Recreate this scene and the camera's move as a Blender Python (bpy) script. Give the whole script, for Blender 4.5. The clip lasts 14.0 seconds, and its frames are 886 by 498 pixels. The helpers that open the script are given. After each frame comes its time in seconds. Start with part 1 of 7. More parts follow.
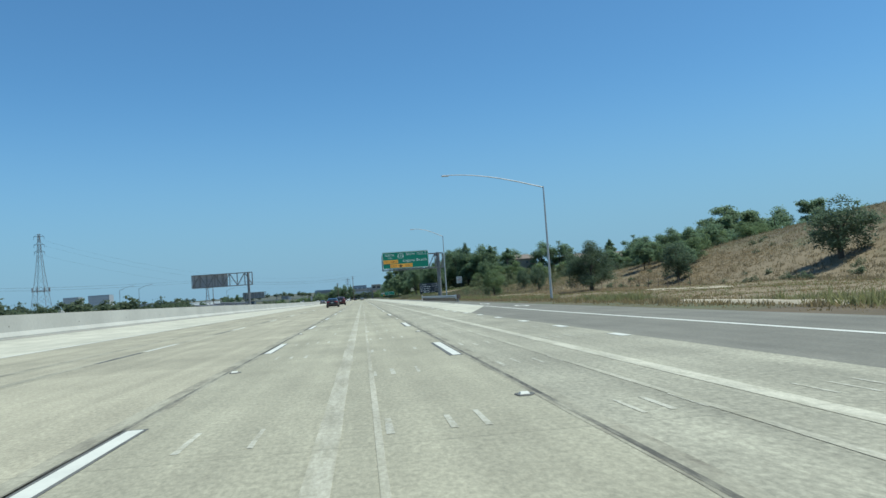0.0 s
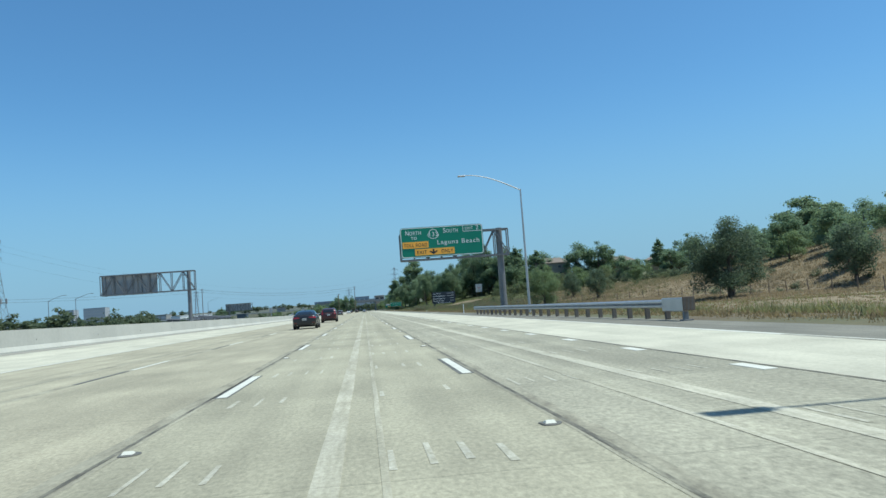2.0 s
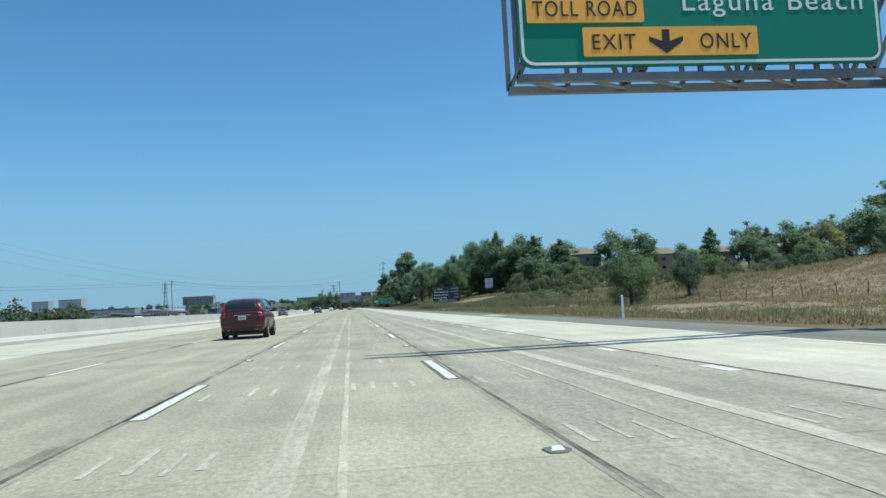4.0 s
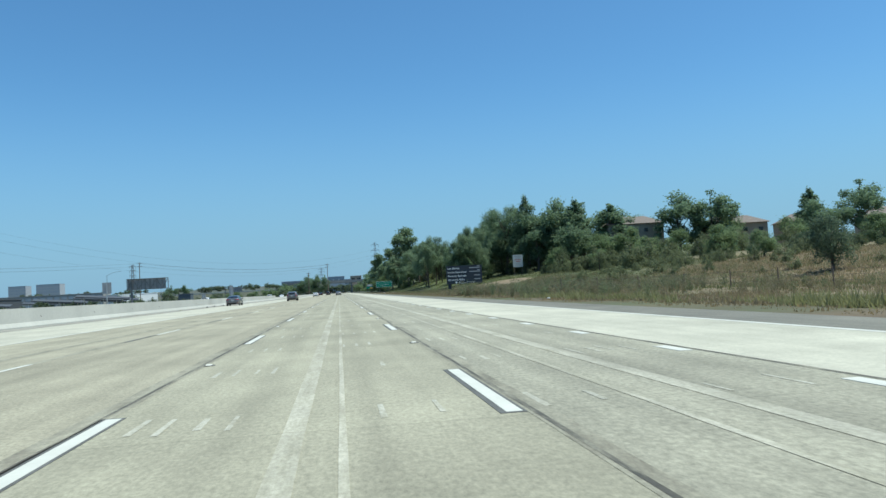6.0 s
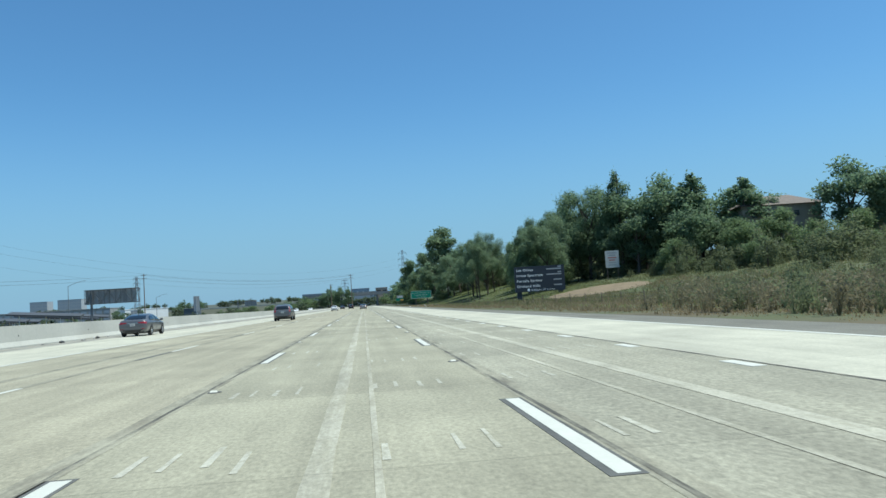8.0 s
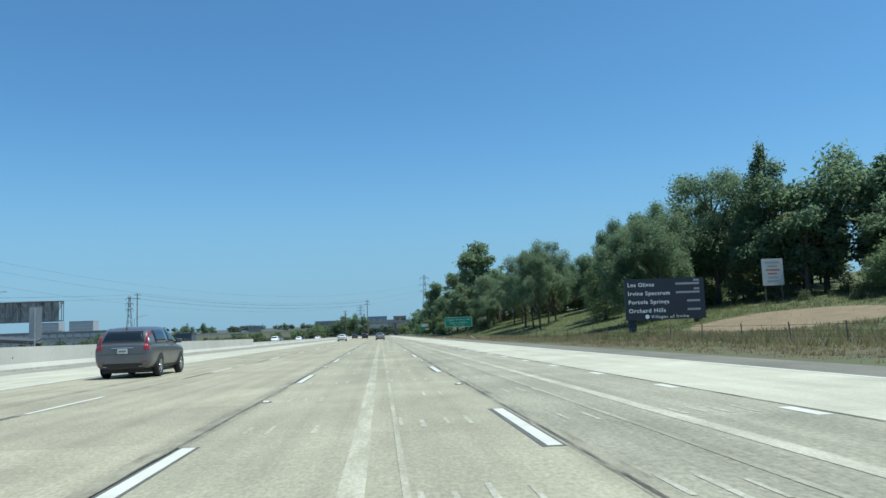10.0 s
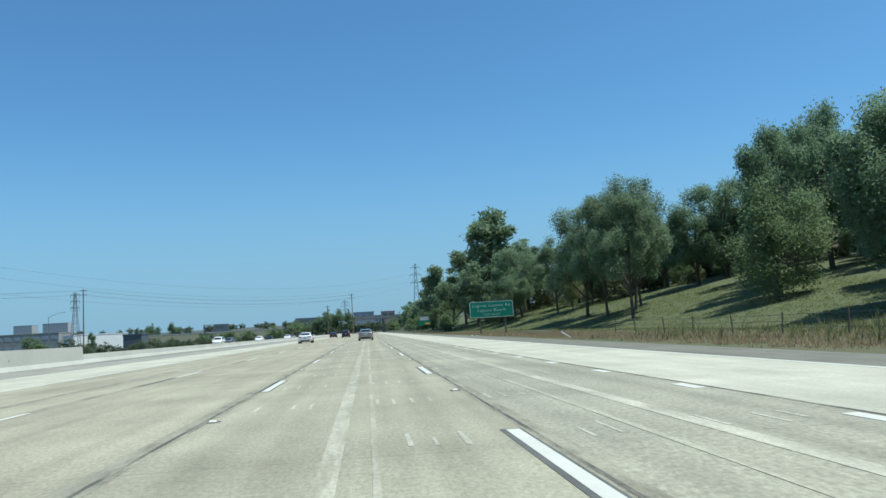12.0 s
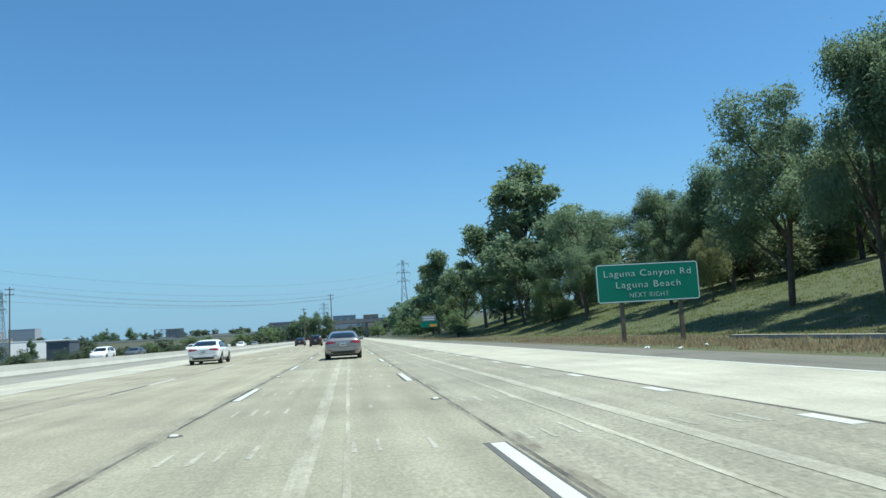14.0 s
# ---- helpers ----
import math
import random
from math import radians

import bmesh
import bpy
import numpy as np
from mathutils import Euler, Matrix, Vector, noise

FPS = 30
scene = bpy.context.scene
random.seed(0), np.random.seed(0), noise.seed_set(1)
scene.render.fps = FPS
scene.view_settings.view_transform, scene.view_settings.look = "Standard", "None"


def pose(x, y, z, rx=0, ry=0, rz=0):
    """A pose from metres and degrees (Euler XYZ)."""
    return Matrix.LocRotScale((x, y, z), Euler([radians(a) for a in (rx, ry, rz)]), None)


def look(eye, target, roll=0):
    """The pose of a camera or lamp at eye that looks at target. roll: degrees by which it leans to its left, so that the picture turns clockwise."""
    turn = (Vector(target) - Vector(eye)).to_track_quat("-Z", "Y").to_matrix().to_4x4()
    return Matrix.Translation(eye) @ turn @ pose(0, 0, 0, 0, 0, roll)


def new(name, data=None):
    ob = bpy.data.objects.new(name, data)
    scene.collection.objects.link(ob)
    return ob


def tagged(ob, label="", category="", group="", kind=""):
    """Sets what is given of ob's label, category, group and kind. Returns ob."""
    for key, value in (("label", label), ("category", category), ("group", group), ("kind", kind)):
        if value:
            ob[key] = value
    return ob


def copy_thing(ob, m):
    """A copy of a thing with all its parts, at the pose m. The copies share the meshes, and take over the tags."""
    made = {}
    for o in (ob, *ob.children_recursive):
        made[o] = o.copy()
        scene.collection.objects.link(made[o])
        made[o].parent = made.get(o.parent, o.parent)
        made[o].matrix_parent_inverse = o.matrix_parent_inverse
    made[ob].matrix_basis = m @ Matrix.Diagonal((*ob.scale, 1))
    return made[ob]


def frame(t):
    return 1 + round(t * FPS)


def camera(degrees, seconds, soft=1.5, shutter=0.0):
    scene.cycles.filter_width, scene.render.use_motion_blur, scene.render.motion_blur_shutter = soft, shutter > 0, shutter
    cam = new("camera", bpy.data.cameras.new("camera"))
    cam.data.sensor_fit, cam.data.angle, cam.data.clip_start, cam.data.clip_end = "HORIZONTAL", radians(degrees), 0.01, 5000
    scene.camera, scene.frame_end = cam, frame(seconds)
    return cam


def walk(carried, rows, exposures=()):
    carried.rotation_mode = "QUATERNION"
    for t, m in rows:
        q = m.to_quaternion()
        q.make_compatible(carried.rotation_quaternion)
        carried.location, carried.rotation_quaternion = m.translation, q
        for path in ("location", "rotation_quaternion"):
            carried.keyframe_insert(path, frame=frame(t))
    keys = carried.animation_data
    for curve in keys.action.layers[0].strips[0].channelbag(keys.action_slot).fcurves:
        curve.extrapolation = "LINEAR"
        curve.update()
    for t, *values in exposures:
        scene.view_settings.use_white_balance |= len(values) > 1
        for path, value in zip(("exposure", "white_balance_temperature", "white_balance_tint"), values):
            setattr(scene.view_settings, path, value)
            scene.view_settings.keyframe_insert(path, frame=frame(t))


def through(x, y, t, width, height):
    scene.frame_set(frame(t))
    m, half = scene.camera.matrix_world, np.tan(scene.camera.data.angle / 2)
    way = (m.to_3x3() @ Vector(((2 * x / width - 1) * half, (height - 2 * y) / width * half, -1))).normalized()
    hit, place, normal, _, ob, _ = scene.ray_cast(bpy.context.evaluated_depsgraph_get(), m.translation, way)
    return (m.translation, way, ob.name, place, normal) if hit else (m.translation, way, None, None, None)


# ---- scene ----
cam = camera(59.6, 14.0, soft=1.5)
PATH = [
    (0, (0.298, -1.093, 1.06), (0.513, 0.893, 1.173), -4.0), 
    (0.5, (0.109, 13.848, 1.108), (0.305, 15.835, 1.228), -3.6), 
    (1, (0.188, 27.211, 1.105), (0.347, 29.201, 1.219), -3.1), 
    (1.5, (0.218, 42.546, 1.12), (0.407, 44.534, 1.237), -4.1), 
    (2, (0.291, 58.92, 1.103), (0.502, 60.904, 1.246), -4.2), 
    (2.5, (0.342, 70.845, 1.133), (0.577, 72.827, 1.258), -3.6), 
    (3, (0.396, 86.731, 1.084), (0.628, 88.713, 1.229), -2.9), 
    (5.5, (0.471, 164.874, 1.061), (0.734, 166.853, 1.167), -3.4), 
    (6, (0.378, 180.959, 1.11), (0.649, 182.939, 1.207), -3.1), 
    (6.5, (0.355, 193.206, 1.094), (0.592, 195.188, 1.224), -3.7), 
    (7, (0.352, 209.283, 1.106), (0.587, 211.267, 1.204), -3.8), 
    (7.5, (0.368, 225.59, 1.102), (0.604, 227.573, 1.204), -4.3), 
    (8, (0.322, 241.55, 1.089), (0.533, 243.534, 1.221), -3.6), 
    (10.5, (0.199, 311.871, 1.114), (0.367, 313.852, 1.331), -2.1), 
    (11, (0.25, 327.394, 1.114), (0.447, 329.373, 1.327), -2.8), 
    (11.5, (0.259, 342.372, 1.098), (0.477, 344.351, 1.287), -3.1), 
    (12, (0.336, 358.471, 1.126), (0.54, 360.451, 1.327), -3.2), 
    (12.5, (0.328, 370.234, 1.121), (0.527, 372.212, 1.34), -2.7), 
    (13, (0.376, 386.193, 1.096), (0.593, 388.169, 1.316), -3.0), 
    (13.5, (0.423, 401.824, 1.091), (0.659, 403.799, 1.296), -3.2), 
    (14, (0.421, 417.602, 1.13), (0.673, 419.575, 1.341), -3.4), 
]
walk(cam, [(t, look(eye, target, roll)) for t, eye, target, roll in PATH], exposures=[(0.0, 0.10, 6050, -1), (0.5, 0.25, 6050, -1), (1.0, 0.23, 6050, -1), (2.0, 0.22, 6050, -1), (3.0, 0.20, 6050, -1), (5.5, 0.22, 6050, -1),
                                                                               (8.0, 0.22, 6050, -1), (10.5, 0.22, 6050, -1), (12.5, 0.21, 6050, -1), (14.0, 0.34, 6050, -1)])

# ---- world and sun ----
SUN_EL, SUN_AZ = radians(67.0), radians(102.0)          # azimuth from straight ahead, turning to the right
world = bpy.data.worlds.new("world")
scene.world = world
world.use_nodes = True
wn = world.node_tree
wn.nodes.clear()
sky = wn.nodes.new("ShaderNodeTexSky")
sky.sky_type = "NISHITA"
sky.sun_disc = False
sky.sun_elevation = SUN_EL
sky.sun_rotation = SUN_AZ
sky.altitude = 60.0
sky.air_density, sky.dust_density, sky.ozone_density = 1.0, 0.7, 3.0
bg = wn.nodes.new("ShaderNodeBackground")
bg.inputs["Strength"].default_value = 0.117
wout = wn.nodes.new("ShaderNodeOutputWorld")
grade = wn.nodes.new("ShaderNodeMix")
grade.data_type, grade.blend_type = "RGBA", "MULTIPLY"
grade.inputs[0].default_value = 1.0
grade.inputs[7].default_value = (0.61, 0.87, 1.02, 1)
wn.links.new(sky.outputs[0], grade.inputs[6])
# pale blue haze that thickens evenly towards the horizon all round
sky_way = wn.nodes.new("ShaderNodeTexCoord")
sky_sep = wn.nodes.new("ShaderNodeSeparateXYZ")
wn.links.new(sky_way.outputs["Generated"], sky_sep.inputs[0])
depth = wn.nodes.new("ShaderNodeMapRange")
depth.interpolation_type = "SMOOTHERSTEP"
wn.links.new(sky_sep.outputs[2], depth.inputs["Value"])
depth.inputs["From Min"].default_value, depth.inputs["From Max"].default_value = 0.30, -0.06
depth.inputs["To Min"].default_value, depth.inputs["To Max"].default_value = 0.0, 0.92
haze = wn.nodes.new("ShaderNodeMix")
haze.data_type = "RGBA"
haze.inputs[7].default_value = (2.05, 3.3, 4.65, 1)
wn.links.new(depth.outputs[0], haze.inputs[0])
wn.links.new(grade.outputs[2], haze.inputs[6])
wn.links.new(haze.outputs[2], bg.inputs["Color"])
wn.links.new(bg.outputs[0], wout.inputs["Surface"])

sun_data = bpy.data.lights.new("sun", "SUN")
sun_data.energy, sun_data.angle, sun_data.color = 4.9, radians(0.53), (1.0, 0.95, 0.86)
sun = new("sun", sun_data)
to_sun = Vector((math.cos(SUN_EL) * math.sin(SUN_AZ), math.cos(SUN_EL) * math.cos(SUN_AZ), math.sin(SUN_EL)))
sun.matrix_world = look(to_sun * 50, (0, 0, 0))


# ---- materials ----
def material(name, color, rough=0.6, metal=0.0, vary=0.12, scale=3.0, fine=40.0, bump=0.0, spec=0.5,
             island=0.0, objvary=0.0, tint=None, coat=0.0, transmit=0.0):
    """A surface with a base colour that varies at two scales, fine relief and, if asked, from piece to piece."""
    m = bpy.data.materials.new(name)
    m.use_nodes = True
    nt = m.node_tree
    b = nt.nodes["Principled BSDF"]
    b.inputs["Roughness"].default_value = rough
    b.inputs["Metallic"].default_value = metal
    b.inputs["Specular IOR Level"].default_value = spec
    b.inputs["Coat Weight"].default_value = coat
    b.inputs["Coat Roughness"].default_value = 0.08
    b.inputs["Transmission Weight"].default_value = transmit
    geo = nt.nodes.new("ShaderNodeNewGeometry")
    n1, n2 = nt.nodes.new("ShaderNodeTexNoise"), nt.nodes.new("ShaderNodeTexNoise")
    n1.inputs["Scale"].default_value, n2.inputs["Scale"].default_value = scale, fine
    n1.inputs["Detail"].default_value = n2.inputs["Detail"].default_value = 3.0
    for n in (n1, n2):
        nt.links.new(geo.outputs["Position"], n.inputs["Vector"])
    mix = nt.nodes.new("ShaderNodeMath")
    mix.operation = "MULTIPLY_ADD"
    nt.links.new(n1.outputs["Fac"], mix.inputs[0])
    mix.inputs[1].default_value = 0.65
    half = nt.nodes.new("ShaderNodeMath")
    half.operation = "MULTIPLY"
    nt.links.new(n2.outputs["Fac"], half.inputs[0])
    half.inputs[1].default_value = 0.35
    nt.links.new(half.outputs[0], mix.inputs[2])
    val = mix.outputs[0]
    if island or objvary:
        src = nt.nodes.new("ShaderNodeObjectInfo").outputs["Random"] if objvary else geo.outputs["Random Per Island"]
        add = nt.nodes.new("ShaderNodeMath")
        add.operation = "MULTIPLY_ADD"
        nt.links.new(src, add.inputs[0])
        add.inputs[1].default_value = island or objvary
        nt.links.new(val, add.inputs[2])
        val = add.outputs[0]
    ramp = nt.nodes.new("ShaderNodeMapRange")
    nt.links.new(val, ramp.inputs["Value"])
    ramp.inputs["From Min"].default_value = 0.3
    ramp.inputs["From Max"].default_value = 0.7 + (island or objvary)
    col = nt.nodes.new("ShaderNodeMix")
    col.data_type = "RGBA"
    nt.links.new(ramp.outputs[0], col.inputs[0])
    hi = tint or [min(1.0, c * (1 + vary)) for c in color]
    col.inputs[6].default_value = (*[c * (1 - vary) for c in color], 1)
    col.inputs[7].default_value = (*hi, 1)
    nt.links.new(col.outputs[2], b.inputs["Base Color"])
    if bump:
        bp = nt.nodes.new("ShaderNodeBump")
        bp.inputs["Strength"].default_value = bump
        bp.inputs["Distance"].default_value = 0.02
        nt.links.new(n2.outputs["Fac"], bp.inputs["Height"])
        nt.links.new(bp.outputs[0], b.inputs["Normal"])
    return m


def pavement(name, color, streak=0.16, joints=4.57, grain=0.20, slabs=0.06, stones=26.0):
    """Worn road concrete: aggregate grain, blotches, streaks along the travel direction, sawn joints across it."""
    return roughen(material(name, color, rough=0.85, vary=0.15, scale=0.28, fine=9.0, bump=0.25, spec=0.3), streak, joints, grain, slabs, stones)


def roughen(m, streak, joints, grain=0.20, slabs=0.06, stones=26.0):
    """Works the grain, streaks and joints of road concrete into a material's colour."""
    nt = m.node_tree
    b = nt.nodes["Principled BSDF"]
    geo = nt.nodes.new("ShaderNodeNewGeometry")
    sep = nt.nodes.new("ShaderNodeSeparateXYZ")
    nt.links.new(geo.outputs["Position"], sep.inputs[0])
    mapn = nt.nodes.new("ShaderNodeMapping")
    mapn.inputs["Scale"].default_value = (2.2, 0.035, 1.0)
    nt.links.new(geo.outputs["Position"], mapn.inputs["Vector"])
    ns = nt.nodes.new("ShaderNodeTexNoise")
    ns.inputs["Scale"].default_value, ns.inputs["Detail"].default_value = 1.0, 4.0
    nt.links.new(mapn.outputs[0], ns.inputs["Vector"])
    r = nt.nodes.new("ShaderNodeMapRange")
    nt.links.new(ns.outputs["Fac"], r.inputs["Value"])
    r.inputs["From Min"].default_value, r.inputs["From Max"].default_value = 0.3, 0.7
    r.inputs["To Min"].default_value, r.inputs["To Max"].default_value = 1 - streak, 1 + streak
    # coarse exposed aggregate
    ag = nt.nodes.new("ShaderNodeTexNoise")
    ag.inputs["Scale"].default_value, ag.inputs["Detail"].default_value = stones, 7.0
    ag.inputs["Roughness"].default_value = 0.75
    mapa = nt.nodes.new("ShaderNodeMapping")
    mapa.inputs["Scale"].default_value = (1.0, 0.45, 1.0)
    nt.links.new(geo.outputs["Position"], mapa.inputs["Vector"])
    nt.links.new(mapa.outputs[0], ag.inputs["Vector"])
    ra = nt.nodes.new("ShaderNodeMapRange")
    nt.links.new(ag.outputs["Fac"], ra.inputs["Value"])
    ra.inputs["From Min"].default_value, ra.inputs["From Max"].default_value = 0.35, 0.65
    ra.inputs["To Min"].default_value, ra.inputs["To Max"].default_value = 1 - grain, 1 + grain
    mul = nt.nodes.new("ShaderNodeMath")
    mul.operation = "MULTIPLY"
    nt.links.new(r.outputs[0], mul.inputs[0])
    nt.links.new(ra.outputs[0], mul.inputs[1])
    fac = mul.outputs[0]
    # blotches a stride across, and slabs poured at different times
    bl = nt.nodes.new("ShaderNodeTexNoise")
    bl.inputs["Scale"].default_value, bl.inputs["Detail"].default_value = 0.9, 5.0
    bl.inputs["Roughness"].default_value = 0.65
    mapb = nt.nodes.new("ShaderNodeMapping")
    mapb.inputs["Scale"].default_value = (1.0, 0.4, 1.0)
    nt.links.new(geo.outputs["Position"], mapb.inputs["Vector"])
    nt.links.new(mapb.outputs[0], bl.inputs["Vector"])
    rb = nt.nodes.new("ShaderNodeMapRange")
    nt.links.new(bl.outputs["Fac"], rb.inputs["Value"])
    rb.inputs["From Min"].default_value, rb.inputs["From Max"].default_value = 0.32, 0.68
    rb.inputs["To Min"].default_value, rb.inputs["To Max"].default_value = 0.87, 1.11
    mb = nt.nodes.new("ShaderNodeMath")
    mb.operation = "MULTIPLY"
    nt.links.new(fac, mb.inputs[0])
    nt.links.new(rb.outputs[0], mb.inputs[1])
    fac = mb.outputs[0]
    if joints:
        cell = nt.nodes.new("ShaderNodeMapping")
        cell.inputs["Location"].default_value = (0.5, 0.0, 0.5)
        cell.inputs["Scale"].default_value = (1 / 3.7, 1 / joints, 0.0)
        nt.links.new(geo.outputs["Position"], cell.inputs["Vector"])
        fl = nt.nodes.new("ShaderNodeVectorMath")
        fl.operation = "FLOOR"
        nt.links.new(cell.outputs[0], fl.inputs[0])
        wh = nt.nodes.new("ShaderNodeTexWhiteNoise")
        nt.links.new(fl.outputs[0], wh.inputs["Vector"])
        rs = nt.nodes.new("ShaderNodeMapRange")
        nt.links.new(wh.outputs["Value"], rs.inputs["Value"])
        rs.inputs["To Min"].default_value, rs.inputs["To Max"].default_value = 1 - slabs, 1 + slabs
        ms = nt.nodes.new("ShaderNodeMath")
        ms.operation = "MULTIPLY"
        nt.links.new(fac, ms.inputs[0])
        nt.links.new(rs.outputs[0], ms.inputs[1])
        fac = ms.outputs[0]
        mod = nt.nodes.new("ShaderNodeMath")
        mod.operation = "PINGPONG"
        nt.links.new(sep.outputs[1], mod.inputs[0])
        mod.inputs[1].default_value = joints / 2
        lt = nt.nodes.new("ShaderNodeMath")
        lt.operation = "LESS_THAN"
        nt.links.new(mod.outputs[0], lt.inputs[0])
        lt.inputs[1].default_value = 0.012
        dark = nt.nodes.new("ShaderNodeMath")
        dark.operation = "MULTIPLY_ADD"
        nt.links.new(lt.outputs[0], dark.inputs[0])
        dark.inputs[1].default_value, dark.inputs[2].default_value = -0.22, 1.0
        mul2 = nt.nodes.new("ShaderNodeMath")
        mul2.operation = "MULTIPLY"
        nt.links.new(fac, mul2.inputs[0])
        nt.links.new(dark.outputs[0], mul2.inputs[1])
        fac = mul2.outputs[0]
    vm = nt.nodes.new("ShaderNodeVectorMath")
    vm.operation = "SCALE"
    old = b.inputs["Base Color"].links[0].from_socket
    nt.links.new(old, vm.inputs[0])
    nt.links.new(fac, vm.inputs["Scale"])
    nt.links.new(vm.outputs[0], b.inputs["Base Color"])
    return m


def leaf_material(name, dark, light, through=0.6, gloss=0.3):
    m = material(name, dark, rough=0.6, vary=0.12, scale=0.35, fine=6.0, spec=gloss, island=0.5, tint=light)
    nt = m.node_tree
    b = nt.nodes["Principled BSDF"]
    tr = nt.nodes.new("ShaderNodeBsdfTranslucent")
    nt.links.new(b.inputs["Base Color"].links[0].from_socket, tr.inputs["Color"])
    mx = nt.nodes.new("ShaderNodeMixShader")
    mx.inputs[0].default_value = through
    nt.links.new(b.outputs[0], mx.inputs[1])
    nt.links.new(tr.outputs[0], mx.inputs[2])
    nt.links.new(mx.outputs[0], nt.nodes["Material Output"].inputs["Surface"])
    return m


M_CONC = pavement("worn_concrete", (0.294, 0.276, 0.203), streak=0.12, grain=0.24)
M_CONC_TAN = pavement("tan_worn_concrete", (0.308, 0.284, 0.208), streak=0.12, grain=0.27, slabs=0.07)
M_CONC_RIGHT = pavement("grey_worn_concrete", (0.284, 0.269, 0.205), streak=0.15, grain=0.30, stones=20.0)
M_CONC_NEW = pavement("pale_concrete", (0.430, 0.411, 0.328), streak=0.07, grain=0.13, slabs=0.04)
M_CONC_OLD = pavement("median_concrete", (0.261, 0.249, 0.213), streak=0.1)
M_ASPH = pavement("asphalt", (0.165, 0.157, 0.128), streak=0.12, joints=0)
M_SLOT = material("slot_grout", (0.395, 0.379, 0.308), rough=0.9, vary=0.15, scale=2.0, fine=25)
M_BAND = material("pale_wear_band", (0.391, 0.371, 0.292), rough=0.9, vary=0.20, scale=0.9, fine=14)
M_BAND_FAINT = material("faint_wear_band", (0.392, 0.371, 0.292), rough=0.9, vary=0.20, scale=0.9, fine=14)
M_SEAL = material("joint_sealant", (0.075, 0.068, 0.052), rough=0.8, vary=0.35, scale=0.9, fine=8)
M_SMUDGE = material("oily_joint", (0.165, 0.148, 0.108), rough=0.85, vary=0.25, scale=0.7, fine=8)
M_TYREMARK = material("tyre_mark_rubber", (0.205, 0.190, 0.148), rough=0.85, vary=0.25, scale=0.9, fine=9)
M_WHITE = material("road_paint_white", (0.537, 0.529, 0.466), rough=0.7, vary=0.10, scale=2.0, fine=30)
M_EDGE = material("edge_paint_white", (0.521, 0.521, 0.474), rough=0.75, vary=0.14, scale=0.6, fine=20)
M_BLACKPAINT = material("contrast_paint_black", (0.10, 0.098, 0.088), rough=0.8, vary=0.35, scale=1.5, fine=20)
M_BARRIER = material("barrier_concrete", (0.405, 0.398, 0.355), rough=0.9, vary=0.13, scale=0.25, fine=5, bump=0.2)
M_STEEL = material("galvanised_steel", (0.46, 0.47, 0.47), rough=0.45, metal=0.75, vary=0.12, scale=2, fine=30)
M_STEEL_DARK = material("weathered_steel", (0.20, 0.205, 0.21), rough=0.6, metal=0.4, vary=0.2, scale=1.5, fine=20)
M_PANELBACK = material("aluminium_panel_back", (0.34, 0.35, 0.355), rough=0.55, metal=0.4, vary=0.12, scale=0.7, fine=12)
M_GREEN = material("sign_green", (0.008, 0.20, 0.125), rough=0.45, vary=0.06, scale=0.8, fine=10)
M_SIGNWHITE = material("sign_white", (0.80, 0.81, 0.80), rough=0.5, vary=0.03)
M_YELLOW = material("sign_yellow", (0.95, 0.44, 0.06), rough=0.5, vary=0.06)
M_SIGNBLACK = material("sign_black", (0.02, 0.02, 0.02), rough=0.6, vary=0.1)
# white sign panel with partial shade put into its grey colour
M_NOTICE = material("shade_grey_panel", (0.46, 0.47, 0.46), rough=0.7, vary=0.10, scale=0.8, fine=8)
M_NAVY = material("sign_navy", (0.016, 0.024, 0.036), rough=0.5, vary=0.15, scale=0.5, fine=6)
M_WOOD = material("weathered_wood", (0.16, 0.12, 0.09), rough=0.85, vary=0.3, scale=3, fine=25, bump=0.3)
M_POST = material("guard_post", (0.15, 0.13, 0.11), rough=0.85, vary=0.3, scale=3, fine=25, objvary=0.3)
M_BARK = material("bark", (0.095, 0.078, 0.06), rough=0.9, vary=0.35, scale=2, fine=14, bump=0.5)
M_LEAF = leaf_material("leaf_eucalyptus", (0.178, 0.248, 0.14), (0.245, 0.322, 0.19))
M_LEAF2 = leaf_material("leaf_pine", (0.160, 0.232, 0.135), (0.217, 0.298, 0.172))
M_LEAF3 = leaf_material("leaf_pepper", (0.162, 0.225, 0.108), (0.215, 0.285, 0.137))
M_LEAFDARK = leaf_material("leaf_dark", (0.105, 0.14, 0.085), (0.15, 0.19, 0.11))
M_OAK = leaf_material("leaf_oak", (0.10, 0.142, 0.09), (0.14, 0.19, 0.116))
M_SCRUB = leaf_material("leaf_scrub", (0.138, 0.165, 0.086), (0.195, 0.222, 0.117))
M_LEAFDRY = leaf_material("leaf_grey", (0.235, 0.26, 0.12), (0.33, 0.35, 0.17))
M_DRYGRASS = leaf_material("dry_grass", (0.20, 0.155, 0.08), (0.30, 0.235, 0.125), 0.5)
M_GREENGRASS = leaf_material("green_grass", (0.15, 0.185, 0.065), (0.25, 0.275, 0.11), 0.5)
M_BRUSH = leaf_material("green_brush", (0.10, 0.115, 0.048), (0.18, 0.185, 0.085), 0.5)
M_DRYBRUSH = leaf_material("dry_brush", (0.175, 0.14, 0.082), (0.275, 0.225, 0.135), 0.5)
M_STRAW = leaf_material("straw", (0.255, 0.195, 0.115), (0.36, 0.285, 0.175), 0.5)
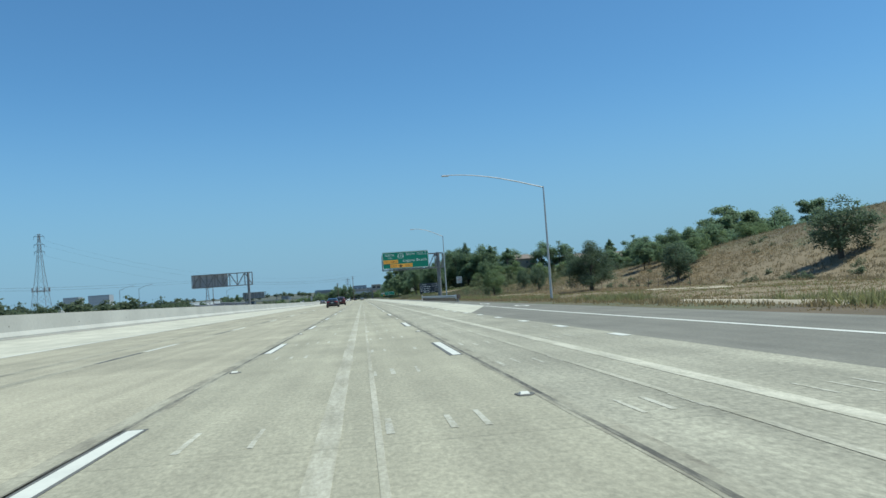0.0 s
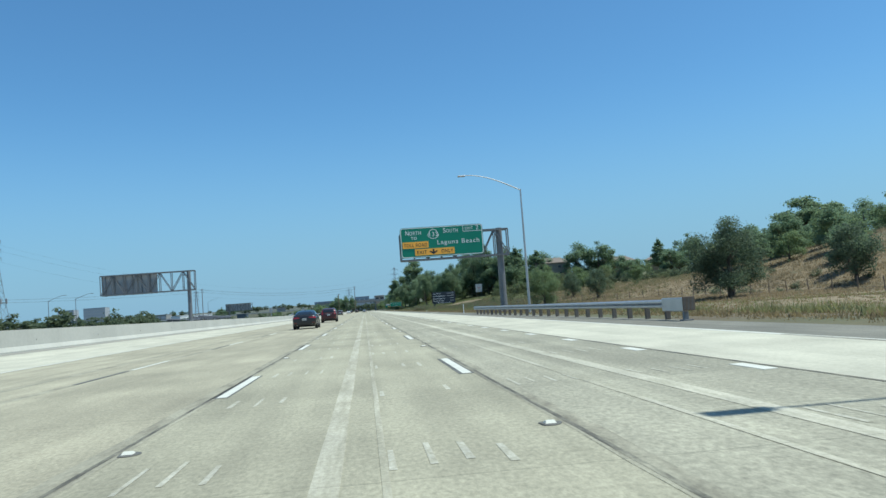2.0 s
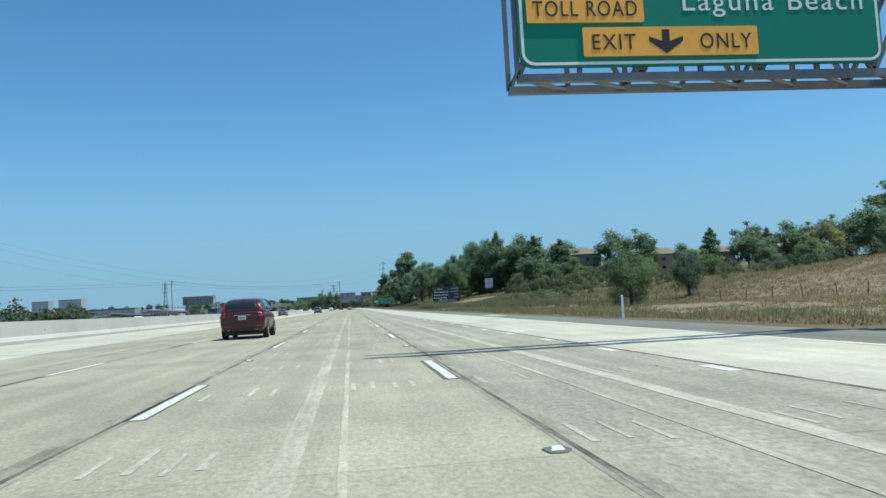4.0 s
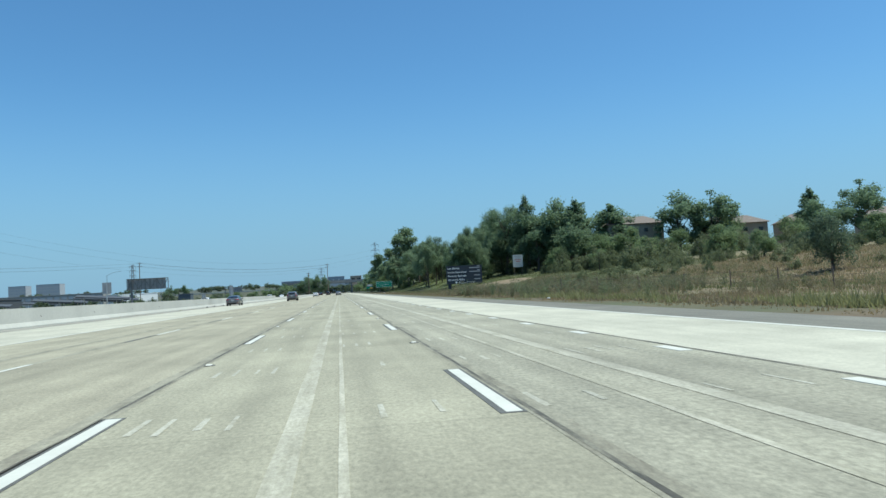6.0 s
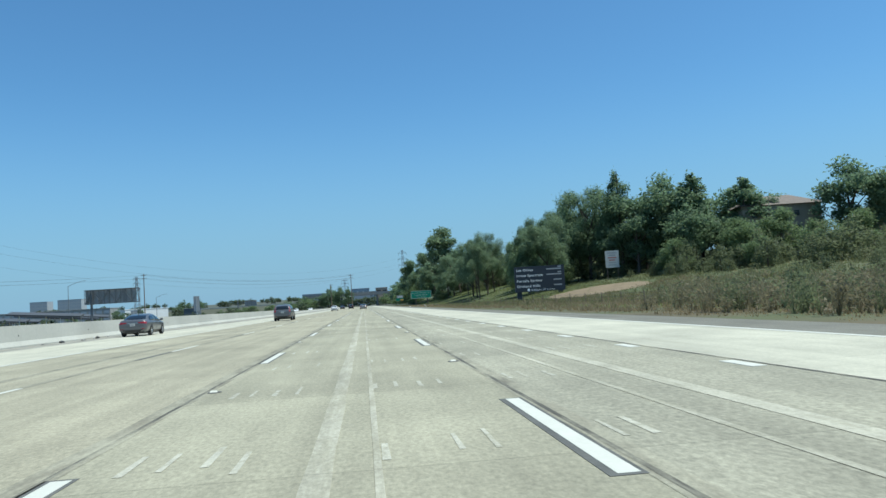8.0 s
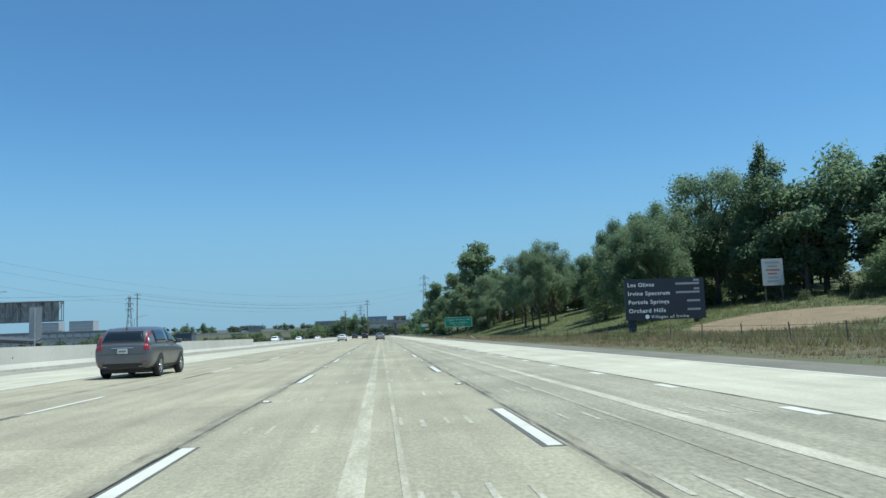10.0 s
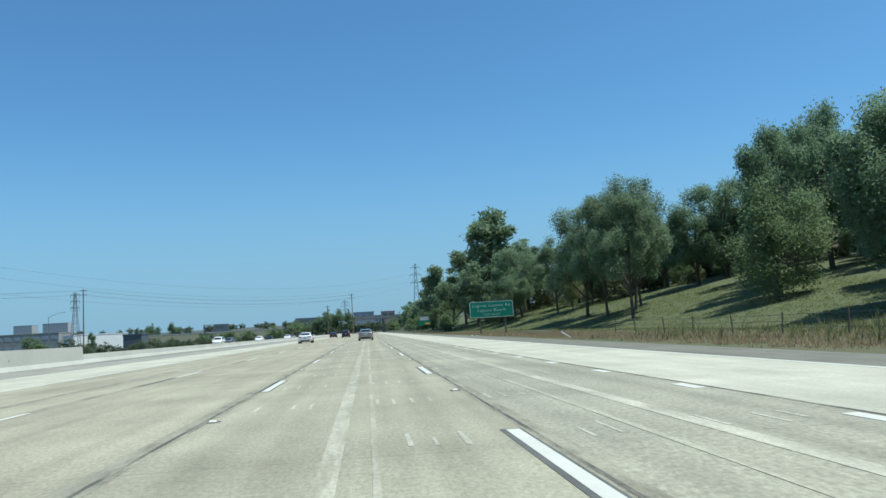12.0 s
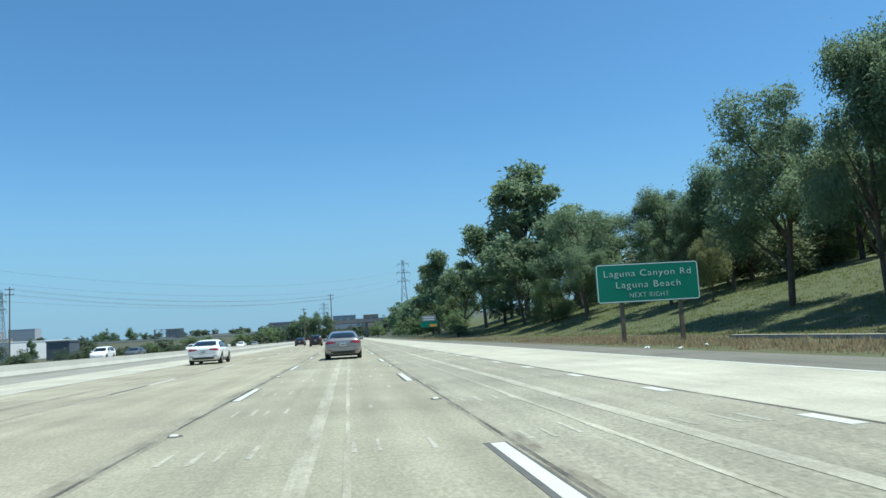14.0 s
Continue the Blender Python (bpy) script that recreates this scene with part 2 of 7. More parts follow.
M_TWIG = leaf_material("olive_brown_twigs", (0.175, 0.155, 0.092), (0.255, 0.225, 0.135), 0.5)
M_WEED = leaf_material("yellow_weeds", (0.172, 0.178, 0.076), (0.265, 0.262, 0.12), 0.5)
M_BARESOIL = material("bare_tan_soil", (0.20, 0.15, 0.092), rough=0.95, vary=0.2, scale=0.5, fine=4.0, bump=0.4)
M_PALESOIL = material("pale_sand", (0.36, 0.31, 0.225), rough=0.95, vary=0.15, scale=0.5, fine=4.0, bump=0.3)
M_FADEDRED = material("faded_red_print", (0.38, 0.12, 0.10), rough=0.7, vary=0.15)
M_STUCCO = material("tan_stucco", (0.34, 0.275, 0.215), rough=0.9, vary=0.08, scale=0.6, fine=12)
M_REDWALL = material("reddish_stucco", (0.24, 0.145, 0.11), rough=0.9, vary=0.10, scale=0.6, fine=12)
M_ROOF = material("clay_tile_roof", (0.165, 0.135, 0.115), rough=0.85, vary=0.2, scale=1.0, fine=5)
M_WINDOW = material("dark_window", (0.03, 0.035, 0.04), rough=0.12, vary=0.1)
M_BLD = material("pale_building_wall", (0.52, 0.50, 0.46), rough=0.9, vary=0.06, scale=0.2, fine=3)
M_WHITEWALL = material("white_painted_wall", (0.76, 0.76, 0.74), rough=0.85, vary=0.05, scale=0.2, fine=3)
# pale tones of this facade and the next wall stand in for distance haze
M_BLD_DARK = material("blue_grey_facade", (0.30, 0.335, 0.375), rough=0.5, vary=0.1, scale=0.2, fine=3)
M_BLD_FAR = material("haze_grey_wall", (0.36, 0.375, 0.39), rough=0.7, vary=0.06, scale=0.2, fine=3)
M_GLASSWALL = material("blue_glass_wall", (0.20, 0.245, 0.29), rough=0.2, metal=0.4, vary=0.1, scale=0.2, fine=3)
M_CANOPY = material("canopy_roof", (0.07, 0.073, 0.078), rough=0.6, vary=0.15, scale=0.6, fine=6)
M_BRIDGE = material("bridge_concrete", (0.29, 0.285, 0.265), rough=0.9, vary=0.22, scale=0.3, fine=4)
# concrete darkened in its colour for the shaded side of the bridge
M_DECK = material("shade_dark_concrete", (0.175, 0.185, 0.19), rough=0.9, vary=0.22, scale=0.3, fine=4)
M_SHED = material("dark_slate_cladding", (0.085, 0.105, 0.125), rough=0.7, vary=0.12, scale=0.4, fine=5)
M_RUBBER = material("tyre_rubber", (0.02, 0.02, 0.021), rough=0.85, vary=0.2)
M_RIM = material("alloy_rim", (0.55, 0.56, 0.57), rough=0.3, metal=0.9, vary=0.06)
M_GLASS_CAR = material("tinted_car_glass", (0.012, 0.015, 0.017), rough=0.04, vary=0.05, spec=0.8)
M_LAMP_RED = material("tail_lamp_red", (0.26, 0.012, 0.012), rough=0.15, vary=0.1, coat=0.8)
M_PLATE = material("plate_face", (0.62, 0.62, 0.60), rough=0.5, vary=0.05)
M_TRIM = material("black_plastic", (0.022, 0.022, 0.023), rough=0.6, vary=0.15)
M_WIRE = material("cable", (0.05, 0.05, 0.055), rough=0.6, vary=0.1)


def car_paint(name, color, metal=0.0, rough=0.32):
    return material(name, color, rough=rough, metal=metal, vary=0.05, scale=1.5, fine=60, coat=0.35)


# ---- building helpers ----
def part(name, bm, mat, parent=None, label="", smooth=False):
    me = bpy.data.meshes.new(name)
    bm.to_mesh(me)
    bm.free()
    return mesh_part(name, me, mat, parent, label, smooth)


def mesh_part(name, me, mat, parent=None, label="", smooth=False):
    if mat and not me.materials:
        me.materials.append(mat)
    if smooth:
        me.polygons.foreach_set("use_smooth", [True] * len(me.polygons))
    ob = new(name, me)
    ob.parent = parent
    if label:
        ob["label"] = label
    return ob


def thing(name, label, category, m=None, group="", kind=""):
    ob = new(name)
    ob.empty_display_size = 0.5
    if m is not None:
        ob.matrix_basis = m
    return tagged(ob, label, category, group, kind)


def box(bm, cx, cy, cz, sx, sy, sz, m=None):
    mat = Matrix.LocRotScale((cx, cy, cz), None, (sx, sy, sz))
    if m is not None:
        mat = m @ mat
    return bmesh.ops.create_cube(bm, size=1.0, matrix=mat)["verts"]


def bevel_all(bm, w, seg=2):
    bmesh.ops.bevel(bm, geom=list(bm.edges), offset=w, segments=seg, affect="EDGES", profile=0.5)


def boxed(cx, cy, cz, sx, sy, sz, bev=0.0, seg=2):
    bm = bmesh.new()
    box(bm, cx, cy, cz, sx, sy, sz)
    if bev:
        bevel_all(bm, bev, seg)
    return bm


def tube(bm, pts, radii, n=8, cap=True):
    """A tapering tube through the points."""
    pts = [Vector(p) for p in pts]
    rings = []
    for i, p in enumerate(pts):
        d = (pts[min(i + 1, len(pts) - 1)] - pts[max(i - 1, 0)]).normalized()
        u = d.cross(Vector((0, 0, 1)) if abs(d.z) < 0.95 else Vector((1, 0, 0))).normalized()
        v = d.cross(u)
        rings.append([bm.verts.new(p + radii[i] * (math.cos(a) * u + math.sin(a) * v))
                      for a in (2 * math.pi * k / n for k in range(n))])
    for a, b in zip(rings, rings[1:]):
        for k in range(n):
            bm.faces.new((a[k], a[(k + 1) % n], b[(k + 1) % n], b[k]))
    if cap:
        bm.faces.new(rings[0][::-1])
        bm.faces.new(rings[-1])


def strut(bm, a, b, w):
    """A square bar from a to b."""
    a, b = Vector(a), Vector(b)
    d = b - a
    m = Matrix.Translation((a + b) / 2) @ d.to_track_quat("Z", "Y").to_matrix().to_4x4()
    box(bm, 0, 0, 0, w, w, d.length, m)


def plate(bm, x0, x1, z0, z1, y, r=0.0, n=4):
    """A face that looks towards -y, with rounded corners."""
    pts = []
    if r:
        for cx, cz, a0 in ((x1 - r, z1 - r, 0), (x0 + r, z1 - r, 90), (x0 + r, z0 + r, 180), (x1 - r, z0 + r, 270)):
            pts += [(cx + r * math.cos(radians(a0 + 90 * k / n)), cz + r * math.sin(radians(a0 + 90 * k / n))) for k in range(n + 1)]
    else:
        pts = [(x1, z1), (x0, z1), (x0, z0), (x1, z0)]
    f = bm.faces.new([bm.verts.new((x, y, z)) for x, z in pts])
    return f


def slab(x0, x1, z0, z1, y, thick, r=0.0):
    """A flat panel with its face at y, looking towards -y."""
    bm = bmesh.new()
    f = plate(bm, x0, x1, z0, z1, y, r)
    ext = bmesh.ops.extrude_face_region(bm, geom=[f])
    bmesh.ops.translate(bm, vec=(0, thick, 0), verts=[v for v in ext["geom"] if isinstance(v, bmesh.types.BMVert)])
    bmesh.ops.recalc_face_normals(bm, faces=bm.faces)
    return bm


def rim_frame(x0, x1, z0, z1, y, w, r):
    """A thin raised border line round a panel."""
    bm = bmesh.new()
    outer = plate(bm, x0, x1, z0, z1, y, r)
    inner = plate(bm, x0 + w, x1 - w, z0 + w, z1 - w, y, max(r - w, 0.01))
    vo, vi = list(outer.verts), list(inner.verts)
    bm.faces.remove(outer)
    bm.faces.remove(inner)
    n = len(vo)
    for k in range(n):
        bm.faces.new((vo[k], vo[(k + 1) % n], vi[(k + 1) % n], vi[k]))
    return bm


def lettering(name, text, x, z, y, height, mat, parent, align="LEFT", width=None, bold=0.0):
    """Raised letters whose capitals are the given height, standing at x, z on a face at y that looks towards -y."""
    cu = bpy.data.curves.new(name, "FONT")
    cu.body, cu.size, cu.align_x, cu.extrude = text, height / 0.70, align, 0.004
    cu.offset = bold
    cu.space_character = 1.15
    tmp = bpy.data.objects.new(name, cu)
    scene.collection.objects.link(tmp)
    dg = bpy.context.evaluated_depsgraph_get()
    me = bpy.data.meshes.new_from_object(tmp.evaluated_get(dg))
    bpy.data.objects.remove(tmp)
    bpy.data.curves.remove(cu)
    co = np.empty(len(me.vertices) * 3, np.float32)
    me.vertices.foreach_get("co", co)
    co = co.reshape(-1, 3)
    k = 1.0
    if width:
        k = width / max(1e-6, co[:, 0].max() - co[:, 0].min())
    out = np.empty_like(co)
    out[:, 0] = x + co[:, 0] * k
    out[:, 1] = y - co[:, 2]
    out[:, 2] = z + co[:, 1]
    # one mesh for each character: pieces that overlap from left to right belong together
    root = list(range(len(out)))

    def find(i):
        while root[i] != i:
            root[i] = root[root[i]]
            i = root[i]
        return i

    polys = [tuple(p.vertices) for p in me.polygons]
    for p in polys:
        for v in p[1:]:
            root[find(v)] = find(p[0])
    spans = {}
    for i, c in enumerate(out):
        a, b = spans.get(find(i), (1e9, -1e9))
        spans[find(i)] = (min(a, c[0]), max(b, c[0]))
    glyphs = []
    for r, (a, b) in sorted(spans.items(), key=lambda s: s[1]):
        if glyphs and a < glyphs[-1][1] - 0.004:
            glyphs[-1][0].add(r)
            glyphs[-1][1] = max(glyphs[-1][1], b)
        else:
            glyphs.append([{r}, b])
    for roots, _ in glyphs:
        mine = [p for p in polys if find(p[0]) in roots]
        ids = sorted({v for p in mine for v in p})
        at = {v: n for n, v in enumerate(ids)}
        gm = bpy.data.meshes.new(name)
        gm.from_pydata([out[v].tolist() for v in ids], [], [tuple(at[v] for v in p) for p in mine])
        mesh_part(name, gm, mat, parent)
    bpy.data.meshes.remove(me)


def smoothstep(a, b, v):
    t = min(1.0, max(0.0, (v - a) / (b - a)))
    return t * t * (3 - 2 * t)


def lerp_table(table, v):
    if v <= table[0][0]:
        return table[0][1]
    for (a, p), (b, q) in zip(table, table[1:]):
        if v <= b:
            return p + (q - p) * (v - a) / (b - a)
    return table[-1][1]


# ---- the lie of the land ----
BANK_FOOT = [(-300, 70), (120, 66), (200, 63), (260, 46), (320, 33), (386, 28), (450, 26), (520, 22), (600, 18), (1000, 18)]
BANK_SLOPE = [(-300, 0.40), (120, 0.46), (200, 0.40), (260, 0.15), (320, 0.13), (386, 0.19), (450, 0.31), (1000, 0.28)]
STRAW_EDGE = [(200, 86), (240, 84), (290, 82), (325, 78)]
BANK_TOP = [(-300, 36), (150, 31), (230, 14), (300, 8.5), (390, 8.5), (440, 13), (480, 14), (540, 12), (1000, 10)]


def land(x, y):
    """The height of the ground beside the road."""
    z = -0.06
    if x > 11:
        z -= 0.75 * smoothstep(13, 26, x) * (1 - smoothstep(220, 330, y))
        foot, slope, top = lerp_table(BANK_FOOT, y), lerp_table(BANK_SLOPE, y), lerp_table(BANK_TOP, y)
        rise = max(0.0, x - foot)
        soft = rise * rise / (rise + 4.0)
        z += top * (1 - math.exp(-soft * slope / top))
        z += 0.35 * smoothstep(13, 40, x) * noise.noise(Vector((x * 0.07, y * 0.07, 0.0)))
        z += 0.05 * noise.noise(Vector((x * 0.6, y * 0.6, 3.0)))
    elif x < -19:
        z += 0.30 * (1 - smoothstep(60, 230, y)) * (1 - smoothstep(-24, -50, x) if x > -50 else 0)
        z -= 0.8 * (1 - smoothstep(-90, -46, x))
    far = math.hypot(x, y)
    hills = smoothstep(900, 1500, far) * (22 + 16 * noise.noise(Vector((x * 0.0016, y * 0.0016, 7.0))))
    hills += smoothstep(1500, 3000, far) * (26 + 30 * noise.noise(Vector((x * 0.0011, y * 0.0011, 2.0))))
    return z + max(0.0, hills) * smoothstep(850, 1300, y) * (0.30 + 0.35 * smoothstep(-1500, -300, x))


def spread(stops):
    out = []
    for a, b, step in stops:
        v = a
        while v < b - 1e-6:
            out.append(v)
            v += step
    out.append(stops[-1][1])
    return out


def grid_mesh(name, xs, ys, height):
    verts = [(x, y, height(x, y)) for y in ys for x in xs]
    nx = len(xs)
    faces = [(j * nx + i, j * nx + i + 1, (j + 1) * nx + i + 1, (j + 1) * nx + i) for j in range(len(ys) - 1) for i in range(nx - 1)]
    me = bpy.data.meshes.new(name)
    me.from_pydata(verts, [], faces)
    return me


M_GROUND = material("roadside_soil", (0.086, 0.063, 0.036), rough=0.95, vary=0.30, scale=0.16, fine=2.5, bump=0.5, tint=(0.145, 0.107, 0.059))


def add_green(m):
    """Patches of green weeds and grass, more of them up on the planted slope."""
    nt = m.node_tree
    b = nt.nodes["Principled BSDF"]
    geo = nt.nodes.new("ShaderNodeNewGeometry")
    sep = nt.nodes.new("ShaderNodeSeparateXYZ")
    nt.links.new(geo.outputs["Position"], sep.inputs[0])
    up = nt.nodes.new("ShaderNodeMapRange")
    nt.links.new(sep.outputs[2], up.inputs["Value"])
    up.inputs["From Min"].default_value, up.inputs["From Max"].default_value = -0.6, 0.9
    al = nt.nodes.new("ShaderNodeMapRange")
    nt.links.new(sep.outputs[1], al.inputs["Value"])
    al.inputs["From Min"].default_value, al.inputs["From Max"].default_value = 215, 320
    mul = nt.nodes.new("ShaderNodeMath")
    mul.operation = "MULTIPLY"
    nt.links.new(up.outputs[0], mul.inputs[0])
    nt.links.new(al.outputs[0], mul.inputs[1])
    near = nt.nodes.new("ShaderNodeMapRange")
    nt.links.new(sep.outputs[1], near.inputs["Value"])
    near.inputs["From Min"].default_value, near.inputs["From Max"].default_value = 900, 800
    mul2 = nt.nodes.new("ShaderNodeMath")
    mul2.operation = "MULTIPLY"
    nt.links.new(mul.outputs[0], mul2.inputs[0])
    nt.links.new(near.outputs[0], mul2.inputs[1])
    mul = mul2
    ns = nt.nodes.new("ShaderNodeTexNoise")
    ns.inputs["Scale"].default_value, ns.inputs["Detail"].default_value = 0.09, 4.0
    nt.links.new(geo.outputs["Position"], ns.inputs["Vector"])
    rr = nt.nodes.new("ShaderNodeMapRange")
    nt.links.new(ns.outputs["Fac"], rr.inputs["Value"])
    rr.inputs["From Min"].default_value, rr.inputs["From Max"].default_value = 0.38, 0.62
    rr.inputs["To Min"].default_value, rr.inputs["To Max"].default_value = 0.0, 0.8
    add = nt.nodes.new("ShaderNodeMath")
    add.use_clamp = True
    nt.links.new(mul.outputs[0], add.inputs[0])
    nt.links.new(rr.outputs[0], add.inputs[1])
    mx = nt.nodes.new("ShaderNodeMix")
    mx.data_type = "RGBA"
    nt.links.new(add.outputs[0], mx.inputs[0])
    nt.links.new(b.inputs["Base Color"].links[0].from_socket, mx.inputs[6])
    mx.inputs[7].default_value = (0.082, 0.096, 0.038, 1)
    # straw-coloured dead grass over the field and the dry hill before the planted slope
    flat = nt.nodes.new("ShaderNodeMapRange")
    nt.links.new(sep.outputs[2], flat.inputs["Value"])
    flat.inputs["From Min"].default_value, flat.inputs["From Max"].default_value = 10.0, 3.5
    flat.inputs["To Min"].default_value = 0.10
    before = nt.nodes.new("ShaderNodeMapRange")
    slant = nt.nodes.new("ShaderNodeMath")
    slant.operation = "MULTIPLY_ADD"
    slant.inputs[1].default_value = -2.2
    nt.links.new(sep.outputs[0], slant.inputs[0])
    nt.links.new(sep.outputs[1], slant.inputs[2])
    nt.links.new(slant.outputs[0], before.inputs["Value"])
    before.inputs["From Min"].default_value, before.inputs["From Max"].default_value = 210, 140
    patch = nt.nodes.new("ShaderNodeTexNoise")
    patch.inputs["Scale"].default_value, patch.inputs["Detail"].default_value = 0.13, 5.0
    shift = nt.nodes.new("ShaderNodeMapping")
    shift.inputs["Location"].default_value = (31.0, 17.0, 0.0)
    shift.inputs["Scale"].default_value = (1.1, 0.8, 1.0)
    nt.links.new(geo.outputs["Position"], shift.inputs["Vector"])
    nt.links.new(shift.outputs[0], patch.inputs["Vector"])
    some = nt.nodes.new("ShaderNodeMapRange")
    nt.links.new(patch.outputs["Fac"], some.inputs["Value"])
    some.inputs["From Min"].default_value, some.inputs["From Max"].default_value = 0.30, 0.48
    f1, f2 = nt.nodes.new("ShaderNodeMath"), nt.nodes.new("ShaderNodeMath")
    f1.operation = f2.operation = "MULTIPLY"
    off = nt.nodes.new("ShaderNodeMapRange")
    nt.links.new(sep.outputs[0], off.inputs["Value"])
    off.inputs["From Min"].default_value, off.inputs["From Max"].default_value = 14.0, 24.0
    f0 = nt.nodes.new("ShaderNodeMath")
    f0.operation = "MULTIPLY"
    nt.links.new(flat.outputs[0], f0.inputs[0])
    nt.links.new(off.outputs[0], f0.inputs[1])
    nt.links.new(f0.outputs[0], f1.inputs[0])
    nt.links.new(before.outputs[0], f1.inputs[1])
    nt.links.new(f1.outputs[0], f2.inputs[0])
    nt.links.new(some.outputs[0], f2.inputs[1])
    straw = nt.nodes.new("ShaderNodeMix")
    straw.data_type = "RGBA"
    nt.links.new(f2.outputs[0], straw.inputs[0])
    nt.links.new(mx.outputs[2], straw.inputs[6])
    straw.inputs[7].default_value = (0.195, 0.150, 0.088, 1)
    mx = straw
    # from 600 m to 1000 m ahead the soil blends to a dull grey-olive
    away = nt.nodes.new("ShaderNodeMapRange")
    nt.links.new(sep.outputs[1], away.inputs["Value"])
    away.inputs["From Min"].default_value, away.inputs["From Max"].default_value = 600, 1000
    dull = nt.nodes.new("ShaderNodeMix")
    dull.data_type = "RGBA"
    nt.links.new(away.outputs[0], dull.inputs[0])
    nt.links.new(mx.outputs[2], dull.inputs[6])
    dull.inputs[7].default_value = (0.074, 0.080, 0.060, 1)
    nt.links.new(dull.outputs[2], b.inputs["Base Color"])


add_green(M_GROUND)


def worn(m, keep, scale, stretch=0.12, under=(0.290, 0.272, 0.202)):
    """Wears a thin mark on the road back to bare concrete in places."""
    nt = m.node_tree
    b = nt.nodes["Principled BSDF"]
    geo = nt.nodes.new("ShaderNodeNewGeometry")
    mp = nt.nodes.new("ShaderNodeMapping")
    mp.inputs["Scale"].default_value = (1.0, stretch, 1.0)
    nt.links.new(geo.outputs["Position"], mp.inputs["Vector"])
    ns = nt.nodes.new("ShaderNodeTexNoise")
    ns.inputs["Scale"].default_value, ns.inputs["Detail"].default_value = scale, 6.0
    ns.inputs["Roughness"].default_value = 0.7
    nt.links.new(mp.outputs[0], ns.inputs["Vector"])
    r = nt.nodes.new("ShaderNodeMapRange")
    nt.links.new(ns.outputs["Fac"], r.inputs["Value"])
    r.inputs["From Min"].default_value, r.inputs["From Max"].default_value = 0.62 - keep * 0.35, 0.82 - keep * 0.35
    mx = nt.nodes.new("ShaderNodeMix")
    mx.data_type = "RGBA"
    nt.links.new(r.outputs[0], mx.inputs[0])
    mx.inputs[6].default_value = (*under, 1)
    nt.links.new(b.inputs["Base Color"].links[0].from_socket, mx.inputs[7])
    nt.links.new(mx.outputs[2], b.inputs["Base Color"])


worn(M_BAND, 0.85, 5.0)
worn(M_BAND_FAINT, 0.64, 4.0)
worn(M_SLOT, 0.80, 6.0, 0.5)
worn(M_SMUDGE, 0.50, 3.0, 0.25)
worn(M_SEAL, 0.78, 4.0)
worn(M_TYREMARK, 0.90, 5.0, 1.0)
for m in (M_BAND, M_BAND_FAINT, M_SLOT, M_SMUDGE, M_SEAL, M_TYREMARK):
    roughen(m, 0.12, 4.57)
worn(M_EDGE, 0.85, 3.0, under=(0.395, 0.38, 0.316))
xs = spread([(-3000, -400, 200), (-400, -100, 30), (-100, -40, 10), (-40, -19, 3.5), (-19, 11, 10), (11, 80, 2.0), (80, 260, 8), (260, 500, 40), (500, 3000, 250)])
ys = spread([(-400, -60, 40), (-60, 660, 4.0), (660, 1000, 20), (1000, 2000, 60), (2000, 4200, 220)])
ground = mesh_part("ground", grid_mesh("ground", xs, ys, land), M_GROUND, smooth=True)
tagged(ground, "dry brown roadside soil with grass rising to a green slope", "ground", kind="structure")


def bare_patch(cx, cy, rx, ry, seed, mat, label):
    """A worn patch of open soil that follows the slope, with an uneven rim."""
    bm = bmesh.new()
    rings = []
    for i in range(1, 6):
        ring = []
        for k in range(36):
            a = 2 * math.pi * k / 36
            r = i / 5 * (1 + (0.22 * noise.noise(Vector((math.cos(a) * 1.7, math.sin(a) * 1.7, seed))) if i == 5 else 0.0))
            x, y = cx + rx * r * math.cos(a), cy + ry * r * math.sin(a)
            ring.append(bm.verts.new((x, y, land(x, y) + (0.10 if i < 5 else -0.05))))
        rings.append(ring)
    mid = bm.verts.new((cx, cy, land(cx, cy) + 0.10))
    for k in range(36):
        bm.faces.new((mid, rings[0][k], rings[0][(k + 1) % 36]))
        for p, q in zip(rings, rings[1:]):
            bm.faces.new((p[k], q[k], q[(k + 1) % 36], p[(k + 1) % 36]))
    return tagged(part("bare_ground", bm, mat, smooth=True), label, "bare ground", kind="structure")


bare_patch(40.0, 370.0, 9.0, 15.0, 1.0, M_BARESOIL, "patch of bare tan soil on the green slope")
bare_patch(14.9, 26.0, 0.8, 9.0, 7.0, M_PALESOIL, "pale sandy strip beside the shoulder")
bare_patch(49.0, 113.0, 4.5, 15.0, 4.0, M_PALESOIL, "pale sandy patch in the dry field")


# ---- the road ----
EDGE_R = [(-80, 7.9), (30, 8.0), (75, 8.75), (120, 9.0), (220, 9.05), (400, 9.3), (470, 9.45), (1400, 9.45)]
EDGE_L = [(-80, -10.9), (100, -10.9), (240, -10.0), (1400, -10.0)]
STRIP_L = [(-80, -17.4), (110, -17.0), (260, -16.0), (380, -14.6), (450, -13.6), (1400, -13.6)]
BARRIER_X = [(-80, -18.9), (130, -18.6), (260, -17.8), (400, -17.8), (1400, -17.8)]


def camber(x, y):
    """The left lanes climb a little towards the median at the start."""
    k = 1 - smoothstep(40, 250, y)
    return 0.24 * k * smoothstep(-11, -18.5, x) if x < -11 else 0.0


